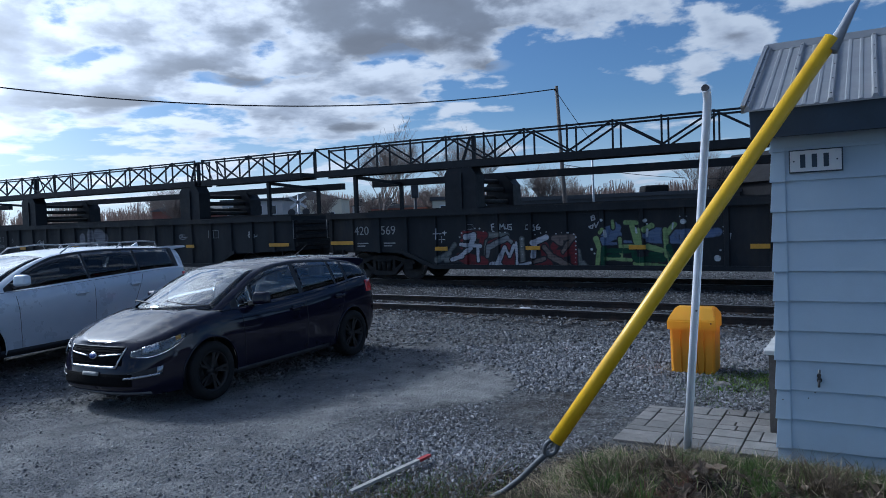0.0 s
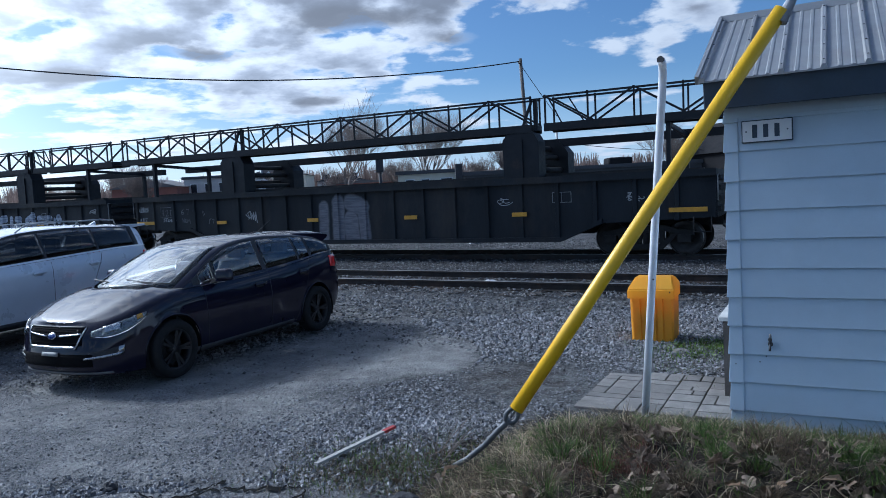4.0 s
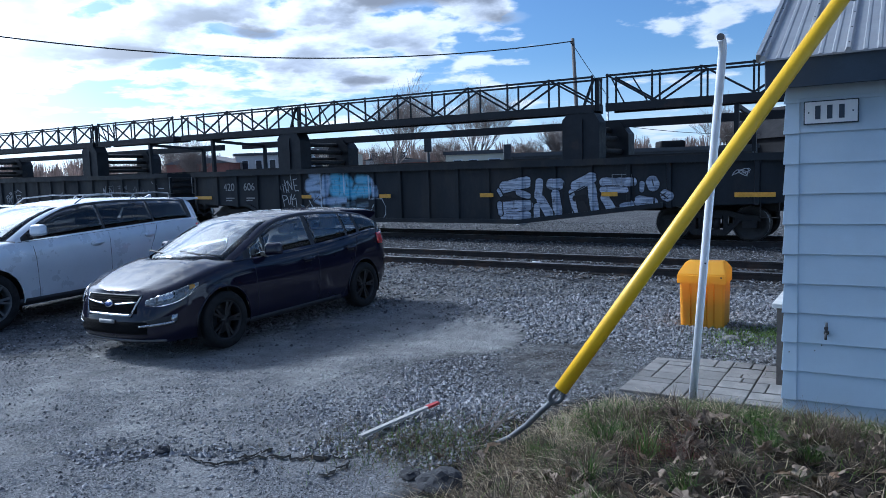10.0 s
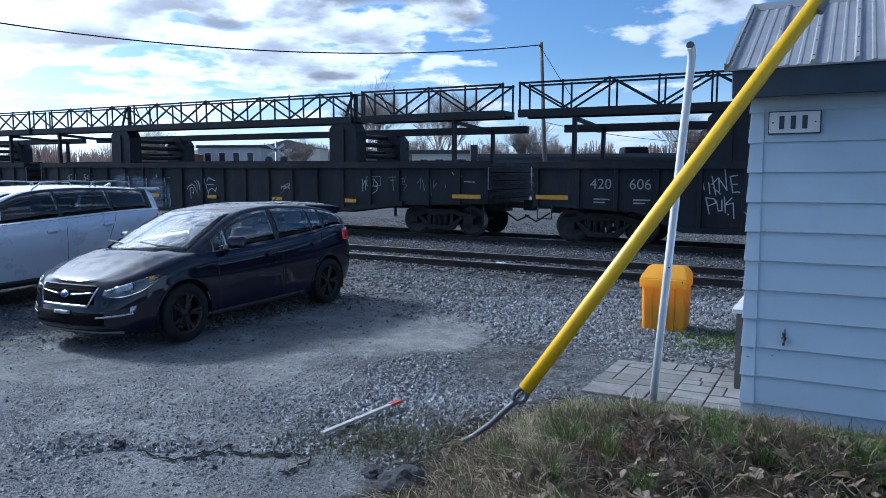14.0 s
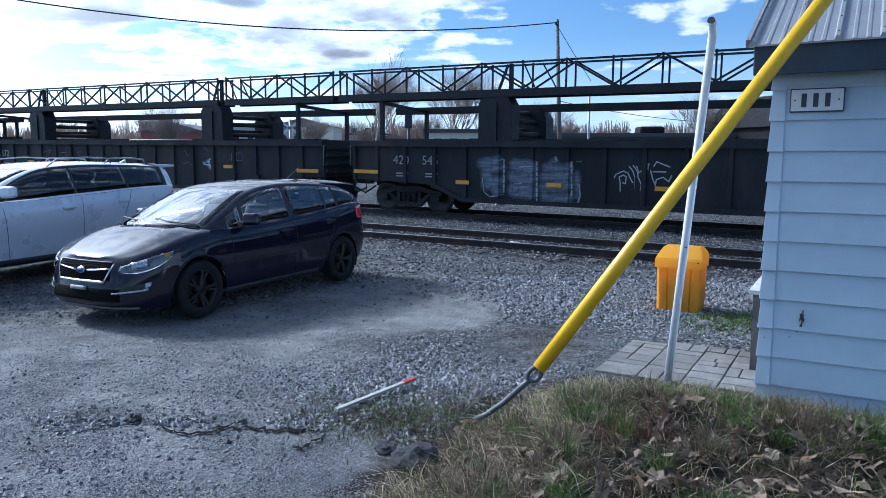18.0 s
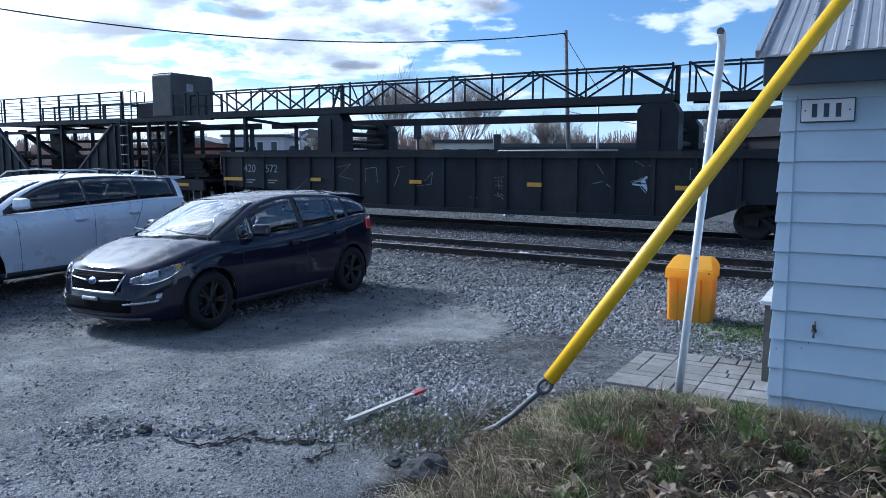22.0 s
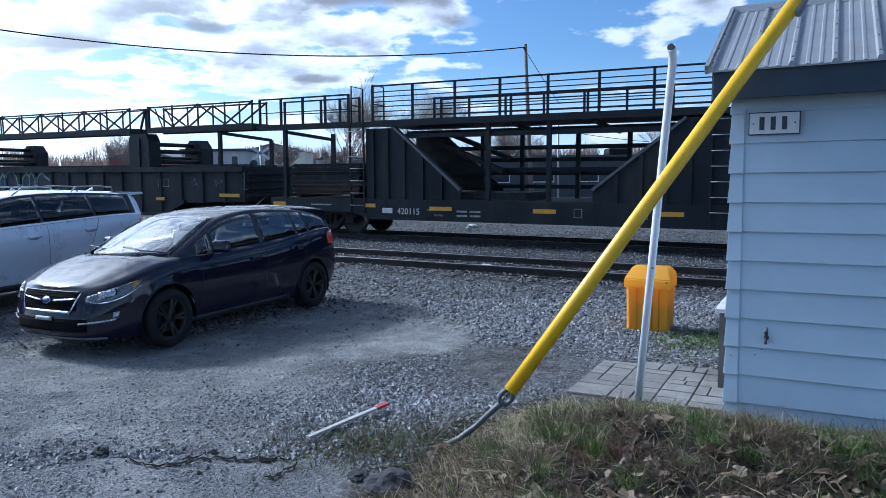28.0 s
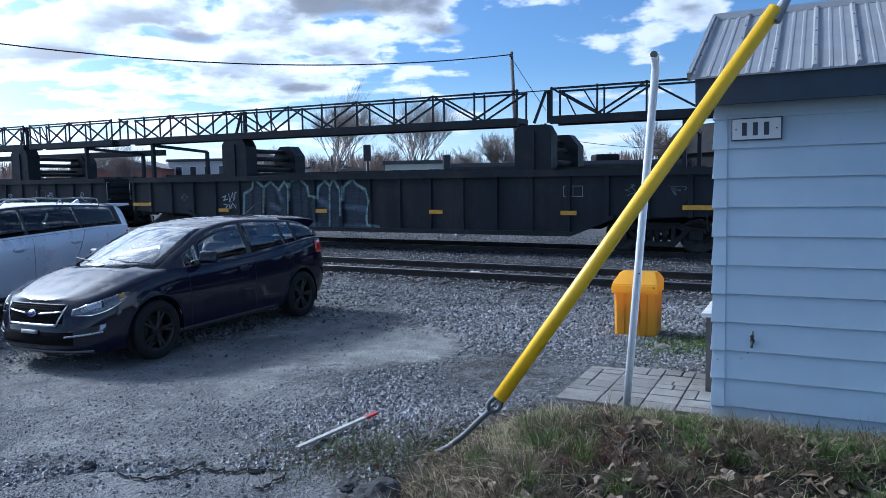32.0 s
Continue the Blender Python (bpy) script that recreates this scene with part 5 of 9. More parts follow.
sprayed_tag(4, [[(3.54, 1.78), (3.72, 1.53)], [(3.81, 1.27), (3.98, 1.15)], [(3.99, 1.46), (3.98, 1.15)], [(4.53, 1.86), (4.74, 1.73)], [(4.86, 1.75), (4.97, 1.77)], [(3.46, 1.28), (3.71, 1.34)]], 0.02, M["faint_scrawl"])
sprayed_tag(4, [[(-4.95, 1.6), (-4.33, 1.72), (-4.79, 1.34), (-4.25, 1.25)], [(-3.76, 1.17), (-3.77, 1.59), (-3.36, 1.63), (-3.31, 1.18)], [(-2.7, 1.08), (-2.5, 1.5), (-2.6, 1.63), (-2.37, 1.66)], [(-1.94, 1.09), (-1.41, 1.16), (-1.36, 1.5), (-1.62, 1.26)]], 0.02, M["faint_scrawl"])
bm = bmesh.new()        # a pale pipe lying along the gunwale of the fifth wagon
tube(bm, [(0.8, -1.62, 2.07), (0.82, -1.62, 2.115), (2.5, -1.62, 2.12), (4.12, -1.62, 2.12)], 0.022, 8)
part("gunwale_pipe", bm, M["reflector_white"], wagons[4][0], "pale bent pipe along the gunwale")


# ---- the platform wagon ----
def rail_fence(parent, x0, x1, y, z0, heights, step):
    """A railing: posts and level bars, each a part."""
    bm = bmesh.new()
    box(bm, x0, x1, y - 0.03, y + 0.03, z0, z0 + 0.04)
    f = part("railing", bm, M["frame_black"], parent)
    for i, h in enumerate(heights):
        bm = bmesh.new()
        w = 0.022 if i == len(heights) - 1 else 0.013
        box(bm, x0, x1, y - w, y + w, z0 + h - 2 * w, z0 + h)
        part("rail_bar", bm, M["frame_black"], f)
    k = max(1, round((x1 - x0) / step))
    for i in range(k + 1):
        x = x0 + (x1 - x0) * i / k
        bm = bmesh.new()
        box(bm, x - 0.03, x + 0.03, y - 0.032, y + 0.032, z0, z0 + heights[-1])
        part("railing_post", bm, M["frame_black"], f)


def ladder(parent, x0, x1, y, z0, z1):
    bm = bmesh.new()
    for x in (x0, x1):
        box(bm, x - 0.025, x + 0.025, y - 0.03, y + 0.01, z0, z1)
    l = part("ladder", bm, M["frame_black"], parent)
    k = int((z1 - z0) / 0.36)
    for i in range(k):
        bm = bmesh.new()
        z = z0 + 0.2 + i * 0.36
        tube(bm, [(x0, y - 0.03, z), (x1, y - 0.03, z)], 0.013, 6)
        part("rung", bm, M["letter"], l, "worn bare rung")


def platform_wagon(c):
    half = 8.8
    car = empty("platform_wagon", TRACK @ pose(c, MID, RAIL), "black service flat wagon with sloping bulkheads, railed deck and cab", "railway wagon", "wagons of the train")
    wagons.append((car, c))
    F = M["frame_black"]
    for sgn in (-1, 1):
        bm = bmesh.new()
        slab(bm, [(-half, 0.74), (-half + 3.1, 0.70), (-half + 3.8, 0.52), (half - 3.8, 0.52), (half - 3.1, 0.70), (half, 0.74), (half, 1.10), (-half, 1.10)], sgn * 1.50 - 0.05, sgn * 1.50 + 0.05)
        part("side_sill", bm, M["steel_black"], car)
    bm = bmesh.new()
    box(bm, -half, half, -1.45, 1.45, 1.02, 1.12)
    part("floor", bm, M["truck_iron"], car)
    for sgn in (-1, 1):
        truck(car, sgn * (half - 1.75))
        coupler(car, sgn * half, sgn)
        bm = bmesh.new()
        xs = sgn * (half - 0.35)
        tube(bm, [(xs - 0.2, -1.53, 0.76), (xs - 0.2, -1.54, 0.42), (xs + 0.2, -1.54, 0.42), (xs + 0.2, -1.53, 0.76)], 0.02, 6)
        part("sill_step", bm, M["letter"], car)
    # bulkheads
    for pts, ribs in (([(-5.2, 1.1), (-5.2, 3.15), (-4.2, 3.15), (-2.1, 1.40), (-2.1, 1.1)], (-4.95, -4.45, -3.9, -3.3, -2.7)), ([(1.6, 1.1), (1.6, 1.42), (3.83, 3.15), (4.9, 3.15), (4.9, 1.1)], (2.2, 2.8, 3.4, 3.95, 4.4, 4.75))):
        bm = bmesh.new()
        slab(bm, pts, -1.50, -1.44)
        b = part("bulkhead", bm, M["steel_black"], car)
        for x in ribs:
            zt = min(3.12, max(1.2, 1.40 + (x * -1 - 2.1) * 1.75 / 2.1 if x < 0 else 1.42 + (x - 1.6) * 1.73 / 2.23))
            bm = bmesh.new()
            box(bm, x - 0.05, x + 0.05, -1.56, -1.49, 1.12, zt)
            part("bulkhead_rib", bm, M["steel_black"], b)
        a, e = (pts[2], pts[3]) if pts[0][0] < 0 else (pts[1], pts[2])
        bm = bmesh.new()
        bar(bm, (a[0], -1.5, a[1]), (e[0], -1.5, e[1]), 0.16, 0.07)
        part("bulkhead_edge", bm, M["old_steel"], b, "lighter grey steel edge along the slope")
        bm = bmesh.new()
        slab(bm, pts, 1.44, 1.5)
        part("far_bulkhead", bm, M["steel_black"], car)
    # deck and beams
    for x0, x1 in ((-9.3, -5.3), (-5.3, 5.3), (5.3, 9.32)):
        bm = bmesh.new()
        box(bm, x0, x1 - 0.01, -1.52, 1.5 if abs(x0 + x1) < 1 else -0.7, 3.27, 3.34)
        box(bm, x0, x1 - 0.01, -1.56, -1.44, 3.20, 3.345)
        part("deck", bm, F, car)
    bm = bmesh.new()
    box(bm, -5.3, 9.0, 1.0, 1.2, 2.98, 3.2)
    part("far_beam", bm, F, car)
    for z, y in ((2.92, -1.35), (2.25, 1.3), (1.85, 1.3), (1.45, 1.35), (1.95, -0.2), (2.6, 0.9)):
        bm = bmesh.new()
        box(bm, -5.2 if z > 2 else -8.6, 8.5 if z < 2.3 else 5.0, y - 0.06, y + 0.06, z - 0.06, z + 0.06)
        part("longitudinal_bar", bm, F, car)
    for x in (-8.25, -1.3, 0.42, 7.55, 5.85, 6.85):
        bm = bmesh.new()
        box(bm, x - 0.055, x + 0.055, -1.50, -1.38, 1.1, 3.27)
        part("deck_post", bm, F, car)
    for x in (-8.25, -6.6, -2.6, -1.3, 0.42, 1.9, 3.2, 5.85, 7.55, 8.6):
        bm = bmesh.new()
        box(bm, x - 0.06, x + 0.06, 1.0, 1.12, 1.1, 3.2)
        part("far_post", bm, F, car)
    for x in (-8.25, -0.6, 1.6, 7.55):
        bm = bmesh.new()
        bar(bm, (x, -1.4, 3.15), (x, 1.1, 3.0), 0.09, 0.1)
        part("arm", bm, F, car)
    bm = bmesh.new()
    bar(bm, (5.9, -1.45, 1.15), (6.8, -1.45, 2.5), 0.05)
    bar(bm, (5.9, -1.41, 2.5), (6.8, -1.41, 1.15), 0.05)
    part("cross_brace", bm, F, car)
    bm = bmesh.new()
    box(bm, -4.4, -0.4, -0.9, 0.9, 1.12, 1.32)
    bar(bm, (-4.0, -0.6, 3.05), (-1.2, -0.6, 1.9), 0.3, 0.12)
    part("conveyor", bm, M["truck_iron"], car)
    bm = bmesh.new()
    bar(bm, (-3.6, 0.5, 3.1), (-1.5, 0.5, 2.3), 0.3, 0.12)
    part("conveyor", bm, M["truck_iron"], car)
    # rails stacked crosswise in layers at both ends
    rnd = random.Random(8)
    for x0, x1, layers in ((5.15, 8.65, 6), (-8.55, -5.35, 7)):
        bm = bmesh.new()
        box(bm, x0 + 0.5, x0 + 0.65, -1.2, 1.0, 1.12, 1.22)
        box(bm, x1 - 0.65, x1 - 0.5, -1.2, 1.0, 1.12, 1.22)
        stack = part("rail_stack", bm, M["tie"], car, "rusty rails stacked in layers on timbers")
        for j in range(layers):
            for i in range(6):
                y = -1.15 + 0.36 * i + rnd.uniform(-0.04, 0.04)
                z = 1.22 + 0.135 * j
                bm = bmesh.new()
                xa, xb = x0 + rnd.uniform(-0.1, 0.45), x1 - rnd.uniform(-0.1, 0.45)
                slab(bm, [(y - 0.07, z), (y + 0.07, z), (y + 0.07, z + 0.02), (y + 0.012, z + 0.035), (y + 0.012, z + 0.09), (y + 0.035, z + 0.10), (y + 0.035, z + 0.13), (y - 0.035, z + 0.13), (y - 0.035, z + 0.10), (y - 0.012, z + 0.09), (y - 0.012, z + 0.035), (y - 0.07, z + 0.02)], xa, xb, 0, Matrix(((0, 1, 0, 0), (1, 0, 0, 0), (0, 0, 1, 0), (0, 0, 0, 1))))
                bmesh.ops.recalc_face_normals(bm, faces=bm.faces[:])
                part("loaded_rail", bm, M["rust_rail"] if rnd.random() < 0.55 else M["truck_iron"], stack)
    # railings
    seven = [0.16, 0.30, 0.44, 0.58, 0.72, 0.86, 1.04]
    rail_fence(car, -4.95, 4.4, -1.5, 3.34, seven, 1.32)
    rail_fence(car, -4.4, 4.2, 1.25, 3.34, [0.2, 0.38, 0.56, 0.74, 0.92], 1.2)
    rail_fence(car, -3.6, 3.2, 0.2, 3.34, [0.3, 0.55, 0.75], 2.1)
    rail_fence(car, -9.2, -5.8, -1.5, 3.34, [0.42, 0.85], 0.9)
    rail_fence(car, -8.8, -5.9, -0.78, 3.34, [0.42, 0.82], 0.72)
    rail_fence(car, 7.3, 9.25, -1.5, 3.34, [0.42, 0.85], 0.65)
    rail_fence(car, 7.4, 9.0, -0.78, 3.34, [0.42, 0.82], 0.8)
    for x in (-5.7, -4.95, 4.5, 4.95):
        bm = bmesh.new()
        tube(bm, [(x, -1.5, 3.3), (x, -1.5, 4.4), (x, -0.9, 4.38), (x, -0.9, 3.3)], 0.025, 8)
        tube(bm, [(x, -1.5, 3.85), (x, -0.9, 3.85)], 0.02, 6)
        part("gate_hoop", bm, F, car)
    ladder(car, -5.72, -5.24, -1.56, 0.72, 3.3)
    ladder(car, 4.42, 4.86, -1.60, 0.72, 3.3)
    # cab
    bm = bmesh.new()
    box(bm, 6.05, 7.15, -1.42, 0.55, 3.36, 4.92)
    bevel(bm, 0.09, 3)
    cab = part("cab", bm, M["cab_grey"], car, "dull grey steel cab with a small window")
    bm = bmesh.new()
    box(bm, 6.10, 7.10, -1.37, 0.50, 4.92, 4.95)
    part("cab_roof", bm, M["cab_grey"], cab)
    bm = bmesh.new()
    box(bm, 7.15, 7.17, -0.75, -0.45, 4.25, 4.6)
    part("cab_window", bm, M["letter"], cab)
    bm = bmesh.new()
    box(bm, 4.95, 6.0, -1.2, 0.2, 3.36, 3.95)
    bevel(bm, 0.03, 1)
    part("engine_box", bm, F, car)
    for x, w, z in ((-half + 0.35, 0.5, 0.93), (-5.05, 0.4, 0.92), (-2.7, 0.7, 0.87), (0.35, 0.62, 0.86), (3.55, 0.6, 0.86), (half - 1.05, 0.6, 0.93)):
        bm = bmesh.new()
        box(bm, x - w / 2, x + w / 2, -1.568, -1.553, z - 0.055, z + 0.055)
        part("reflector", bm, M["reflector"], car)
    wording("wagon_number", "420115", 0.25, pose(-4.12, -1.556, 0.69) @ NEAR, car, M["fresh_letter"])
    wording("wagon_lettering", "RSE", 0.09, pose(-3.14, -1.556, 0.80) @ NEAR, car, M["letter"])
    wording("wagon_lettering", "Service", 0.10, pose(-2.9, -1.556, 0.66) @ NEAR, car, M["letter"])
    bm = bmesh.new()            # the owner's mark as a plain bar
    box(bm, -4.62, -4.28, -1.562, -1.552, 0.71, 0.86)
    part("owner_mark", bm, M["fresh_letter"], car)
    for x, z in ((-2.2, 0.78), (-2.2, 0.66), (-1.8, 0.78), (-1.8, 0.66)):
        bm = bmesh.new()
        box(bm, x, x + 0.32, -1.558, -1.552, z, z + 0.05)
        part("stencil_line", bm, M["letter"], car)
    for x, w in ((-7.2, 0.75), (5.4, 0.5), (6.3, 0.7)):
        bm = bmesh.new()
        box(bm, x, x + w, -1.558, -1.552, 0.90, 0.94)
        part("stencil_line", bm, M["letter"], car)
    for x in (1.15, 2.8):
        bm = bmesh.new()
        for a, b2 in (((0, 0), (0.2, 0)), ((0.2, 0), (0.2, 0.22)), ((0.2, 0.22), (0, 0.22)), ((0, 0.22), (0, 0))):
            bar(bm, (x + a[0], -1.557, 0.72 + a[1]), (x + b2[0], -1.557, 0.72 + b2[1]), 0.012)
        part("data_panel", bm, M["letter"], car)


M["cab_grey"] = mat("dull_grey_cab_paint", (0.075, 0.07, 0.066), 0.6, 0.0, 0.2, 2.0, 0.1, 50, (0.05, 0.045, 0.04), (0.5, 0.7))
M["fresh_letter"] = mat("fresh_white_stencil", (0.62, 0.62, 0.61), 0.6, 0.0, 0.2, 6.0, 0.05, 60)
M["rust_rail"] = mat("rusty_rail_steel", (0.055, 0.034, 0.028), 0.7, 0.2, 0.35, 4.0, 0.15, 60, per=0.4)
platform_wagon(-108.95)

# ---- ground ----
BANK = [Vector(p) for p in ((-0.55, 3.6), (-0.2, 4.25), (0.23, 4.95), (0.64, 5.5), (1.05, 5.8), (1.75, 5.68), (2.35, 5.40), (2.75, 5.13), (3.3, 4.8), (5.5, 3.6))]


def bank_depth(x, y):
    """How far a place lies inside the grassy bank; minus outside."""
    best, inside = 1e9, False
    poly = BANK + [Vector((5.5, -3)), Vector((-0.9, -3))]
    p = Vector((x, y))
    j = len(poly) - 1
    for i in range(len(poly)):
        a, b = poly[i], poly[j]
        if (a.y > y) != (b.y > y) and x < (b.x - a.x) * (y - a.y) / (b.y - a.y) + a.x:
            inside = not inside
        d = b - a
        h = min(1, max(0, (p - a).dot(d) / d.dot(d)))
        best = min(best, (p - a - d * h).length)
        j = i
    return best if inside else -best


def ground_height(x, y):
    s, nn = x * U.x + y * U.y, x * N.x + y * N.y
    z = -FALL * s * min(1, max(0, (nn - 8) / 5)) if nn > 8 else 0.0
    z -= 0.11 * min(1, max(0, (nn - 10.5) / 1.6))
    if nn < 11:
        z += 0.05 * min(1, max(0, (-1.2 - x) / 2.5)) + 0.08 * min(1, max(0, (-4.5 - x) / 2.0))
    d = bank_depth(x, y) if -1.5 < x < 6 and y < 6.5 else -9
    if d > 0:
        k = min(1, d / 1.15)
        z += 0.165 * k * k * (3 - 2 * k) + 0.085 * k * (noise.noise(Vector((x * 3.1, y * 3.1, 7))) + 0.5 * noise.noise(Vector((x * 7.3, y * 7.3, 1))))
    if nn < 60:
        z += 0.03 * (noise.noise(Vector((x * 0.5, y * 0.5, 0))) + 0.4 * noise.noise(Vector((x * 2.2, y * 2.2, 3))))
    return z


def ground_mat():
    """Packed grey gravel with dusty wheel ways, cracked asphalt and soil, laid out by the mesh's zone colours."""
    mt = bpy.data.materials.new("yard_ground")
    mt.use_nodes = True
    nt = mt.node_tree
    n, l = nt.nodes.new, nt.links.new
    b = nt.nodes["Principled BSDF"]
    co, zone = n("ShaderNodeTexCoord"), n("ShaderNodeVertexColor")
    zone.layer_name = "zone"
    sep = n("ShaderNodeSeparateColor")
    l(zone.outputs[0], sep.inputs[0])

    def nz(sc, det=6.0, ro=0.6):
        t = n("ShaderNodeTexNoise")
        t.inputs["Scale"].default_value, t.inputs["Detail"].default_value, t.inputs["Roughness"].default_value = sc, det, ro
        l(co.outputs["Object"], t.inputs[0])
        return t.outputs[0]

    def mr(v, a, c, lo=0.0, hi=1.0):
        k = n("ShaderNodeMapRange")
        for i, x in enumerate((a, c, lo, hi)):
            k.inputs[i + 1].default_value = x
        l(v, k.inputs[0])
        return k.outputs[0]

    def mth(op, a, c):
        k = n("ShaderNodeMath")
        k.operation = op
        for i, v in enumerate((a, c)):
            if isinstance(v, (int, float)):
                k.inputs[i].default_value = v
            else:
                l(v, k.inputs[i])
        return k.outputs[0]

    def mixc(f, a, c):
        k = n("ShaderNodeMix")
        k.data_type = "RGBA"
        for i, v in ((0, f), (6, a), (7, c)):
            if isinstance(v, tuple):
                k.inputs[i].default_value = (*v, 1)
            else:
                l(v, k.inputs[i])
        return k.outputs[2]

    vor = n("ShaderNodeTexVoronoi")
    vor.inputs["Scale"].default_value = 26.0
    l(co.outputs["Object"], vor.inputs[0])
    grain = nz(90, 4, 0.7)
    pebble = mixc(mr(vor.outputs["Color"], 0.1, 0.9), (0.07, 0.073, 0.076), (0.25, 0.25, 0.248))
    pebble = mixc(mr(grain, 0.3, 0.7, 0, 0.6), pebble, (0.06, 0.059, 0.058))
    dust = mixc(mr(nz(3.0, 8, 0.65), 0.35, 0.65), (0.24, 0.241, 0.238), (0.40, 0.40, 0.392))
    dust = mixc(mr(grain, 0.4, 0.7, 0, 0.6), dust, (0.10, 0.10, 0.098))
    grit = n("ShaderNodeTexVoronoi")
    grit.inputs["Scale"].default_value = 85.0
    l(co.outputs["Object"], grit.inputs[0])
    dust = mixc(mr(grit.outputs["Color"], 0.62, 0.95, 0, 0.55), dust, (0.34, 0.34, 0.335))
    dust = mixc(mr(grit.outputs["Color"], 0.3, 0.05, 0, 0.5), dust, (0.06, 0.06, 0.06))
    soil = mixc(mr(nz(7, 7, 0.7), 0.3, 0.7), (0.012, 0.010, 0.008), (0.042, 0.033, 0.025))
    asph = mixc(mr(nz(60, 5, 0.75), 0.35, 0.65), (0.15, 0.153, 0.158), (0.29, 0.293, 0.298))
    asph = mixc(mr(grit.outputs["Color"], 0.6, 0.95, 0, 0.6), asph, (0.36, 0.36, 0.36))
    asph = mixc(mr(grit.outputs["Color"], 0.3, 0.05, 0, 0.6), asph, (0.05, 0.05, 0.052))
    wob = mth("MULTIPLY", mth("SUBTRACT", nz(2.6, 8, 0.7), 0.5), 1.5)
    col = mixc(mr(mth("ADD", sep.outputs[0], wob), 0.35, 0.65), pebble, dust)
    col = mixc(mr(mth("ADD", sep.outputs[2], mth("MULTIPLY", wob, 1.0)), 0.3, 0.7), col, asph)
    col = mixc(mr(mth("ADD", sep.outputs[1], wob), 0.35, 0.65), col, soil)
    bed = mixc(mr(vor.outputs["Color"], 0.1, 0.9), (0.03, 0.031, 0.034), (0.10, 0.102, 0.108))
    col = mixc(mr(zone.outputs["Alpha"], 0.0, 1.0), bed, col)
    # broad patches of darker, cooler and lighter, warmer tone
    patch_ = mixc(mr(nz(0.8, 6, 0.62), 0.36, 0.62), (0.66, 0.66, 0.68), (1.08, 1.07, 1.05))
    tone = n("ShaderNodeMix")
    tone.data_type, tone.blend_type = "RGBA", "MULTIPLY"
    tone.inputs[0].default_value = 1.0
    l(col, tone.inputs[6])
    l(patch_, tone.inputs[7])
    l(tone.outputs[2], b.inputs["Base Color"])
    b.inputs["Roughness"].default_value = 0.92
    b.inputs["Specular IOR Level"].default_value = 0.25
    hgt = mth("ADD", mth("MULTIPLY", vor.outputs["Distance"], 0.8), mth("ADD", mth("MULTIPLY", grain, 0.7), mth("MULTIPLY", grit.outputs["Distance"], 0.5)))
    hgt = mth("ADD", hgt, mth("ADD", mth("MULTIPLY", nz(16, 6, 0.65), 1.6), mth("MULTIPLY", nz(5, 4, 0.6), 2.5)))
    bp = n("ShaderNodeBump")
    bp.inputs["Strength"].default_value, bp.inputs["Distance"].default_value = 1.0, 0.025
    l(hgt, bp.inputs["Height"])
    l(bp.outputs[0], b.inputs["Normal"])
    return mt


def lines(stops):
    out = []
    for (a, b, st) in stops:
        k = max(1, round((b - a) / st))
        out += [a + (b - a) * i / k for i in range(k)]
    return out + [stops[-1][1]]


def fine_dirt(x, y):
    """The smooth trodden dirt between the wheel way and the pavers."""
    return math.exp(-((x - 0.9) / 1.0) ** 2 - ((y - 7.2) / 1.1) ** 2)


def zones(x, y):
    """How much dust, soil and asphalt there is at a place."""
    s, nn = x * U.x + y * U.y, x * N.x + y * N.y
    # wheel way that runs in from the left and bends up past the dark car
    way = math.exp(-((y - (8.6 - 0.05 * (x + 1) ** 2 + 0.35 * x)) / 0.9) ** 2) * (1 if -9 < x < 0.1 else math.exp(-((x - 0.1) / 0.5) ** 2) if x > 0 else 0.4)
    way2 = math.exp(-((y - 6.4 - 0.1 * x) / 0.7) ** 2) * (1 if x < -1.5 else math.exp(-((x + 1.5) / 0.9) ** 2))
    way3 = math.exp(-((y - 5.35) / 0.45) ** 2) * (1 if x < -1.4 else math.exp(-((x + 1.4) / 0.4) ** 2))
    # dust trodden along the dark car's side
    al, ac = (x + 1.5) * 0.454 + (y - 9.0) * 0.891, (x + 1.5) * 0.891 - (y - 9.0) * 0.454
    way4 = math.exp(-(al / 2.3) ** 2 - (ac / 0.9) ** 2)
    dust = min(1, 0.95 * way + 0.95 * way4 + 0.85 * way2 + 0.5 * way3 + (0.5 if x < -3 and nn < 9 else 0.1 if nn < 10 else 0))
    d = bank_depth(x, y) if -3 < x < 7 and y < 8 else -9
    soil = min(1, max(0, (d + 0.55) / 0.6))
    soil = max(soil, 0.75 * math.exp(-((x - 3.2) / 0.7) ** 2 - ((y - 8.2) / 0.5) ** 2))
    soil = max(soil, 0.62 * math.exp(-((x + 0.35) / 0.6) ** 2 - ((y - 5.0) / 0.33) ** 2), 0.4 * math.exp(-((x - 0.6) / 0.9) ** 2 - ((y - 6.3) / 0.5) ** 2))
    soil = max(soil, 0.5 * fine_dirt(x, y))
    edge = 4.85 + 0.12 * math.sin(x * 3.1) + 0.07 * math.sin(x * 8.3 + 1) - 0.9 * max(0, x + 0.5)
    asph = 1.0 if y < edge and x < 0.1 else 0.0
    return dust, soil, asph


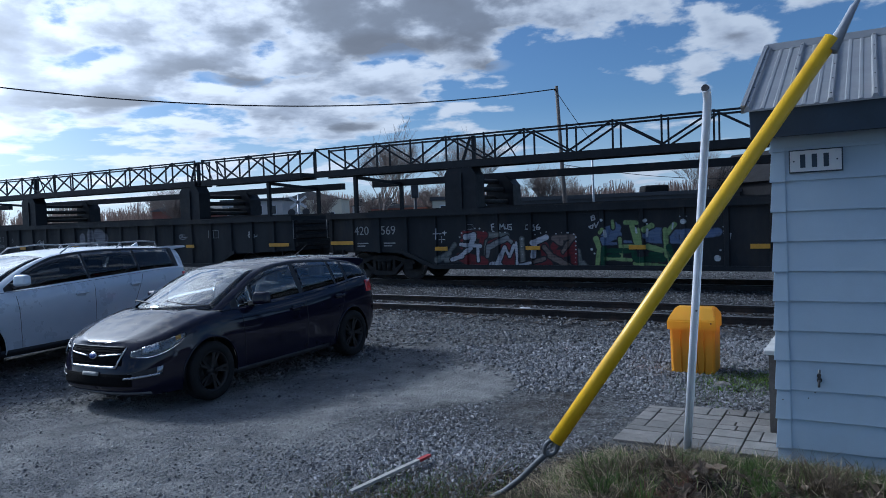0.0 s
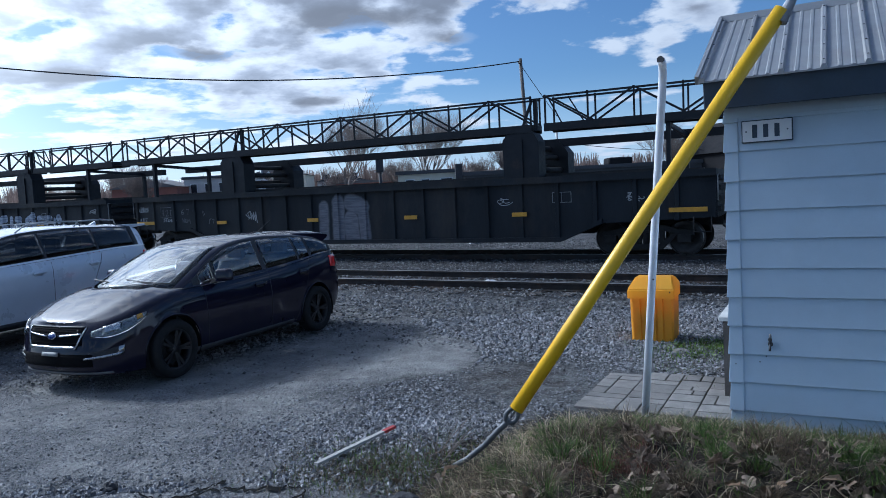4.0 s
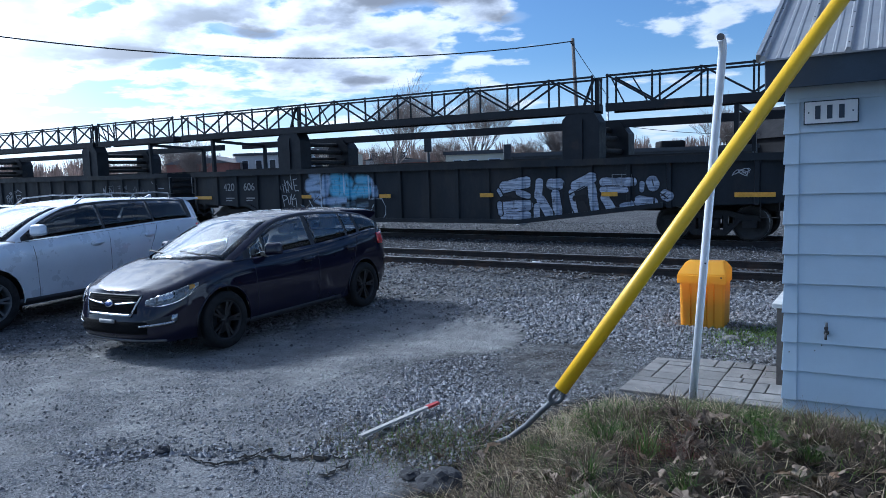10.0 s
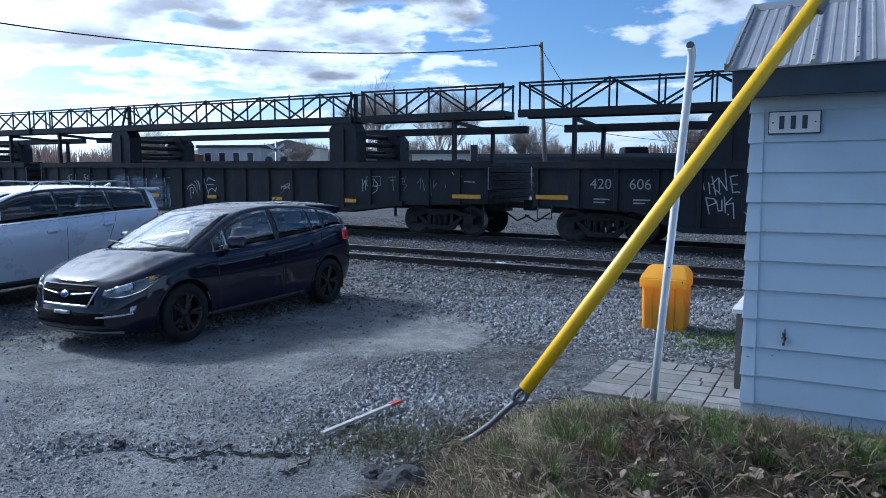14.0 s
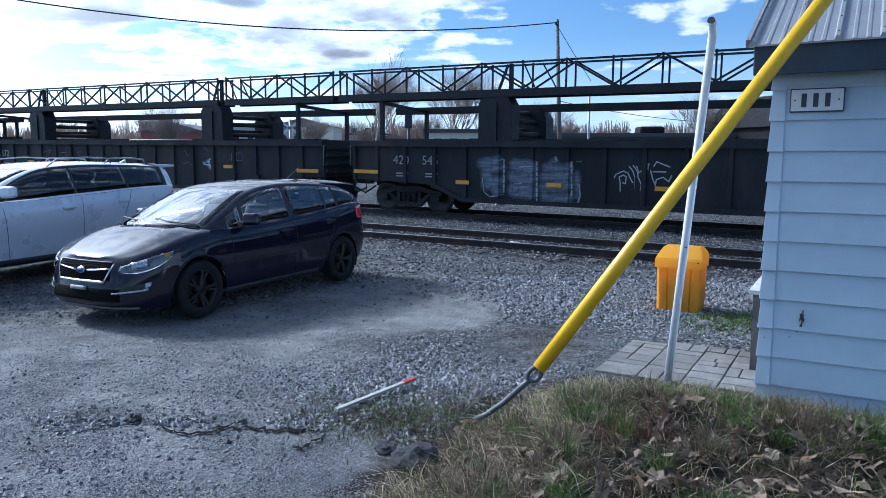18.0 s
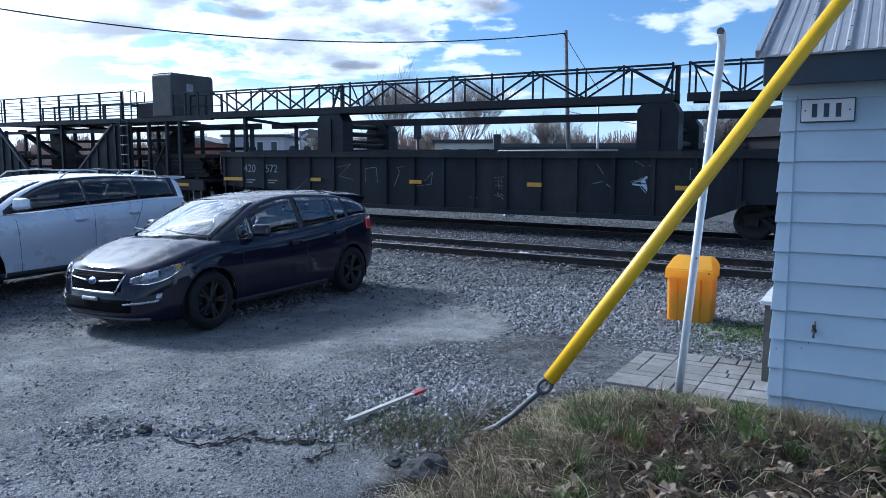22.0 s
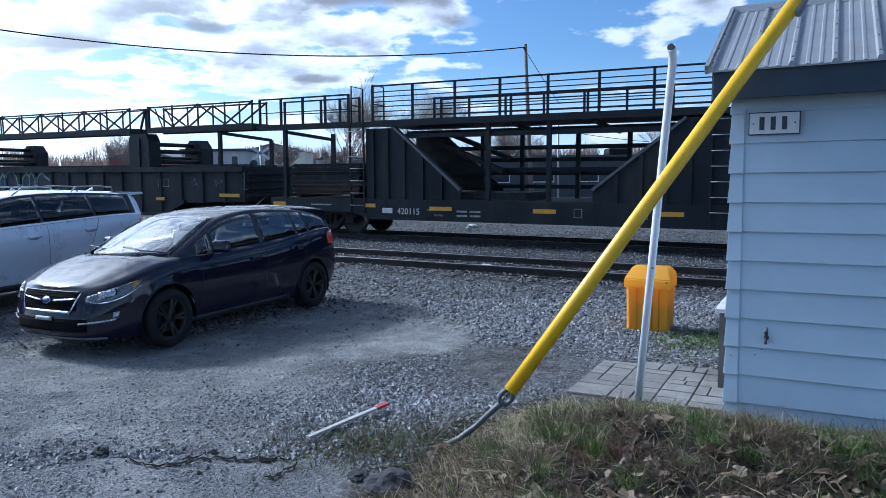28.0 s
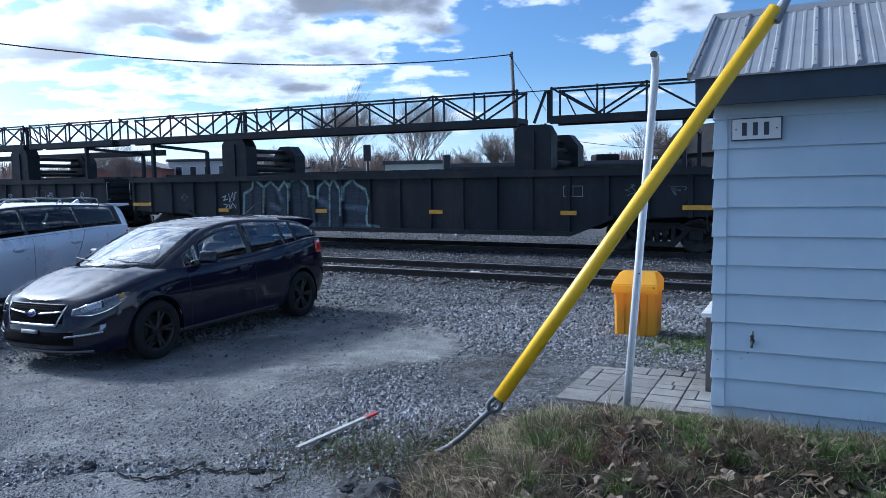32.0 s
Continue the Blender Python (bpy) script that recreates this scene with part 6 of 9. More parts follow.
def make_ground():
    xs = lines([(-900, -60, 120), (-60, -14, 4), (-14, -6, 0.5), (-6, 5, 0.14), (5, 10, 0.5), (10, 80, 5), (80, 900, 120)])
    ys = lines([(-900, -60, 120), (-60, -2, 6), (-2, 3, 0.5), (3, 8, 0.12), (8, 14, 0.25), (14, 34, 0.9), (34, 90, 5), (90, 1800, 190)])
    me = bpy.data.meshes.new("ground")
    vs = [(x, y, ground_height(x, y)) for y in ys for x in xs]
    k = len(xs)
    fs = [(j * k + i, j * k + i + 1, (j + 1) * k + i + 1, (j + 1) * k + i) for j in range(len(ys) - 1) for i in range(k - 1)]
    me.from_pydata(vs, [], fs)
    me.polygons.foreach_set("use_smooth", [True] * len(fs))
    at = me.color_attributes.new("zone", "FLOAT_COLOR", "POINT")
    buf = np.zeros((len(vs), 4), np.float32)
    for i, (x, y, z) in enumerate(vs):
        buf[i] = (*(zones(x, y) if -14 < x < 10 and -2 < y < 40 else (0.0, 0.15, 0)), 0.0 if 12.4 < x * N.x + y * N.y < 21.6 else 0.55 if 21.6 < x * N.x + y * N.y < 40 else 1.0)
    at.data.foreach_set("color", buf.ravel())
    me.materials.append(ground_mat())
    return tagged(new("ground", me), "packed grey gravel yard with dusty wheel ways and broken asphalt", "ground", "", "structure")


make_ground()


# ---- tracks ----
def track(n_mid, name, top):
    t = empty(name, TRACK @ pose(0, n_mid, top), "railway track of rusty rails on ties in grey ballast", "railway track", "", "structure")
    for y in (-0.755, 0.755):
        bm = bmesh.new()
        a, b2 = -260, 60
        prof = [(-0.07, -0.17), (0.07, -0.17), (0.07, -0.155), (0.012, -0.135), (0.012, -0.045), (0.036, -0.035), (0.036, -0.004), (0.03, 0.0), (-0.03, 0.0), (-0.036, -0.004), (-0.036, -0.035), (-0.012, -0.045), (-0.012, -0.135), (-0.07, -0.155)]
        va = [bm.verts.new((a, y + p, z)) for p, z in prof]
        vb = [bm.verts.new((b2, y + p, z)) for p, z in prof]
        k = len(prof)
        for i in range(k):
            f = bm.faces.new((va[i], va[(i + 1) % k], vb[(i + 1) % k], vb[i]))
            f.material_index = 1 if i in (6, 7, 8) else 0
        bmesh.ops.recalc_face_normals(bm, faces=bm.faces[:])
        part("rail", bm, [M["rail"], M["rail_head"]], t)
    bm = bmesh.new()
    box(bm, -0.115, 0.115, -1.28, 1.28, -0.32, -0.168)
    bevel(bm, 0.012, 1)
    me = bpy.data.meshes.new("tie")
    bm.to_mesh(me)
    bm.free()
    me.materials.append(M["tie"])
    rnd = random.Random(int(n_mid * 10))
    for i in range(80):
        share("tie", me, t, pose(-34 + i * 0.56 + rnd.uniform(-0.03, 0.03), rnd.uniform(-0.06, 0.06), rnd.uniform(-0.012, 0.012), 0, 0, rnd.uniform(-1.5, 1.5)))
    return t


track(13.9, "railway_track_1", 0.07)
track(MID, "railway_track_2", RAIL)

# ---- shed ----
SHED_N, SHED_S = 5.92, -0.64
shed = empty("shed", LEVEL @ pose(SHED_S, SHED_N, 0), "small pale blue clapboard shed with a grey metal roof", "shed")


def build_shed():
    L_, D_ = 3.6, 2.3
    z0, lap = 0.14, 0.2195
    bm = bmesh.new()
    box(bm, 0.02, L_, 0.03, D_, 0.0, 2.48)
    part("wall", bm, M["siding"], shed)
    rows = [z0 - 0.22 + i * lap for i in range(12)]
    for z in rows:              # each board leans out at its foot
        top = min(z + lap + 0.02, 2.46)
        bm = bmesh.new()
        hexa(bm, [(-0.012, -0.022, z), (L_, -0.022, z), (L_, 0.03, z), (-0.012, 0.03, z), (-0.012, -0.002, top), (L_, -0.002, top), (L_, 0.03, top), (-0.012, 0.03, top)])
        bevel(bm, 0.002, 1)
        part("clapboard", bm, M["siding"], shed)
        bm = bmesh.new()        # metal corner cap of the course
        hexa(bm, [(-0.034, -0.032, z - 0.004), (0.075, -0.032, z - 0.004), (0.075, 0.06, z - 0.004), (-0.034, 0.06, z - 0.004), (-0.020, -0.010, top - 0.01), (0.070, -0.010, top - 0.01), (0.070, 0.06, top - 0.01), (-0.020, 0.06, top - 0.01)])
        bevel(bm, 0.004, 2)
        part("corner_cap", bm, M["siding"], shed)
        bm = bmesh.new()        # the boards of the end wall
        hexa(bm, [(-0.02, 0.05, z), (0.02, 0.05, z), (0.02, D_, z), (-0.02, D_, z), (-0.004, 0.05, top), (0.02, 0.05, top), (0.02, D_, top), (-0.004, D_, top)])
        part("end_clapboard", bm, M["siding"], shed)
    # frieze, fascia and roof
    bm = bmesh.new()
    box(bm, -0.02, L_, -0.035, 0.02, 2.36, 2.5)
    part("frieze", bm, M["siding"], shed)
    bm = bmesh.new()
    hexa(bm, [(-0.13, -0.25, 2.42), (L_ + 0.1, -0.25, 2.42), (L_ + 0.1, 0.02, 2.46), (-0.13, 0.02, 2.46), (-0.13, -0.27, 2.62), (L_ + 0.1, -0.27, 2.62), (L_ + 0.1, 0.02, 2.62), (-0.13, 0.02, 2.62)])
    bevel(bm, 0.006, 1)
    part("fascia", bm, M["fascia"], shed)
    bm = bmesh.new()
    slab(bm, [(-0.10, 2.5), (0.0, 2.5), (0.0, 2.62), (-0.10, 2.62)], 0.02, D_ + 0.2)
    part("rake_board", bm, M["fascia"], shed)
    yr, zr, ye, ze = 1.15, 3.31, -0.30, 2.625
    rise = (zr - ze) / (yr - ye)
    bm = bmesh.new()
    # ribbed sheet: a raised seam every 0.23 m, small ribs between
    xs, hs = [], []
    x = -0.16
    while x < L_ + 0.12:
        for dx, h in ((0, 0), (0.012, 0.028), (0.034, 0.028), (0.046, 0), (0.105, 0), (0.112, 0.006), (0.13, 0.006), (0.137, 0), (0.185, 0), (0.192, 0.006), (0.21, 0.006), (0.217, 0)):
            xs.append(x + dx)
            hs.append(h)
        x += 0.262
    for (ya, za, yb, zb) in ((ye, ze, yr, zr), (D_ + 0.55, zr - rise * (D_ + 0.55 - yr), yr, zr)):
        a = [bm.verts.new((xx, ya, za + hh)) for xx, hh in zip(xs, hs)]
        b = [bm.verts.new((xx, yb, zb + hh)) for xx, hh in zip(xs, hs)]
        a2 = [bm.verts.new((xx, ya, za - 0.012)) for xx in xs]
        b2 = [bm.verts.new((xx, yb, zb - 0.012)) for xx in xs]
        for i in range(len(xs) - 1):
            bm.faces.new((a[i], a[i + 1], b[i + 1], b[i]))
            bm.faces.new((a2[i], b2[i], b2[i + 1], a2[i + 1]))
            bm.faces.new((a[i], a2[i], a2[i + 1], a[i + 1]))
        bm.faces.new((a[0], b[0], b2[0], a2[0]))
        bm.faces.new((a[-1], a2[-1], b2[-1], b[-1]))
    bmesh.ops.recalc_face_normals(bm, faces=bm.faces[:])
    roof = part("roof", bm, M["roof"], shed)
    bm = bmesh.new()
    hexa(bm, [(-0.17, yr - 0.05, zr - 0.02), (L_ + 0.12, yr - 0.05, zr - 0.02), (L_ + 0.12, yr + 0.05, zr - 0.02), (-0.17, yr + 0.05, zr - 0.02), (-0.17, yr - 0.015, zr + 0.045), (L_ + 0.12, yr - 0.015, zr + 0.045), (L_ + 0.12, yr + 0.015, zr + 0.045), (-0.17, yr + 0.015, zr + 0.045)])
    part("ridge_cap", bm, M["roof"], roof)
    bm = bmesh.new()
    bar(bm, (-0.165, ye, ze + 0.01), (-0.165, yr, zr + 0.01), 0.03, 0.06)
    part("rake_trim", bm, M["roof"], roof)
    sc = bmesh.new()
    tube(sc, [(0, 0, 0), (0, 0, 0.006)], 0.006, 6)
    me = bpy.data.meshes.new("screw")
    sc.to_mesh(me)
    sc.free()
    me.materials.append(M["dark_cap"])
    for i in range(13):
        for f in (0.06, 0.27, 0.5, 0.73, 0.94):
            share("screw", me, roof, pose(-0.16 + 0.023 + i * 0.262, ye + (yr - ye) * f, ze + (zr - ze) * f + 0.028))
    # gable end under the roof
    bm = bmesh.new()
    v = [(0.0, 0.0, 2.46), (0.0, D_, 2.46), (0.0, yr, zr - 0.05)]
    w = [(0.06, p[1], p[2]) for p in v]
    a, b = [bm.verts.new(p) for p in v], [bm.verts.new(p) for p in w]
    bm.faces.new(a), bm.faces.new(b[::-1])
    for i in range(3):
        bm.faces.new((a[i], b[i], b[(i + 1) % 3], a[(i + 1) % 3]))
    bmesh.ops.recalc_face_normals(bm, faces=bm.faces[:])
    part("gable", bm, M["siding"], shed)
    # name plate with bars in place of its figures
    bm = bmesh.new()
    box(bm, 0.10, 0.445, -0.045, -0.012, 2.17, 2.335)
    bevel(bm, 0.004, 1)
    plate = part("number_plate", bm, M["fascia"], shed, "small white plate with a dark rim and dark figures")
    bm = bmesh.new()
    box(bm, 0.108, 0.437, -0.049, -0.044, 2.178, 2.327)
    part("plate_face", bm, M["plate_white"], plate)
    for x in (0.16, 0.235, 0.31):
        bm = bmesh.new()
        box(bm, x + 0.014, x + 0.048, -0.052, -0.048, 2.205, 2.30)
        part("figure_bar", bm, M["fascia"], plate)
    for x in (0.133, 0.41):
        bm = bmesh.new()
        tube(bm, [(x, -0.047, 2.253), (x, -0.053, 2.253)], 0.006, 8)
        part("plate_screw", bm, M["fascia"], plate)
    # tap
    bm = bmesh.new()
    tube(bm, [(0.265, -0.012, 0.665), (0.265, -0.06, 0.665), (0.265, -0.085, 0.65), (0.265, -0.09, 0.625)], 0.009, 8)
    tube(bm, [(0.265, -0.02, 0.665), (0.265, -0.03, 0.665)], 0.018, 10)
    tap = part("tap", bm, M["dark_cap"], shed)
    bm = bmesh.new()
    tube(bm, [(0.265, -0.05, 0.672), (0.267, -0.052, 0.745)], [0.012, 0.008], 8)
    part("tap_lever", bm, M["old_steel"], tap)
    bm = bmesh.new()
    tube(bm, [(0.265, -0.045, 0.705), (0.265, -0.065, 0.705)], 0.014, 10)
    part("tap_wheel", bm, M["dark_cap"], tap)
    for x, z in ((0.02, 0.50), (0.19, 0.525), (0.235, 0.57)):
        bm = bmesh.new()
        tube(bm, [(x, -0.02, z), (x, -0.026, z)], 0.005, 8)
        part("knot_hole", bm, M["dark_cap"], shed)


M["plate_white"] = mat("white_enamel", (0.74, 0.75, 0.76), 0.35, 0.0, 0.05, 5.0, 0.02, 60)
build_shed()

# bench beside the shed's end wall
bench = empty("bench", LEVEL @ pose(SHED_S - 0.12, SHED_N + 1.1, -0.16), "grey weathered board bench against the shed's end wall", "bench")
bm = bmesh.new()
box(bm, -0.07, 0.10, -0.45, 0.9, 0.86, 0.90)
bevel(bm, 0.006, 1)
part("board", bm, M["bench"], bench)
for y in (-0.38, 0.80):
    bm = bmesh.new()
    box(bm, -0.04, 0.03, y, y + 0.08, 0.1, 0.86)
    part("leg", bm, M["tie"], bench)
bm = bmesh.new()
box(bm, 0.07, 0.10, -0.35, 0.85, 0.10, 0.84)
part("back_panel", bm, M["tie"], bench)

# ---- guy wire with its yellow guard ----
guy = empty("guy_wire", pose(0.23, 4.95, 0.12), "steel guy wire in a yellow plastic guard, anchored in the grass", "guy wire")
o = Vector((0.23, 4.95, 0.12))
ring, topp = Vector((0.55, 4.74, 0.425)), Vector((2.352, 4.60, 2.955))
d = (topp - ring).normalized()
bm = bmesh.new()
tube(bm, [Vector((0.14, 4.98, 0.01)) - o, Vector((0.24, 4.93, 0.075)) - o, Vector((0.36, 4.86, 0.19)) - o, Vector((0.46, 4.79, 0.315)) - o, ring - d * 0.04 - o], 0.02, 10)
rod = part("anchor_rod", bm, M["old_steel"], guy)
bm = bmesh.new()
loop = [ring - o + (d * math.cos(a) * 0.055 + d.cross(Vector((0, 1, 0))).normalized() * math.sin(a) * 0.04) for a in (2 * math.pi * k / 12 for k in range(13))]
tube(bm, loop, 0.015, 8)
part("eye", bm, M["old_steel"], guy)
bm = bmesh.new()
tube(bm, [ring + d * 0.0 - o, topp + d * 3.0 - o], 0.009, 6)
part("strand", bm, M["galv"], guy)
bm = bmesh.new()
tube(bm, [ring + d * 0.05 - o, ring + d * 0.9 - o, topp - o], 0.048, 16)
part("guard", bm, M["yellow"], guy)
bm = bmesh.new()
tube(bm, [topp - d * 0.10 + Vector((0.045, -0.02, 0)) - o, topp + d * 0.22 - o, topp + d * 0.30 - o], [0.036, 0.022, 0.008], 10)
part("grip", bm, mat("grey_grip_plastic", (0.34, 0.36, 0.40), 0.7, 0.0, 0.15, 9.0, 0.05, 60), guy)

# ---- white pipe ----
pipe = empty("vent_pipe", pose(1.77, 5.86, 0), "leaning white painted steel pipe with a dark open end", "pipe")
bm = bmesh.new()
tip = Vector((0.185, -0.2, 2.86))
tube(bm, [(0, 0, -0.05), tip * 0.5, tip * 0.93, tip * 0.965 + Vector((-0.004, -0.01, 0)), tip * 0.985 + Vector((-0.022, -0.04, 0)), tip + Vector((-0.05, -0.08, -0.015))], 0.032, 14)
part("pipe", bm, M["white_pipe"], pipe)
bm = bmesh.new()
tube(bm, [tip + Vector((-0.048, -0.078, -0.015)), tip + Vector((-0.056, -0.089, -0.014))], 0.028, 14)
part("open_end", bm, M["dark_cap"], pipe)
bm = bmesh.new()
tube(bm, [tip * 0.40 + Vector((0, -0.03, 0)), tip * 0.402 + Vector((0, -0.034, 0))], 0.008, 8)
part("bolt", bm, M["dark_cap"], pipe)

# ---- far pole and wires ----
pole = empty("utility_pole", pose(7.15, 48.8, 0), "weathered wooden utility pole behind the railway", "utility pole")
bm = bmesh.new()
tube(bm, [(0.25, 0, -0.2), (0, 0, 5), (-0.2, 0, 10.45)], [0.17, 0.14, 0.11], 10)
part("shaft", bm, M["pole"], pole)
bm = bmesh.new()
tube(bm, [(-0.2, -0.1, 10.1), (-0.35, -0.2, 10.15)], 0.06, 8)
part("insulator", bm, M["dark_cap"], pole)


# ---- cars ----
def curve_at(pts, x):
    """A smooth line through (x, value) points."""
    if x <= pts[0][0]:
        return pts[0][1]
    for i in range(len(pts) - 1):
        if x <= pts[i + 1][0]:
            (x1, y1), (x2, y2) = pts[i], pts[i + 1]
            x0, y0 = pts[i - 1] if i else (2 * x1 - x2, 2 * y1 - y2)
            x3, y3 = pts[i + 2] if i + 2 < len(pts) else (2 * x2 - x1, 2 * y2 - y1)
            t = (x - x1) / (x2 - x1)
            m1 = (y2 - y0) / (x2 - x0) * (x2 - x1)
            m2 = (y3 - y1) / (x3 - x1) * (x2 - x1)
            return (2 * t ** 3 - 3 * t * t + 1) * y1 + (t ** 3 - 2 * t * t + t) * m1 + (-2 * t ** 3 + 3 * t * t) * y2 + (t ** 3 - t * t) * m2
    return pts[-1][1]


def lathe(bm, prof, seg, axis_y=True, mi=0):
    rings = [[bm.verts.new((r * math.cos(a), y, r * math.sin(a))) for a in (2 * math.pi * k / seg for k in range(seg))] for y, r in prof]
    for a, b in zip(rings, rings[1:]):
        for k in range(seg):
            f = bm.faces.new((a[k], b[k], b[(k + 1) % seg], a[(k + 1) % seg]))
            f.smooth, f.material_index = True, mi


def wheel_meshes(r, width, spokes, metal):
    bm = bmesh.new()
    h = width / 2
    lathe(bm, [(-h * 0.72, r * 0.66), (-h, r * 0.72), (-h * 1.02, r * 0.86), (-h * 0.86, r * 0.97), (-h * 0.6, r), (h * 0.6, r), (h * 0.86, r * 0.97), (h, r * 0.8), (h * 0.7, r * 0.66)], 40)
    tyre = bpy.data.meshes.new("tyre")
    bmesh.ops.recalc_face_normals(bm, faces=bm.faces[:])
    bm.to_mesh(tyre)
    bm.free()
    tyre.materials.append(M["tyre"])
    bm = bmesh.new()
    lathe(bm, [(-h * 0.80, r * 0.70), (-h * 0.86, r * 0.685), (-h * 0.72, r * 0.63), (h * 0.2, r * 0.60), (h * 0.6, r * 0.66)], 40)
    lathe(bm, [(-h * 0.62, 0.001), (-h * 0.62, r * 0.09), (-h * 0.5, r * 0.16), (h * 0.1, r * 0.2)], 20)
    for i in range(spokes):
        for sp in (-0.14, 0.14):
            a = 2 * math.pi * i / spokes
            d1, d2 = Vector((math.cos(a), 0, math.sin(a))), Vector((math.cos(a + sp), 0, math.sin(a + sp)))
            bar(bm, d1 * r * 0.12 + Vector((0, -h * 0.5, 0)), d2 * r * 0.64 + Vector((0, -h * 0.66, 0)), 0.03, 0.03)
    rim = bpy.data.meshes.new("rim")
    bmesh.ops.recalc_face_normals(bm, faces=bm.faces[:])
    bm.to_mesh(rim)
    bm.free()
    rim.materials.append(metal)
    bm = bmesh.new()
    tube(bm, [(0, h * 0.1, 0), (0, h * 0.25, 0)], r * 0.5, 24)
    disc = bpy.data.meshes.new("brake_disc")
    bm.to_mesh(disc)
    bm.free()
    disc.materials.append(M["truck_iron"])
    return tyre, rim, disc


def build_car(name, place, label, P):
    """A parked car from its plan outline, shoulder line, roof line and window bounds. x runs from the nose to the tail."""
    car = empty(name, place, label, "car", "parked cars")
    paint = P["paint"]
    plan, length = P["plan"], P["length"]
    # dense half outline by arc
    raw = []
    for i in range(len(plan) - 1):
        for t in range(12):
            raw.append(t / 12 + i)
    raw.append(len(plan) - 1)
    px = [(i, p[0]) for i, p in enumerate(plan)]
    py = [(i, p[1]) for i, p in enumerate(plan)]
    line = [Vector((curve_at(px, u), curve_at(py, u))) for u in raw]
    arc = [0.0]
    for a, b in zip(line, line[1:]):
        arc.append(arc[-1] + (b - a).length)

    def out_at(s):
        s = min(max(s, 0), arc[-1] - 1e-6)
        j = next(i for i in range(len(arc) - 1) if arc[i + 1] > s)
        t = (s - arc[j]) / max(arc[j + 1] - arc[j], 1e-9)
        return line[j].lerp(line[j + 1], t)

    zs = lambda x: curve_at(P["shoulder"], x)
    zb = lambda x: curve_at(P["sill"], x)

    def skin(s, k, side, off=0.0):
        """The body's skin at arc s, height share k (0 sill, 1 shoulder)."""
        o = out_at(s)
        x, y = o
        o2 = out_at(s + 0.02)
        o1 = out_at(s - 0.02)
        nrm = Vector((o1.y - o2.y, o2.x - o1.x)).normalized()
        fx = max(0.0, 1 - x / 0.7)
        rx = max(0.0, 1 - (length - x) / 0.6)
        inset = curve_at(P["flank"], k)
        x2 = x + fx * curve_at(P["nose"], k) - rx * curve_at(P["tail"], k)
        y2 = y * inset if fx < 0.99 else y * (0.5 + inset / 2)
        v = Vector((x2, y2, zb(x) + (zs(x) - zb(x)) * k))
        v.x += nrm.x * off
        v.y += nrm.y * off
        v.y *= side
        return v

    def kz(s, z):
        x = out_at(s).x
        return (z - zb(x)) / (zs(x) - zb(x))

    NS, NK = P.get("ns", 110), 14
    ss = [arc[-1] * i / NS for i in range(NS + 1)]
    ks = [i / NK for i in range(NK + 1)]
    # lower body, both sides in one sheet
    bm = bmesh.new()
    grid = {}
    for side in (-1, 1):
        for i, s in enumerate(ss):
            for j, k in enumerate(ks):
                if side == 1 and i in (0, NS):
                    grid[side, i, j] = grid[-1, i, j]
                    continue
                grid[side, i, j] = bm.verts.new(skin(s, k, side))
    pushed = set()
    for (side, i, j), v in grid.items():
        for wx in P["axles"]:
            d = Vector((v.co.x - wx, v.co.z - P["wheel_r"]))
            if d.length < P["arch_r"] and abs(v.co.y) > 0.4:
                if v.co.z < P["wheel_r"]:
                    v.co.x = wx + math.copysign(math.sqrt(max(0, P["arch_r"] ** 2 - (v.co.z - P["wheel_r"]) ** 2)), d.x)
                else:
                    d = d.normalized() * P["arch_r"]
                    v.co.x, v.co.z = wx + d.x, P["wheel_r"] + d.y
                pushed.add(v)
    for side in (-1, 1):
        for i in range(NS):
            for j in range(NK):
                q = [grid[side, i, j], grid[side, i + 1, j], grid[side, i + 1, j + 1], grid[side, i, j + 1]]
                if all(v in pushed for v in q):
                    continue
                f = bm.faces.new(q if side < 0 else q[::-1])
                f.smooth = True
    # hood: from top edge to top edge, forward of the cowl
    cowl, bow = P["cowl"], P["bow"]
    NY = 16
    rows = []
    ih = [i for i in range(1, NS) if skin(ss[i], 1, 1).x <= cowl + 0.02]
    for i in ih:
        e = skin(ss[i], 1, 1)
        f = (e.x / cowl) ** 1.5
        row = []
        for n_ in range(NY + 1):
            y = -1 + 2 * n_ / NY
            c = (1 - y * y)
            ridge = 0.018 * math.exp(-((abs(y) - 0.62) / 0.08) ** 2) * min(1, e.x * 2)
            if n_ in (0, NY):
                row.append(grid[(-1 if n_ == 0 else 1), i, NK])
            else:
                row.append(bm.verts.new((e.x - bow * c * f, e.y * y, e.z + P["crown"] * (1 - abs(y) ** 3.0) * min(1, (e.y / 0.7)) + ridge)))
        rows.append(row)
    for a, b in zip(rows, rows[1:]):
        for n_ in range(NY):
            f = bm.faces.new((a[n_], a[n_ + 1], b[n_ + 1], b[n_]))
            f.smooth = True
    bmesh.ops.recalc_face_normals(bm, faces=bm.faces[:])
    body = part("body", bm, paint, car)
    # greenhouse by stations along x
    xe = P["roof"][-1][0]
    cuts = sorted({round(v, 3) for w in P["windows"] for v in w[:2]} | {round(cowl + (xe - cowl) * i / 46, 3) for i in range(47)} | {round(P["shield_top"], 3), round(P["hatch_top"], 3)})
    top = lambda x: max(curve_at(P["roof"], x), zs(x) + 0.012)
    zmax = max(p[1] for p in P["roof"])

    def belt_y(x):
        s = next((s for s in ss if out_at(s).x >= x), ss[-1])
        return out_at(s).y * curve_at(P["flank"], 1.0)

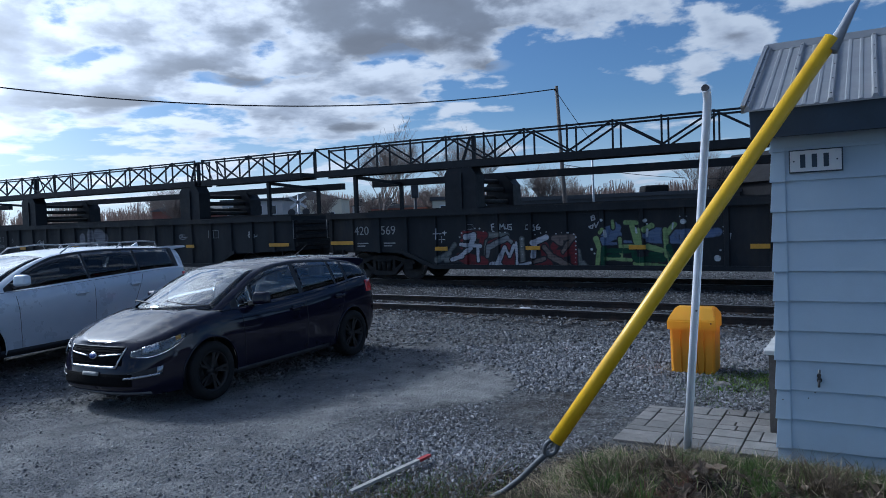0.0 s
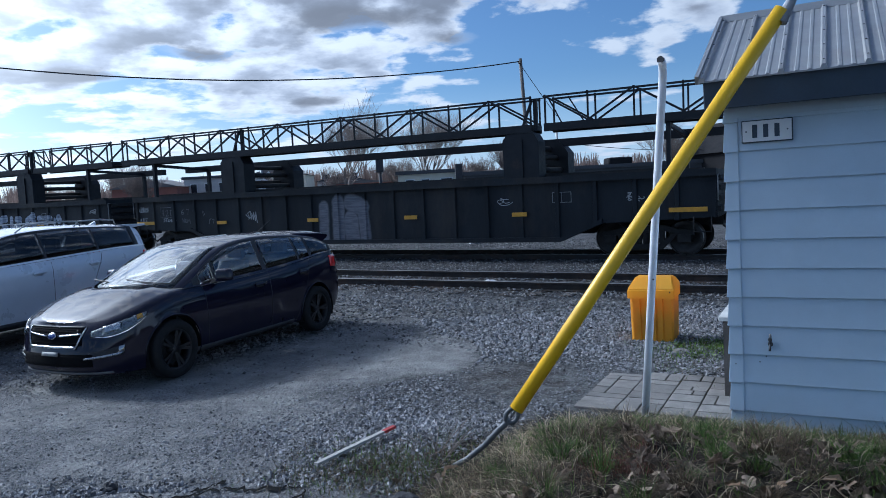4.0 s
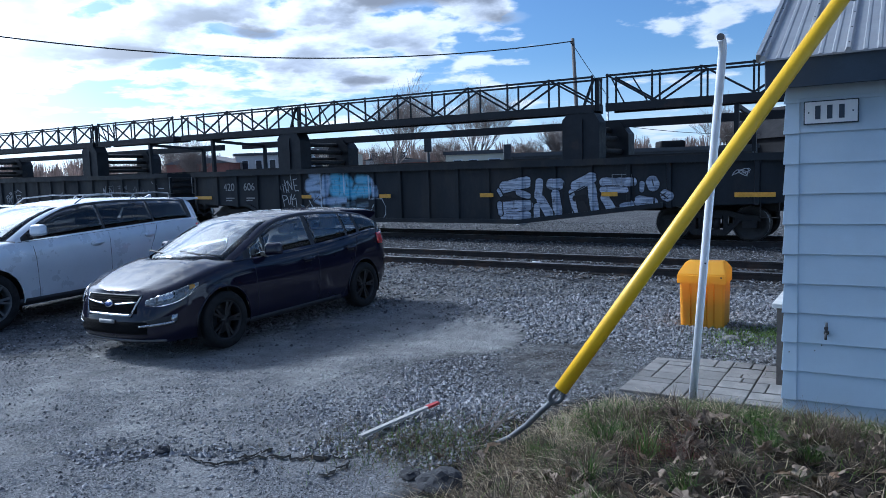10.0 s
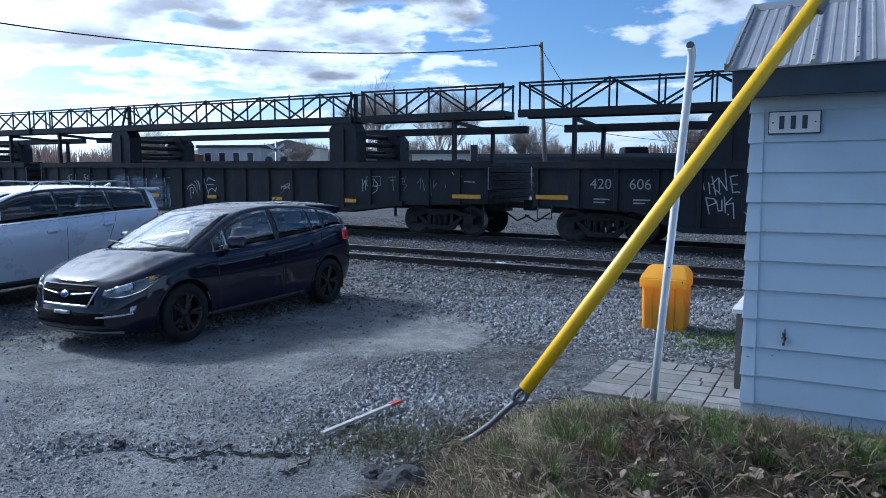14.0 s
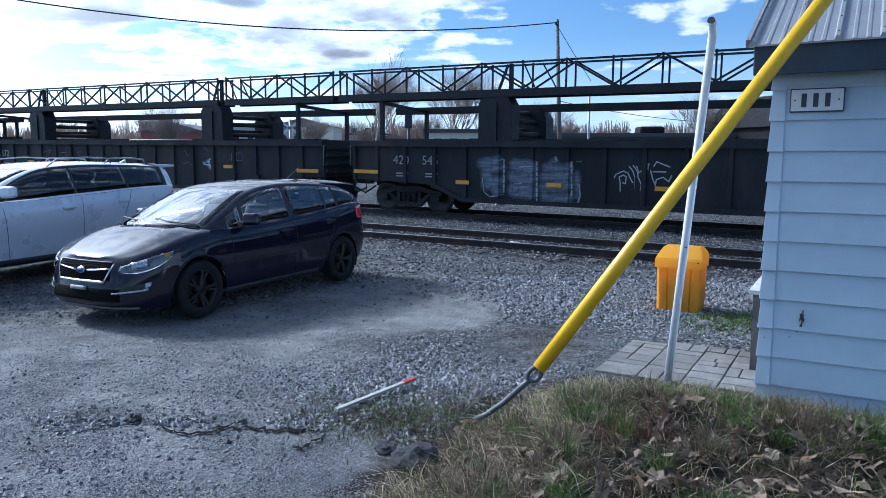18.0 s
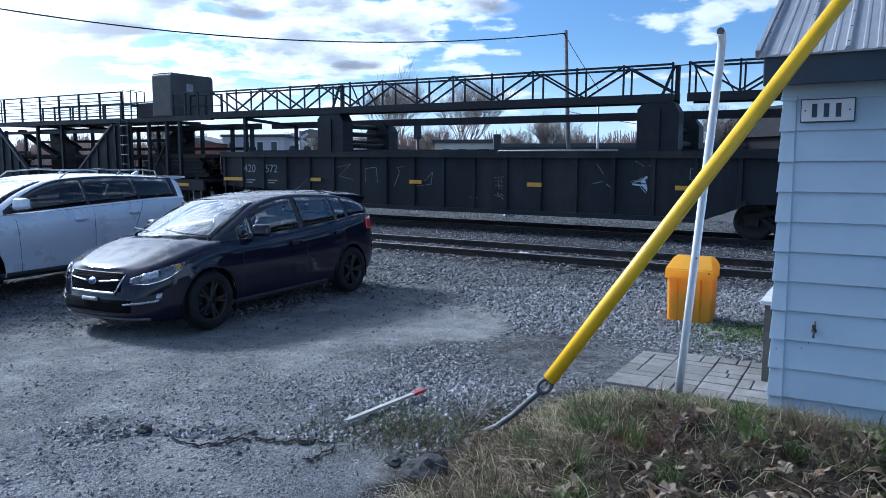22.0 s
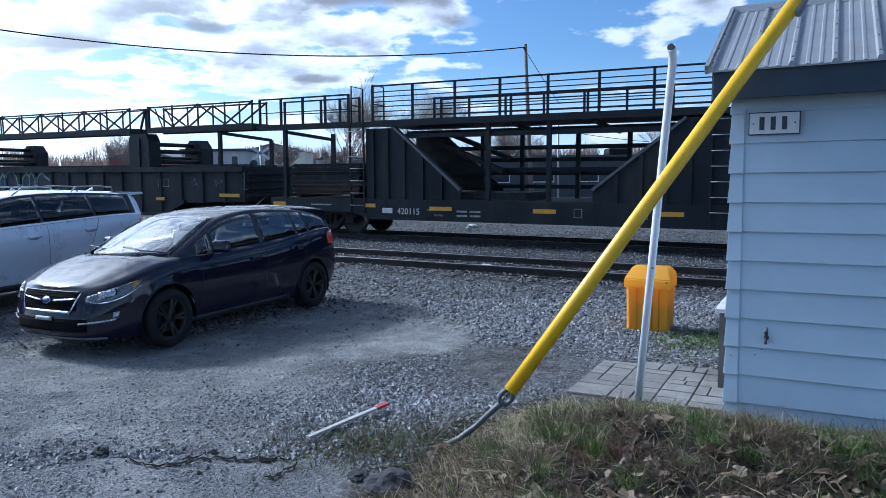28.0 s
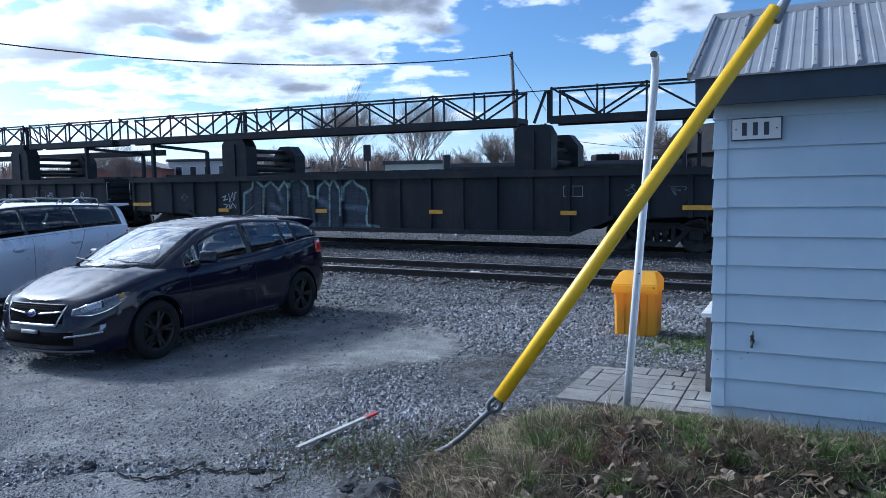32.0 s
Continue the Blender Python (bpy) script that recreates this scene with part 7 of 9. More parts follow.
    def side_y(x, z):
        t = max(0.0, (z - zs(x)) / (zmax - zs(x)))
        return belt_y(x) - 0.035 - P["lean"] * t ** 1.25

    rs = [0.0, 0.06, 0.28, 0.50, 0.72, 0.92, 1.0]
    shell, panes = bmesh.new(), {}
    cell = {}
    for side in (-1, 1):
        for ci, x in enumerate(cuts):
            for ri, r in enumerate(rs):
                z = zs(x) + 0.004 + (top(x) - zs(x) - 0.004) * r
                cell[side, ci, ri] = (x, side * (side_y(x, z) if r > 0 else belt_y(x) - 0.012), z)
        sv = {k: shell.verts.new(v) for k, v in cell.items() if k[0] == side}
        for ci in range(len(cuts) - 1):
            xm = (cuts[ci] + cuts[ci + 1]) / 2
            win = next((w for w in P["windows"] if w[0] <= xm <= w[1]), None)
            for ri in range(len(rs) - 1):
                key = (side, ci, ri), (side, ci + 1, ri), (side, ci + 1, ri + 1), (side, ci, ri + 1)
                if win and 1 <= ri < len(rs) - 2 and top(xm) - zs(xm) > 0.12:
                    panes.setdefault((side, win), []).append([Vector(cell[k]) for k in key])
                else:
                    f = shell.faces.new([sv[k] for k in key])
                    f.smooth = True
                    f.material_index = 1 if any(w[0] - 0.09 < xm < w[1] + 0.09 for w in P["windows"]) and 0 < ri < len(rs) - 1 else 0
    caps = {"windscreen": [], "rear_window": []}
    prev = None
    for x in cuts:
        e = Vector(cell[1, cuts.index(x), len(rs) - 1])
        f = max(0.0, 1 - (x - cowl) / (P["shield_top"] - cowl)) if x < P["shield_top"] else 0.0
        row = [Vector((x - bow * (1 - y * y) * f - (0.05 * (1 - y * y) * (1 - f) if x < P["shield_top"] else 0), e.y * y, e.z + curve_at(P["roof_crown"], x) * (1 - abs(y) ** 2.4))) for y in (-1 + 2 * n_ / NY for n_ in range(NY + 1))]
        if prev:
            xm = (x + prev[0]) / 2
            kind = "windscreen" if xm < P["shield_top"] else "rear_window" if xm > P["hatch_top"] and x < xe - 0.1 else None
            for n_ in range(NY):
                q = [prev[1][n_], prev[1][n_ + 1], row[n_ + 1], row[n_]]
                if kind and 1 <= n_ < NY - 1:
                    caps[kind].append(q)
                else:
                    fc = shell.faces.new([shell.verts.new(p) for p in q])
                    fc.smooth = True
                    fc.material_index = 1 if kind == "rear_window" else 0
        prev = (x, row)
    bmesh.ops.remove_doubles(shell, verts=shell.verts[:], dist=1e-4)
    bmesh.ops.recalc_face_normals(shell, faces=shell.faces[:])
    part("roof_shell", shell, [paint, M["trim"]], car)

    def pane(nm, quads, material):
        bm = bmesh.new()
        for q in quads:
            f = bm.faces.new([bm.verts.new(p) for p in q])
            f.smooth = True
        bmesh.ops.remove_doubles(bm, verts=bm.verts[:], dist=1e-4)
        bmesh.ops.recalc_face_normals(bm, faces=bm.faces[:])
        bmesh.ops.solidify(bm, geom=bm.faces[:], thickness=0.004)
        ob = part(nm, bm, material, car)
        ob.visible_shadow = False
        return ob

    for kind, qs in caps.items():
        if qs:
            pane(kind, qs, M["glass"] if kind == "windscreen" else M["glass_dark"])
    for (side, win), qs in panes.items():
        pane("side_window", qs, M[win[2]])

    def patch(nm, s0, s1, lo, hi, material, off=0.006, side=-1, parent=None, thick=0.012, n_=14, m_=4, lab=""):
        """A fitting that follows the skin between two arcs; lo and hi are heights, or rows of heights from s0 to s1."""
        lo = lo if isinstance(lo, tuple) else (lo, lo)
        hi = hi if isinstance(hi, tuple) else (hi, hi)
        lo_at = [(i / (len(lo) - 1), v) for i, v in enumerate(lo)]
        hi_at = [(i / (len(hi) - 1), v) for i, v in enumerate(hi)]
        bm = bmesh.new()
        g = []
        for i in range(n_ + 1):
            t = i / n_
            s = s0 + (s1 - s0) * t
            sd = side
            col = []
            for j in range(m_ + 1):
                z = curve_at(lo_at, t) * (1 - j / m_) + curve_at(hi_at, t) * j / m_
                if s < 0:
                    v = skin(-s, kz(-s, z), -side, off)
                else:
                    v = skin(s, kz(s, z), side, off)
                col.append(bm.verts.new(v))
            g.append(col)
        for i in range(n_):
            for j in range(m_):
                f = bm.faces.new((g[i][j], g[i + 1][j], g[i + 1][j + 1], g[i][j + 1]))
                f.smooth = True
        bmesh.ops.recalc_face_normals(bm, faces=bm.faces[:])
        # outward
        mid = bm.faces[len(bm.faces) // 2] if bm.faces.ensure_lookup_table() is None else None
        c = mid.calc_center_median()
        if mid.normal.dot(Vector((c.x - length / 2, c.y * 2, 0))) < 0:
            bmesh.ops.reverse_faces(bm, faces=bm.faces[:])
        bmesh.ops.solidify(bm, geom=bm.faces[:], thickness=thick)
        return part(nm, bm, material, parent or car, lab)

    # seams
    def seam(x0, z0, x1, z1, side):
        bm = bmesh.new()
        pts = []
        for t in range(9):
            x, z = x0 + (x1 - x0) * t / 8, z0 + (z1 - z0) * t / 8
            s = next(s for s in [arc[-1] * q / 600 for q in range(600)] if out_at(s).x >= x and s > 0.6)
            pts.append(skin(s, min(1, max(0, kz(s, z))), side, 0.0005))
        tube(bm, pts, 0.0035, 6)
        part("door_gap", bm, M["trim"], body)

    for side in (-1, 1):
        for sm in P["seams"]:
            seam(*sm, side)
        for hx, hz in P["handles"]:
            s = next(s for s in [arc[-1] * q / 600 for q in range(600)] if out_at(s).x >= hx and s > 0.6)
            patch("door_handle", s, s + 0.21, (hz, hz + 0.008), (hz + 0.034, hz + 0.038), P["handle_mat"], 0.03, side, n_=6, m_=2, thick=0.022)
            patch("handle_cup", s + 0.03, s + 0.17, hz - 0.02, hz + 0.05, M["trim"] if paint is M["navy"] else paint, 0.003, side, n_=6, m_=2, thick=0.004)
        # mirror
        mx, mz = P["mirror"]
        bm = bmesh.new()
        yb = side * (belt_y(mx) - 0.03)
        vs = hexa(bm, [(mx - 0.02, yb + side * 0.06, mz - 0.06), (mx + 0.13, yb + side * 0.06, mz - 0.07), (mx + 0.13, yb + side * 0.27, mz - 0.05), (mx + 0.03, yb + side * 0.25, mz - 0.05), (mx + 0.0, yb + side * 0.06, mz + 0.09), (mx + 0.13, yb + side * 0.06, mz + 0.10), (mx + 0.13, yb + side * 0.25, mz + 0.09), (mx + 0.04, yb + side * 0.23, mz + 0.08)])
        bmesh.ops.recalc_face_normals(bm, faces=bm.faces[:])
        bevel(bm, 0.045, 4)
        for f in bm.faces:
            f.smooth = True
        mir = part("side_mirror", bm, paint, car)
        bm = bmesh.new()
        hexa(bm, [(mx + 0.02, yb - side * 0.02, mz - 0.08), (mx + 0.10, yb - side * 0.02, mz - 0.08), (mx + 0.10, yb + side * 0.12, mz - 0.055), (mx + 0.03, yb + side * 0.12, mz - 0.055), (mx + 0.02, yb - side * 0.02, mz - 0.02), (mx + 0.10, yb - side * 0.02, mz - 0.02), (mx + 0.10, yb + side * 0.12, mz - 0.02), (mx + 0.03, yb + side * 0.12, mz - 0.02)])
        bmesh.ops.recalc_face_normals(bm, faces=bm.faces[:])
        part("mirror_foot", bm, M["trim"], mir)
        bm = bmesh.new()
        box(bm, mx + 0.131, mx + 0.135, min(yb + side * 0.08, yb + side * 0.23), max(yb + side * 0.08, yb + side * 0.23), mz - 0.04, mz + 0.07)
        part("mirror_glass", bm, M["chrome"], mir)
        # wheels, arches
        for ax in P["axles"]:
            w = share("wheel", P["wheel"][0], car, pose(ax, side * P["track"], P["wheel_r"], 0, 0, 0 if side < 0 else 180))
            share("rim", P["wheel"][1], w, pose(0, 0, 0))
            share("brake_disc", P["wheel"][2], w, pose(0, 0, 0))
            bm = bmesh.new()
            seg = 24
            r1, yin, yo = P["arch_r"] - 0.005, side * (P["track"] - 0.22), side * (P["track"] + 0.07)
            a_ = [bm.verts.new((ax + r1 * math.cos(t), yin, P["wheel_r"] + r1 * math.sin(t))) for t in (math.pi * (i / seg * 1.24 - 0.12) for i in range(seg + 1))]
            b_ = [bm.verts.new((ax + r1 * math.cos(t), yo, P["wheel_r"] + r1 * math.sin(t))) for t in (math.pi * (i / seg * 1.24 - 0.12) for i in range(seg + 1))]
            for i in range(seg):
                bm.faces.new((a_[i], a_[i + 1], b_[i + 1], b_[i]))
            bm.faces.new(a_)
            bmesh.ops.solidify(bm, geom=bm.faces[:], thickness=-0.006)
            part("wheel_arch", bm, M["trim"], car)
            bm = bmesh.new()
            pts = []
            for i in range(seg + 1):
                t = math.pi * (i / seg * 1.1 - 0.05)
                x, z = ax + P["arch_r"] * math.cos(t), P["wheel_r"] + P["arch_r"] * math.sin(t)
                s = next((s for s in [arc[-1] * q / 600 for q in range(600)] if out_at(s).x >= x and s > 0.4), ss[-2])
                pts.append(skin(s, min(1, max(0, kz(s, z))), side, 0.004))
            tube(bm, pts, 0.010, 6)
            part("arch_lip", bm, paint, body)
    # floor, cabin
    bm = bmesh.new()
    box(bm, 0.25, length - 0.25, -P["track"] + 0.2, P["track"] - 0.2, P["floor"], P["floor"] + 0.12)
    part("floor_pan", bm, M["trim"], car)
    bm = bmesh.new()
    slab(bm, [(cowl - 0.1, 0.5), (cowl + 0.55, 0.5), (cowl + 0.5, zs(cowl) - 0.02), (cowl + 0.3, zs(cowl) + 0.03), (cowl - 0.05, zs(cowl) - 0.01)], -belt_y(cowl + 0.3) + 0.1, belt_y(cowl + 0.3) - 0.1)
    part("dashboard", bm, M["dash"], car)
    bm = bmesh.new()
    tube(bm, [Vector((cowl + 0.62, -0.37 + 0.18 * math.cos(a), zs(cowl) - 0.03 + 0.17 * math.sin(a))) for a in (2 * math.pi * i / 20 for i in range(21))], 0.014, 8)
    part("steering_wheel", bm, M["dash"], car)
    for x, ys in P["seats"]:
        for y in ys:
            bm = bmesh.new()
            w = 0.25
            hexa(bm, [(x - 0.45, y - w, P["floor"] + 0.25), (x + 0.1, y - w, P["floor"] + 0.2), (x + 0.1, y + w, P["floor"] + 0.2), (x - 0.45, y + w, P["floor"] + 0.25), (x - 0.45, y - w, P["floor"] + 0.42), (x + 0.1, y - w, P["floor"] + 0.36), (x + 0.1, y + w, P["floor"] + 0.36), (x - 0.45, y + w, P["floor"] + 0.42)])
            hexa(bm, [(x - 0.02, y - w, P["floor"] + 0.3), (x + 0.14, y - w, P["floor"] + 0.3), (x + 0.14, y + w, P["floor"] + 0.3), (x - 0.02, y + w, P["floor"] + 0.3), (x + 0.17, y - w * 0.8, P["floor"] + 0.92), (x + 0.28, y - w * 0.8, P["floor"] + 0.92), (x + 0.28, y + w * 0.8, P["floor"] + 0.92), (x + 0.17, y + w * 0.8, P["floor"] + 0.92)])
            box(bm, x + 0.21, x + 0.30, y - 0.12, y + 0.12, P["floor"] + 0.95, P["floor"] + 1.13)
            bevel(bm, 0.03, 2)
            part("seat", bm, M["seat"], car)
    return car, body, patch, skin, belt_y, arc


# dark hatchback
HATCH = dict(
    paint=M["navy"], length=4.55,
    plan=[(0.0, 0.0), (0.015, 0.28), (0.06, 0.48), (0.16, 0.65), (0.34, 0.77), (0.62, 0.835), (1.0, 0.862), (1.6, 0.87), (2.4, 0.872), (3.2, 0.868), (3.7, 0.85), (4.12, 0.81), (4.36, 0.71), (4.49, 0.52), (4.54, 0.28), (4.55, 0.0)],
    shoulder=[(0, 0.72), (0.25, 0.775), (0.6, 0.86), (1.05, 0.945), (1.7, 0.955), (2.6, 0.985), (3.4, 1.045), (4.0, 1.10), (4.55, 1.08)],
    sill=[(0, 0.19), (0.6, 0.20), (1.4, 0.21), (3.0, 0.22), (3.8, 0.26), (4.55, 0.30)],
    flank=[(0, 0.945), (0.15, 0.975), (0.35, 0.985), (0.6, 1.0), (0.8, 0.985), (0.92, 0.965), (1.0, 0.93)],
    nose=[(0, 0.09), (0.15, 0.01), (0.35, 0.0), (0.6, 0.03), (0.85, 0.07), (1.0, 0.13)],
    tail=[(0, 0.10), (0.2, 0.01), (0.45, 0.0), (0.7, 0.05), (1.0, 0.10)],
    axles=(0.90, 3.60), wheel_r=0.325, arch_r=0.385, track=0.775, floor=0.22,
    cowl=1.16, bow=0.30, crown=0.045, roof_crown=[(1.1, 0.035), (2.6, 0.045), (3.2, 0.06), (3.75, 0.10), (4.1, 0.13), (4.25, 0.11), (4.46, 0.02)],
    roof=[(1.16, 0.965), (1.55, 1.165), (1.95, 1.345), (2.25, 1.405), (2.7, 1.43), (3.2, 1.41), (3.6, 1.375), (3.95, 1.31), (4.22, 1.20), (4.46, 1.10)],
    shield_top=2.0, hatch_top=4.15, lean=0.20,
    windows=[(1.42, 1.66, "glass"), (1.70, 2.54, "glass"), (2.62, 3.32, "glass"), (3.36, 3.60, "glass"), (3.66, 4.16, "glass_dark")],
    seams=[(1.42, 0.26, 1.40, 0.95), (2.56, 0.24, 2.58, 1.0), (3.36, 0.72, 3.50, 1.04), (3.10, 0.24, 3.36, 0.72), (1.42, 0.26, 3.10, 0.25)],
    handles=[(2.26, 0.83), (3.20, 0.88)], handle_mat=M["navy"], mirror=(1.58, 1.04), seats=[(2.25, (-0.38, 0.38)), (3.1, (-0.42, 0.0, 0.42))],
    wheel=wheel_meshes(0.325, 0.205, 5, M["rim_black"]),
)
CAR_1 = pose(-3.95, 7.62, 0.05) @ pose(0, 0, 0, 0, 0, 90 - 27)
car, body, patch, skin, belt_y, arc = build_car("hatchback_car", CAR_1, "dark navy hatchback car with black wheels parked on the gravel", HATCH)


def hatch_details():
    for side in (-1, 1):
        lamp_ = patch("headlight", 0.52, 1.12, (0.605, 0.600, 0.655, 0.765), (0.655, 0.715, 0.765, 0.80), M["lamp_bowl"], 0.004, side, lab="swept headlight with a clear lens over chrome bowls")
        patch("headlight_lens", 0.515, 1.13, (0.60, 0.595, 0.65, 0.762), (0.66, 0.72, 0.77, 0.806), M["lamp_glass"], 0.016, side, parent=lamp_, thick=0.006).visible_shadow = False
        patch("lamp_bowl", 0.63, 0.83, (0.625, 0.655), (0.70, 0.735), M["chrome"], 0.010, side, parent=lamp_, n_=6, m_=3, thick=0.004)
        patch("turn_signal", 1.00, 1.07, (0.735, 0.75), (0.775, 0.785), M["reflector"], 0.010, side, parent=lamp_, n_=5, m_=2, thick=0.004)
        fog = patch("fog_recess", 0.50, 0.86, (0.36, 0.40), (0.44, 0.50), M["trim"], 0.004, side)
        patch("fog_blade", 0.46, 0.84, (0.375, 0.40), (0.393, 0.43), M["chrome"], 0.014, side, parent=fog, m_=1, thick=0.006)
        patch("fog_blade_end", 0.80, 0.86, (0.40, 0.43), (0.49, 0.50), M["chrome"], 0.013, side, parent=fog, n_=4, m_=1, thick=0.006)
        tail = patch("tail_lamp", arc[-1] - 1.12, arc[-1] - 0.50, (0.89, 0.84), (1.05, 1.075), M["red_lens"], 0.014, side, lab="red tail lamp wrapping round the corner")
        patch("mud_flap", 3.95 + 0.28, 3.95 + 0.31, 0.14, 0.34, M["trim"], -0.02, side, n_=2, m_=1, thick=0.12)
        patch("side_skirt", 1.75, 3.62, 0.215, 0.275, M["trim"], 0.006, side, m_=1)
    g = patch("grille", -0.41, 0.41, 0.515, 0.70, M["mesh_black"], 0.006)
    for a, b, lo, hi, stuff in ((-0.44, 0.44, 0.697, 0.708, M["trim"]), (-0.35, 0.35, 0.487, 0.512, M["chrome"])):
        patch("grille_rim", a, b, lo, hi, stuff, 0.014, parent=g, m_=1, n_=20)
    for sg in (-1, 1):
        patch("grille_rim_end", sg * 0.345, sg * 0.445, (0.478, 0.685), (0.518, 0.71), M["chrome"], 0.014, parent=g, n_=4, m_=1)
        patch("grille_wing", sg * 0.09, sg * 0.40, (0.602, 0.632), (0.617, 0.645), M["chrome"], 0.02, parent=g, n_=8, m_=1)
    for z in (0.54, 0.57, 0.65, 0.675):
        patch("grille_bar", -0.37, 0.37, z, z + 0.006, M["mesh_black"], 0.010, parent=g, m_=1, n_=18)
    patch("badge", -0.062, 0.062, (0.60, 0.578, 0.578, 0.60), (0.622, 0.648, 0.648, 0.622), M["chrome"], 0.022, parent=g, n_=6, m_=2)
    patch("badge_face", -0.050, 0.050, (0.603, 0.588, 0.588, 0.603), (0.619, 0.638, 0.638, 0.619), M["blue_badge"], 0.026, parent=g, n_=6, m_=2, thick=0.004)
    patch("lower_intake", -0.55, 0.55, 0.30, 0.43, M["mesh_black"], 0.005)
    patch("plate_bracket", -0.12, 0.12, 0.41, 0.45, M["letter"], 0.02, n_=6, m_=1)
    patch("front_lip", -0.72, 0.72, 0.205, 0.228, M["lip"], 0.02, n_=24, m_=1, lab="grey scuffed front lip")
    # spoiler, aerial, wipers
    bm = bmesh.new()
    ring = [(3.50, 1.452), (3.85, 1.447), (4.20, 1.428), (4.40, 1.402), (4.415, 1.372), (4.30, 1.315), (4.0, 1.31), (3.6, 1.36)]
    cols = []
    for n_ in range(13):
        y = -0.56 + 1.12 * n_ / 12
        drop = 0.055 * abs(y / 0.56) ** 2.6
        cols.append([bm.verts.new((x - 0.05 * abs(y / 0.56) ** 3, y, z - drop)) for x, z in ring])
    for a, b in zip(cols, cols[1:]):
        for k in range(len(ring)):
            bm.faces.new((a[k], a[(k + 1) % len(ring)], b[(k + 1) % len(ring)], b[k])).smooth = True
    bm.faces.new(cols[0])
    bm.faces.new(cols[-1][::-1])
    bmesh.ops.recalc_face_normals(bm, faces=bm.faces[:])
    part("roof_spoiler", bm, M["navy"], car)
    bm = bmesh.new()
    tube(bm, [(3.42, 0, 1.455), (3.50, 0, 1.50), (3.72, 0, 1.62)], [0.012, 0.006, 0.003], 6)
    part("aerial", bm, M["trim"], car)
    for y0, y1 in ((-0.62, -0.02), (-0.05, 0.52)):
        bm = bmesh.new()
        tube(bm, [(1.02 + 0.18 * abs(y0), y0, 1.015), (1.02, (y0 + y1) / 2, 1.045), (1.04, y1, 1.075)], 0.009, 6)
        part("wiper", bm, M["trim"], car)


M["mesh_black"] = mat("black_grille_mesh", (0.006, 0.006, 0.007), 0.9, 0.0, 0.4, 60.0, 0.6, 140, spec=0.1)
M["lip"] = mat("scuffed_grey_plastic", (0.12, 0.12, 0.125), 0.6, 0.0, 0.3, 9.0, 0.1, 60)
M["lamp_bowl"] = mat("grey_lamp_housing", (0.11, 0.115, 0.125), 0.3, 0.5, 0.2, 20.0, 0.0, 60)
M["blue_badge"] = mat("blue_enamel", (0.02, 0.05, 0.22), 0.25, 0.0, 0.1, 9.0, 0.0, 60)
hatch_details()

# pale sport utility car
SUV = dict(
    paint=M["silver"], length=4.98,
    plan=[(0.0, 0.0), (0.02, 0.35), (0.08, 0.58), (0.22, 0.77), (0.45, 0.89), (0.8, 0.935), (1.3, 0.95), (2.2, 0.955), (3.2, 0.955), (3.9, 0.945), (4.45, 0.90), (4.74, 0.80), (4.90, 0.62), (4.96, 0.35), (4.98, 0.0)],
    shoulder=[(0, 0.92), (0.3, 0.98), (0.8, 1.04), (1.25, 1.10), (2.0, 1.12), (3.0, 1.16), (4.0, 1.20), (4.98, 1.20)],
    sill=[(0, 0.24), (0.8, 0.26), (2.0, 0.27), (4.0, 0.30), (4.98, 0.38)],
    flank=[(0, 0.95), (0.15, 0.975), (0.35, 0.985), (0.6, 1.0), (0.8, 0.99), (0.92, 0.972), (1.0, 0.945)],
    nose=[(0, 0.10), (0.15, 0.02), (0.4, 0.0), (0.7, 0.02), (0.9, 0.06), (1.0, 0.12)],
    tail=[(0, 0.10), (0.2, 0.01), (0.45, 0.0), (0.7, 0.04), (1.0, 0.08)],
    axles=(0.88, 3.76), wheel_r=0.375, arch_r=0.435, track=0.83, floor=0.30,
    cowl=1.30, bow=0.26, crown=0.05, roof_crown=[(1.3, 0.05), (4.8, 0.05)],
    roof=[(1.30, 1.12), (1.7, 1.35), (2.1, 1.50), (2.4, 1.555), (3.0, 1.585), (3.7, 1.575), (4.3, 1.545), (4.65, 1.51), (4.82, 1.36), (4.94, 1.21)],
    shield_top=2.15, hatch_top=4.70, lean=0.20,
    windows=[(1.50, 2.68, "glass_dark"), (2.72, 3.64, "glass_dark"), (3.67, 4.46, "glass_dark")],
    seams=[(1.55, 0.30, 1.50, 1.05), (2.70, 0.28, 2.72, 1.12), (3.46, 0.80, 3.66, 1.18), (3.25, 0.30, 3.46, 0.80)],
    handles=[(2.38, 0.97), (3.36, 1.01)], handle_mat=M["silver"], mirror=(1.46, 1.24), seats=[(2.45, (-0.4, 0.4)), (3.3, (-0.45, 0.0, 0.45))],
    wheel=wheel_meshes(0.375, 0.235, 6, M["old_steel"]),
)
CAR_2 = pose(-7.26, 8.44, 0.13) @ pose(0, 0, 0, 0, 0, 90 - 22.8)
car, body, patch, skin, belt_y, arc = build_car("suv_car", CAR_2, "silver-white sport utility car with roof rails parked on the gravel", SUV)
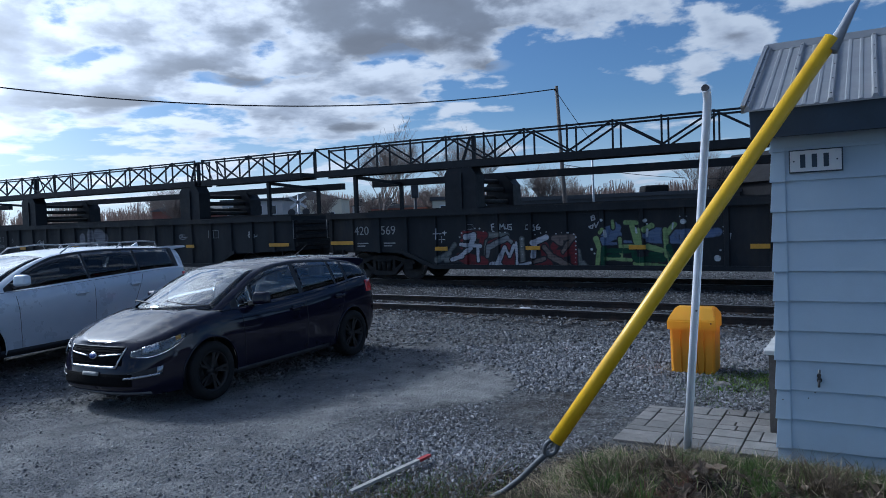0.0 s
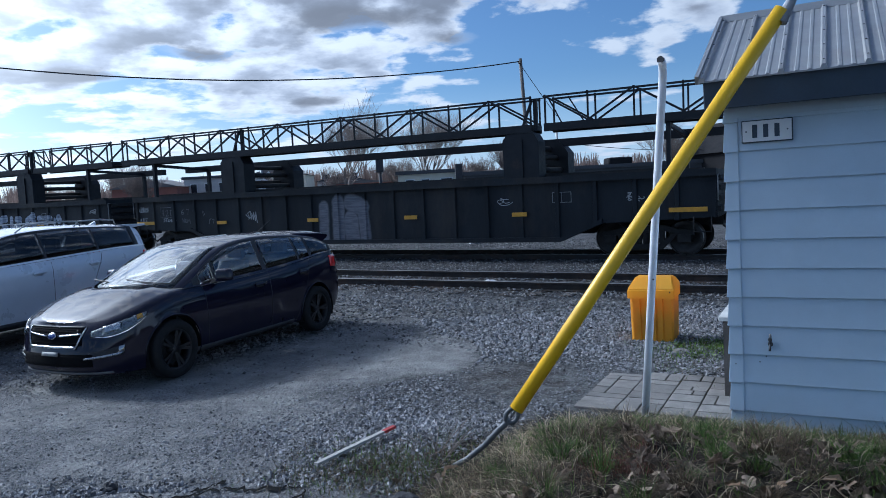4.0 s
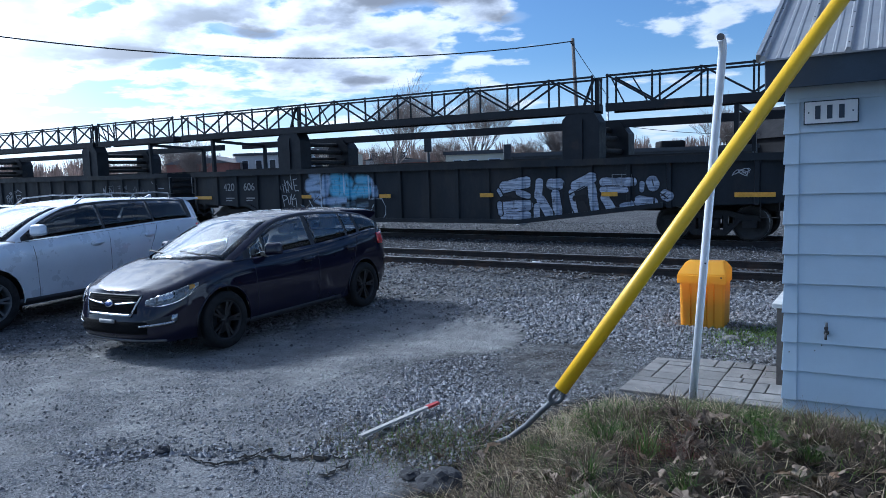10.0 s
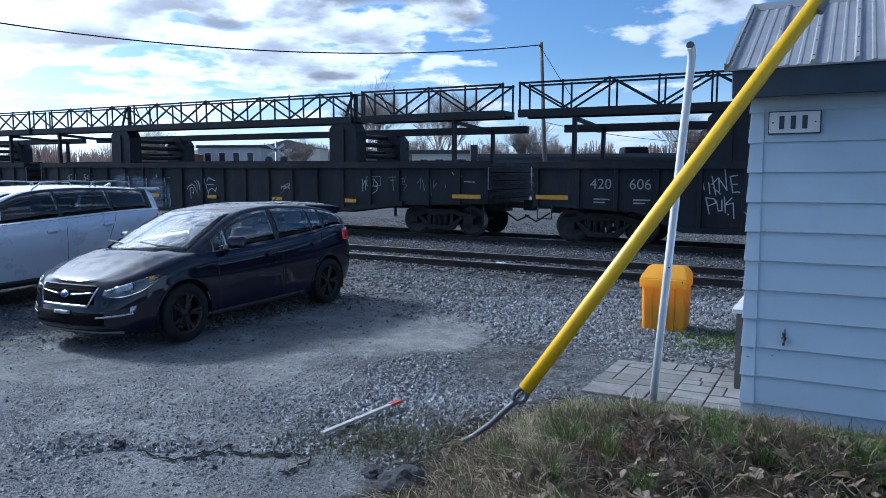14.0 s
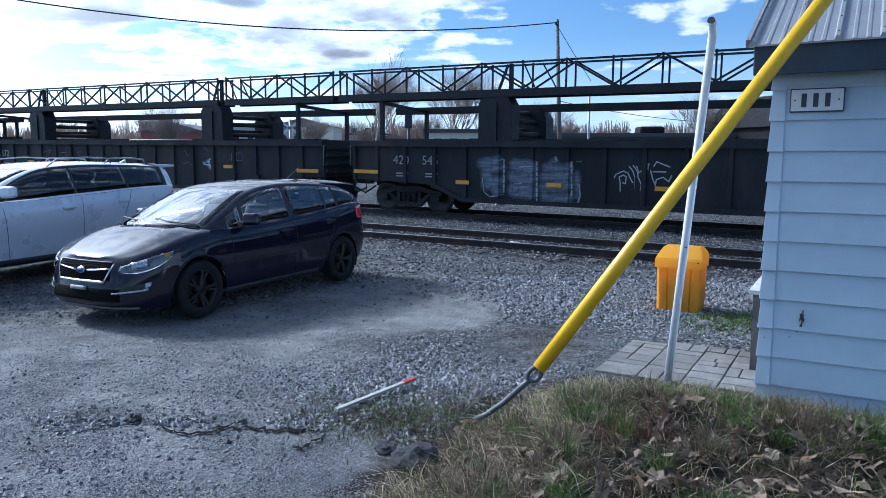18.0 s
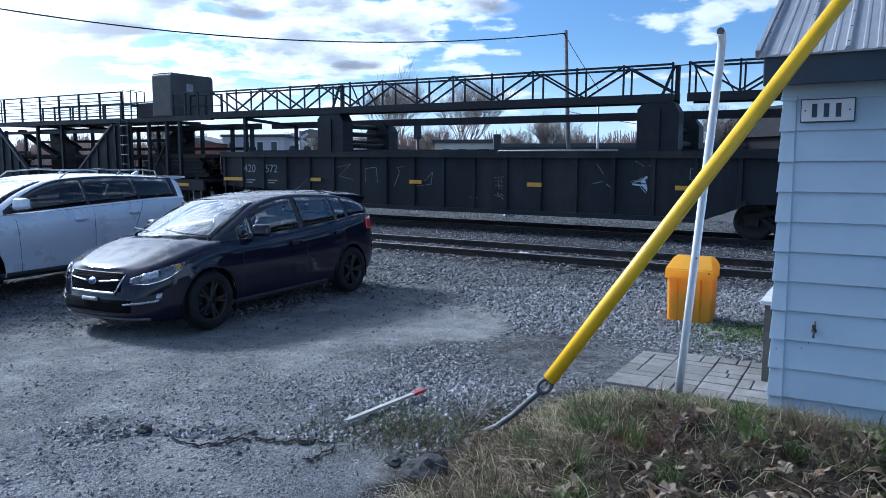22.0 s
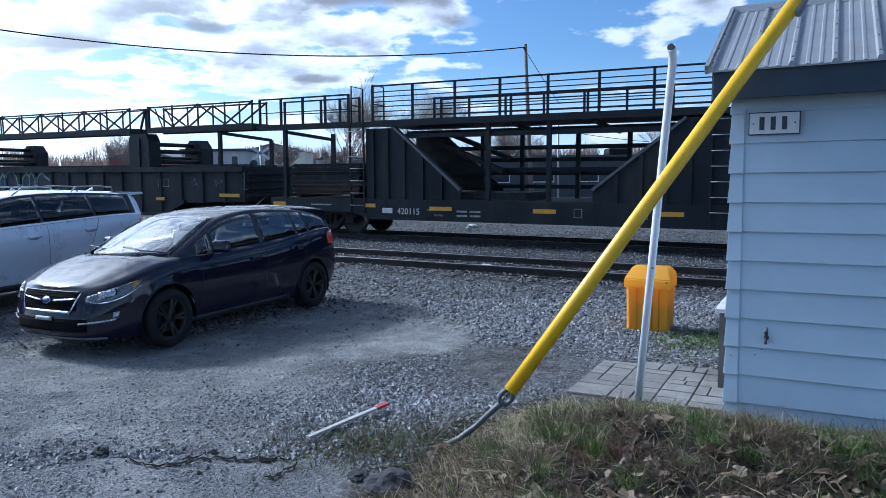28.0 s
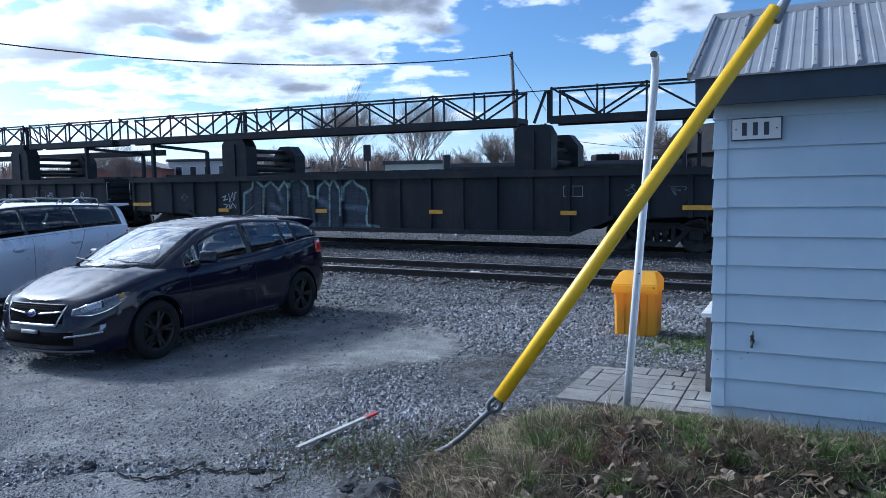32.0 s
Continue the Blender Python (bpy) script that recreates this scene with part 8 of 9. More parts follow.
for side in (-1, 1):
    patch("headlight", 0.72, 1.25, (0.74, 0.82), (0.86, 0.90), M["chrome"], 0.006, side)
    patch("tail_lamp", arc[-1] - 1.02, arc[-1] - 0.45, (0.98, 0.95), (1.13, 1.15), M["red_lens"], 0.012, side)
    patch("side_skirt", 1.85, 3.75, 0.275, 0.36, M["trim"], 0.006, side, m_=1)
    y = side * 0.66
    bm = bmesh.new()
    tube(bm, [(2.40, y, 1.57), (2.55, y, 1.665), (3.05, y, 1.695), (3.45, y, 1.675), (3.52, y, 1.60)], 0.011, 8)
    tube(bm, [(3.40, y, 1.60), (3.48, y, 1.675), (3.9, y, 1.68), (4.18, y, 1.655), (4.22, y, 1.56)], 0.011, 8)
    part("roof_rail", bm, M["galv"], car)
patch("grille", -0.5, 0.5, 0.62, 0.82, M["trim"], 0.006)
bm = bmesh.new()
slab(bm, [(4.4, 1.575), (4.90, 1.56), (4.92, 1.53), (4.6, 1.51)], -0.62, 0.62)
bevel(bm, 0.008, 2)
part("roof_spoiler", bm, M["silver"], car)
bm = bmesh.new()
slab(bm, [(4.28, 1.59), (4.42, 1.65), (4.44, 1.58)], -0.015, 0.015)
part("shark_fin", bm, M["silver"], car)


# pale van-like car beyond the sport utility car
VAN = dict(SUV)
VAN["windows"] = [(1.50, 2.68, "glass_dark"), (2.74, 3.60, "glass_dark"), (3.66, 4.52, "glass_dark")]
CAR_3 = pose(-10.57, 9.26, 0.08) @ pose(0, 0, 0, 0, 0, 90 - 22.8)
car, body, patch, skin, belt_y, arc = build_car("van_car", CAR_3, "white family van parked beyond the silver sport utility car", VAN)
for side in (-1, 1):
    patch("headlight", 0.72, 1.25, (0.74, 0.82), (0.86, 0.90), M["chrome"], 0.006, side)
    patch("tail_lamp", arc[-1] - 1.02, arc[-1] - 0.45, (0.98, 0.95), (1.13, 1.15), M["red_lens"], 0.012, side)
patch("grille", -0.5, 0.5, 0.62, 0.82, M["trim"], 0.006)

# ---- grit bin ----
def bin_plastic():
    mt = bpy.data.materials.new("amber_bin_plastic")
    mt.use_nodes = True
    nt = mt.node_tree
    b = nt.nodes["Principled BSDF"]
    b.inputs["Base Color"].default_value = (0.92, 0.56, 0.06, 1)
    b.inputs["Roughness"].default_value = 0.45
    tr = nt.nodes.new("ShaderNodeBsdfTranslucent")
    tr.inputs["Color"].default_value = (0.98, 0.62, 0.08, 1)
    nz = nt.nodes.new("ShaderNodeTexNoise")
    nz.inputs["Scale"].default_value = 14
    bp = nt.nodes.new("ShaderNodeBump")
    bp.inputs["Strength"].default_value = 0.05
    nt.links.new(nz.outputs[0], bp.inputs["Height"])
    nt.links.new(bp.outputs[0], b.inputs["Normal"])
    mx = nt.nodes.new("ShaderNodeMixShader")
    mx.inputs[0].default_value = 0.62
    nt.links.new(b.outputs[0], mx.inputs[1])
    nt.links.new(tr.outputs[0], mx.inputs[2])
    nt.links.new(mx.outputs[0], nt.nodes["Material Output"].inputs[0])
    return mt


M["bin"] = bin_plastic()
M["salt"] = mat("dirty_road_salt", (0.16, 0.14, 0.10), 0.9, 0.0, 0.3, 12.0, 0.3, 60)


def grit_bin():
    ob = empty("grit_bin", pose(2.80, 8.80, ground_height(2.8, 8.8) - 0.01) @ pose(0, 0, 0, 0, 0, -27.5) @ Matrix.Diagonal((0.80, 0.84, 0.87, 1)), "amber yellow plastic grit bin with a sloped lid on the gravel", "grit bin")
    w0, w1, d0, d1, h = 0.312, 0.322, 0.24, 0.252, 0.66
    bm = bmesh.new()
    # tapered tub with three ribs on the front; open inside
    outer = [(-w0, -d0 + 0.05), (-w0 + 0.04, -d0)]
    for g in (-0.15, 0.07, 0.17):      # moulded grooves down the front
        outer += [(g - 0.014, -d0), (g - 0.008, -d0 + 0.02), (g + 0.008, -d0 + 0.02), (g + 0.014, -d0)]
    outer += [(w0 - 0.03, -d0), (w0, -d0 + 0.03), (w0, d0), (-w0, d0)]
    lo = [bm.verts.new((x, y, 0.0)) for x, y in outer]
    hi = [bm.verts.new((x * w1 / w0, y * d1 / d0, h)) for x, y in outer]
    for i in range(len(outer)):
        bm.faces.new((lo[i], lo[(i + 1) % len(outer)], hi[(i + 1) % len(outer)], hi[i]))
    bm.faces.new(lo[::-1])
    bmesh.ops.recalc_face_normals(bm, faces=bm.faces[:])
    bmesh.ops.solidify(bm, geom=bm.faces[:], thickness=0.006)
    part("tub", bm, M["bin"], ob)
    bm = bmesh.new()
    hexa(bm, [(-w0 + 0.06, -d0 + 0.04, 0.01), (w0 - 0.06, -d0 + 0.04, 0.01), (w0 - 0.06, d0 - 0.02, 0.01), (-w0 + 0.06, d0 - 0.02, 0.01), (-w0 + 0.055, -d0 + 0.032, 0.42), (w0 - 0.055, -d0 + 0.032, 0.40), (w0 - 0.05, d0 - 0.01, 0.40), (-w0 + 0.05, d0 - 0.01, 0.43)])
    part("salt", bm, M["salt"], ob, "dirty road salt showing through the tub")
    bm = bmesh.new()
    v = [(-0.345, -0.29, 0.63), (0.345, -0.29, 0.63), (0.345, 0.29, 0.63), (-0.345, 0.29, 0.63), (-0.345, -0.29, 0.755), (0.345, -0.29, 0.755), (0.345, 0.29, 0.80), (-0.345, 0.29, 0.80), (-0.27, -0.02, 0.90), (0.27, -0.02, 0.90), (0.27, 0.22, 0.90), (-0.27, 0.22, 0.90)]
    vv = [bm.verts.new(p) for p in v]
    for q in ((0, 1, 5, 4), (1, 2, 6, 5), (2, 3, 7, 6), (3, 0, 4, 7), (4, 5, 9, 8), (5, 6, 10, 9), (6, 7, 11, 10), (7, 4, 8, 11), (8, 9, 10, 11)):
        bm.faces.new([vv[i] for i in q])
    bmesh.ops.recalc_face_normals(bm, faces=bm.faces[:])
    bmesh.ops.bevel(bm, geom=bm.edges[:], offset=0.015, segments=2, affect="EDGES")
    part("lid", bm, M["bin"], ob)
    bm = bmesh.new()
    tube(bm, [(0.28, -0.295, 0.72), (0.28, -0.283, 0.72)], 0.011, 8)
    part("lock_hole", bm, M["dark_cap"], ob)


grit_bin()

# ---- paver patch beside the shed ----
patio = empty("paver_patch", LEVEL @ pose(SHED_S, SHED_N, 0), "patch of grey concrete pavers in mixed sizes beside the shed", "paving", "", "structure")


def lay_pavers():
    """Pavers of mixed sizes in columns that run away from the grass."""
    rnd = random.Random(5)
    x, x1 = -1.32, -0.03

    def lay(xa, xb, ya, yb):
        bm = bmesh.new()
        tilt = rnd.uniform(-0.003, 0.003)
        zt = 0.028 + rnd.uniform(-0.004, 0.004)
        hexa(bm, [(xa + 0.006, ya + 0.006, -0.04), (xb - 0.006, ya + 0.006, -0.04), (xb - 0.006, yb - 0.006, -0.04), (xa + 0.006, yb - 0.006, -0.04), (xa + 0.006, ya + 0.006, zt), (xb - 0.006, ya + 0.006, zt + tilt), (xb - 0.006, yb - 0.006, zt + tilt), (xa + 0.006, yb - 0.006, zt)])
        bmesh.ops.recalc_face_normals(bm, faces=bm.faces[:])
        bevel(bm, 0.007, 2)
        part("paver", bm, M["paver"], patio)

    while x < x1 - 0.1:
        w = min(rnd.choice((0.28, 0.32, 0.36)), x1 - x)
        y, y1 = 0.05 + rnd.uniform(-0.02, 0.03), 1.36 - 0.10 * (x < -1.0)
        while y < y1 - 0.05:
            h = min(rnd.choice((0.14, 0.21, 0.21, 0.28)), y1 - y)
            if rnd.random() < 0.4 and w > 0.25:
                c = x + w * rnd.choice((0.4, 0.5, 0.6))
                lay(x, c, y, y + h)
                lay(c, x + w, y, y + h)
            else:
                lay(x, x + w, y, y + h)
            y += h
        x += w


# ---- marker stake, broken asphalt lumps ----
stake = empty("survey_stake", pose(0, 0, 0), "thin grey wooden stake with a red tip on gravel", "stake")
a, b = Vector((-0.84, 5.13, 0.035)), Vector((-0.30, 5.80, 0.06))
m = a.lerp(b, 0.84)
bm = bmesh.new()
bar(bm, a, m, 0.038, 0.02)
part("shaft", bm, M["stake_wood"] if "stake_wood" in M else M.setdefault("stake_wood", mat("grey_stake_wood", (0.40, 0.385, 0.36), 0.8, 0.0, 0.2, 9.0, 0.2, 60)), stake)
bm = bmesh.new()
bar(bm, m, b, 0.039, 0.021)
part("tip", bm, mat("red_marking_paint", (0.36, 0.04, 0.04), 0.6, 0.0, 0.15, 9.0, 0.1, 60), stake, "red painted tip")

M["asphalt_lump"] = mat("broken_asphalt", (0.035, 0.035, 0.038), 0.9, 0.0, 0.35, 9.0, 0.6, 50)
M["ballast"] = mat("dark_ballast_stone", (0.11, 0.113, 0.12), 0.6, 0.0, 0.25, 9.0, 0.2, 60, per=0.85)
M["stone"] = mat("crushed_stone", (0.168, 0.169, 0.176), 0.6, 0.0, 0.25, 9.0, 0.2, 60, per=0.85)


def lump(name, x, y, r, flat, seed, material, label, category):
    rnd = random.Random(seed)
    bm = bmesh.new()
    bmesh.ops.create_icosphere(bm, subdivisions=3, radius=r)
    off = Vector((seed * 3.1, seed * 1.7, 0))
    for v in bm.verts:
        n_ = noise.noise(v.co * (1.6 / r) + off) * 0.5 + noise.noise(v.co * (4 / r) + off) * 0.16
        v.co *= 1 + n_
        v.co.z *= flat
    ob = part(name, bm, material)
    ob.matrix_basis = pose(x, y, ground_height(x, y) + r * flat * 0.35, 0, 0, rnd.uniform(0, 360))
    return tagged(ob, label, category)


lump("asphalt_lump", -0.20, 4.22, 0.14, 0.8, 1, M["asphalt_lump"], "dark broken lump of asphalt at the grass edge", "rubble")
lump("asphalt_lump", -0.42, 4.48, 0.07, 0.5, 4, M["asphalt_lump"], "small dark lump of broken asphalt", "rubble")
lump("stone", -2.22, 4.92, 0.055, 0.7, 2, M["asphalt_lump"], "lone dark stone on the broken asphalt", "stone")
M["litter"] = mat("white_litter", (0.6, 0.61, 0.63), 0.7, 0.0, 0.15, 20.0, 0.1, 60)
lump("litter", 1.32, 15.24, 0.16, 0.35, 11, M["litter"], "crumpled white litter lying between the rails", "litter")
lump("pale_stone", 1.82, 26.54, 0.19, 0.6, 12, M["litter"], "pale boulder beside the walkway beyond the tracks", "stone")
lump("rubble_piece", 2.85, 8.05, 0.08, 0.4, 7, M["paver"], "broken piece of concrete among weeds", "rubble")
# near-black matt colour stands in for the shade down inside the cracks
M["crack_dark"] = mat("crack_shade", (0.022, 0.022, 0.022), 1.0, 0.0, 0.3, 20.0, 0.3, 60, spec=0.0)
crack = empty("asphalt_crack", pose(0, 0, 0), "jagged dark cracks running through old asphalt", "crack", "", "structure")


def cracks():
    rnd = random.Random(9)
    for pts in (((-2.02, 4.83), (-1.84, 4.72), (-1.68, 4.70), (-1.55, 4.78), (-1.40, 4.86), (-1.22, 4.80), (-1.02, 4.80), (-0.86, 4.76)), ((-1.68, 4.70), (-1.60, 4.83), (-1.48, 4.94), (-1.42, 4.98)), ((-0.86, 4.76), (-0.84, 4.64), (-0.95, 4.52), (-1.05, 4.46))):
        line_ = []
        for (ax, ay), (bx, by) in zip(pts, pts[1:]):
            for t in range(5):
                line_.append((ax + (bx - ax) * t / 5 + rnd.uniform(-0.016, 0.016), ay + (by - ay) * t / 5 + rnd.uniform(-0.034, 0.034)))
        bm = bmesh.new()
        prev = None
        for i, (x, y) in enumerate(line_):
            w = (0.006 + 0.05 * abs(noise.noise(Vector((x * 6, y * 6, 1)))) + 0.007 * rnd.random()) * min(1, 0.25 + 3 * i / len(line_), 0.25 + 3 * (1 - i / len(line_)))
            z = ground_height(x, y)
            cur = [bm.verts.new((x, y - w * 1.3, z + 0.014)), bm.verts.new((x, y + w, z + 0.015))]
            if prev:
                bm.faces.new((prev[0], cur[0], cur[1], prev[1]))
            prev = cur
        part("crack_edge", bm, M["crack_dark"], crack)


cracks()


# ---- stones, grass, leaves ----
def scatter_stones(name, label, spots, seed, material):
    """Many small angular stones in one mesh."""
    rng = np.random.default_rng(seed)
    k = len(spots)
    base = np.array([(1, 0, 0), (0, 1, 0), (-1, 0, 0), (0, -1, 0), (0, 0, 1), (0, 0, -1)], float)
    tri = np.array([(0, 1, 4), (1, 2, 4), (2, 3, 4), (3, 0, 4), (1, 0, 5), (2, 1, 5), (3, 2, 5), (0, 3, 5)])
    sp = np.array(spots)
    shape = base[None] * rng.uniform(0.55, 1.25, (k, 6, 1)) + rng.uniform(-0.25, 0.25, (k, 6, 3))
    shape[:, :, 2] *= rng.uniform(0.45, 0.9, (k, 1))
    ang = rng.uniform(0, 2 * math.pi, k)
    c, s = np.cos(ang)[:, None], np.sin(ang)[:, None]
    x = shape[:, :, 0] * c - shape[:, :, 1] * s
    y = shape[:, :, 0] * s + shape[:, :, 1] * c
    v = np.stack([x, y, shape[:, :, 2]], -1) * sp[:, None, 3:4] + sp[:, None, :3]
    f = (tri[None] + 6 * np.arange(k)[:, None, None]).reshape(-1, 3)
    me = bpy.data.meshes.new(name)
    me.from_pydata(v.reshape(-1, 3), [], f)
    me.materials.append(material)
    return tagged(new(name, me), label, "gravel", "", "stuff")


def stones():
    rnd = random.Random(21)
    near, far, chips = [], [], []
    while len(near) < 70000:
        y = 3.4 + 7.5 * rnd.random() ** 1.2
        x = rnd.uniform(-0.66 * y - 0.6, 0.62 * y)
        du, so, asp = zones(x, y)
        heap = math.exp(-((x + 0.75 - 0.3 * (y - 6)) / 0.9) ** 2 - ((y - 6.0) / 0.45) ** 2)
        keep = (0.03 if du > 0.75 else 0.12) + 0.6 * heap + (0.0 if du > 0.4 else 0.36) - 0.6 * so - (0.46 if asp else 0) - 0.34 * fine_dirt(x, y)
        if bank_depth(x, y) > 0.03 or (x * U.x + y * U.y > -2.0 and 5.9 < x * N.x + y * N.y < 7.35):
            continue
        if rnd.random() < keep:
            r = (0.75 if du > 0.4 else 1) * rnd.choice((0.005, 0.006, 0.008, 0.011, 0.014, 0.02)) * rnd.uniform(0.7, 1.3) * (1.1 if heap > 0.4 and not asp else 1 if y < 8 else 1.4)
            near.append((x, y, ground_height(x, y) + r * 0.25, r))
    while len(far) < 70000:
        nn = 8.2 + 17.5 * rnd.random() ** 1.5
        s = rnd.uniform(-30, 4)
        x, y = U.x * s + N.x * nn, U.y * s + N.y * nn
        if nn < 11.5 and (zones(x, y)[0] > 0.4 or fine_dirt(x, y) > 0.3) and rnd.random() < 0.92:
            continue
        r = rnd.uniform(0.018, 0.036)
        far.append((x, y, ground_height(x, y) + r * 0.3 + (0.03 if 12.4 < nn < 15.4 else 0), r))
    while len(chips) < 60000:
        y = 3.5 + 4.2 * rnd.random() ** 1.3
        x = rnd.uniform(-0.66 * y - 0.4, 0.3 * y)
        if bank_depth(x, y) > 0.03 or rnd.random() > 0.35 + 1.4 * noise.noise(Vector((x * 1.7, y * 1.7, 4))):
            continue
        r = rnd.choice((0.003, 0.004, 0.005, 0.007)) * rnd.uniform(0.8, 1.3)
        chips.append((x, y, ground_height(x, y) + r * 0.2, r))
    scatter_stones("stone_chips", "fine stone chips trodden into the yard", chips, 5, M["stone"])
    scatter_stones("gravel", "loose crushed grey gravel strewn over the yard", near, 3, M["stone"])
    scatter_stones("ballast", "grey crushed stone ballast round the tracks", far, 4, M["ballast"])


stones()


def blades(name, label, spots, material, seed, lean=0.5):
    """Grass blades: narrow bent strips in one mesh. spots: x, y, z, height, width, bearing of the lean (99: any)."""
    rng = np.random.default_rng(seed)
    k = len(spots)
    sp = np.array(spots)
    ang = np.where(sp[:, 5] > 90, rng.uniform(0, 2 * math.pi, k), sp[:, 5])
    bend = rng.uniform(0.1, 1.0, k) * lean
    dx, dy = np.cos(ang), np.sin(ang)
    h, w = sp[:, 3], sp[:, 4]
    face = rng.uniform(0, 2 * math.pi, k)
    wx, wy = np.cos(face) * w, np.sin(face) * w
    out = np.zeros((k, 5, 3))
    for i, (t, s) in enumerate(((0, 1), (0, -1), (0.55, 0.8), (0.55, -0.8), (1, 0))):
        reach = bend * h * t * t * 1.3
        out[:, i, 0] = sp[:, 0] + dx * reach + wx * s
        out[:, i, 1] = sp[:, 1] + dy * reach + wy * s
        out[:, i, 2] = sp[:, 2] + h * t * (1 - 0.45 * bend * t)
    idx = 5 * np.arange(k)[:, None]
    quads = (idx + np.array([0, 1, 3, 2])).tolist()
    tris = (idx + np.array([2, 3, 4])).tolist()
    me = bpy.data.meshes.new(name)
    me.from_pydata(out.reshape(-1, 3).tolist(), [], quads + tris)
    me.materials.append(material)
    return tagged(new(name, me), label, "grass", "", "stuff")


M["grass_green"] = mat("green_grass", (0.075, 0.125, 0.028), 0.6, 0.0, 0.3, 3.0, 0, 60, per=0.75, thin=0.5)
M["grass_dry"] = mat("dry_grass", (0.112, 0.085, 0.054), 0.7, 0.0, 0.3, 3.0, 0, 60, per=0.85, thin=0.45)
M["leaf"] = mat("dead_leaf", (0.30, 0.235, 0.175), 0.8, 0.0, 0.3, 20.0, 0.1, 60, per=0.6, thin=0.25)


def grass():
    rnd = random.Random(33)
    green, dry, rust = [], [], []
    tries = 0
    while len(green) + len(dry) < 11000 and tries < 800000:
        tries += 1
        x, y = rnd.uniform(-0.6, 4.6), rnd.uniform(2.9, 5.9)
        d = bank_depth(x, y)
        if d < -0.05 or (d > 0.7 and x < 2.0 and rnd.random() < 0.85):
            continue
        tuft = noise.noise(Vector((x * 2.3, y * 2.3, 5))) + 0.5 * noise.noise(Vector((x * 7, y * 7, 2)))
        crest = math.exp(-((d - 0.65) / 0.45) ** 2)
        dens = 0.42 + 0.45 * crest + 0.4 * tuft - (0.3 if d > 1.05 else 0)
        if rnd.random() > dens:
            continue
        is_green = noise.noise(Vector((x * 1.5, y * 1.5, 8))) + 0.3 * (x - 1.1) - 0.25 * (d > 0.9) > rnd.uniform(-0.45, 0.5)
        h = (rnd.uniform(0.04, 0.12) if is_green else rnd.uniform(0.05, 0.17)) * (0.55 + 0.4 * crest) * min(1, 0.35 + max(0, d) * 1.2) * (1 + 0.6 * max(0, tuft))
        (green if is_green else dry).append((x, y, ground_height(x, y) - 0.005, h, rnd.uniform(0.0013, 0.003), 99))
    # tufts whose blades fall outwards
    made = 0
    while made < 620:
        cx, cy = rnd.uniform(-0.5, 4.4), rnd.uniform(3.0, 5.8)
        d = bank_depth(cx, cy)
        if d < 0.02 or (d > 0.75 and rnd.random() < 0.8):
            continue
        made += 1
        is_green = rnd.random() < 0.25 + 0.14 * (cx - 0.8)
        tall = rnd.uniform(0.08, 0.15) * min(1, 0.5 + d) * (1.5 if rnd.random() < 0.2 else 1)
        for _ in range(rnd.randint(60, 130)):
            a, r = rnd.uniform(0, 6.283), rnd.random() * 0.05
            x, y = cx + r * math.cos(a), cy + r * math.sin(a)
            (green if is_green else dry).append((x, y, ground_height(x, y) - 0.005, tall * rnd.uniform(0.5, 1.6), rnd.uniform(0.0012, 0.0028), a + rnd.gauss(0, 0.9)))
    # pale straw and green shoots; sunlit highlights are partly put into their brighter colours
    straw, shoots = [], []
    made = 0
    while made < 15000:
        x, y = rnd.uniform(-0.5, 4.4), rnd.uniform(3.1, 5.8)
        d = bank_depth(x, y)
        if d < 0.03 or (d > 0.75 and rnd.random() < 0.8) or (x < 0.5 and rnd.random() < 0.55) or rnd.random() > 0.35 + 0.5 * noise.noise(Vector((x * 3, y * 3, 9))) + (0.3 if d < 0.9 else 0):
            continue
        made += 1
        z = ground_height(x, y)
        if rnd.random() < 0.28 + 0.16 * (x - 1):
            shoots.append((x, y, z, rnd.uniform(0.06, 0.14), rnd.uniform(0.0015, 0.003), 99))
        else:
            straw.append((x, y, z, rnd.uniform(0.07, 0.20), rnd.uniform(0.0016, 0.0032), 99))
    for _ in range(900):
        x, y = rnd.gauss(3.2, 0.3), rnd.gauss(8.1, 0.24)
        shoots.append((x, y, ground_height(x, y) - 0.003, rnd.uniform(0.02, 0.08), rnd.uniform(0.002, 0.005), 99))
    for _ in range(90):
        x = rnd.uniform(2.75, 3.7)
        y = 5.13 - (x - 2.75) * 0.6 + rnd.gauss(0, 0.05)
        green.append((x, y, ground_height(x, y) - 0.005, rnd.uniform(0.08, 0.24), rnd.uniform(0.002, 0.004), 99))
    # long dry tussocks hanging over the edge of the bank
    for cx, cy, n_, tall in ((2.2, 4.45, 900, 0.20), (2.75, 4.6, 500, 0.17), (0.95, 4.95, 700, 0.14), (0.35, 4.6, 700, 0.13), (1.7, 4.9, 500, 0.13), (0.1, 4.35, 500, 0.12)):
        for _ in range(n_):
            a, r = rnd.uniform(0, 6.283), rnd.random() * 0.16
            x, y = cx + r * math.cos(a), cy + r * math.sin(a)
            dry.append((x, y, ground_height(x, y) - 0.005, tall * rnd.uniform(0.6, 1.5), rnd.uniform(0.0008, 0.0018), a + rnd.gauss(0, 0.9)))
    for _ in range(1400):
        x, y = rnd.gauss(1.15, 0.16), rnd.gauss(4.42, 0.13)
        rust.append((x, y, ground_height(x, y) - 0.005, rnd.uniform(0.05, 0.16), rnd.uniform(0.001, 0.0025), 99))
    # sparser grass over the rest of the bank
    for _ in range(16000):
        x, y = rnd.uniform(-0.9, 5.4), rnd.uniform(-2.9, 3.1)
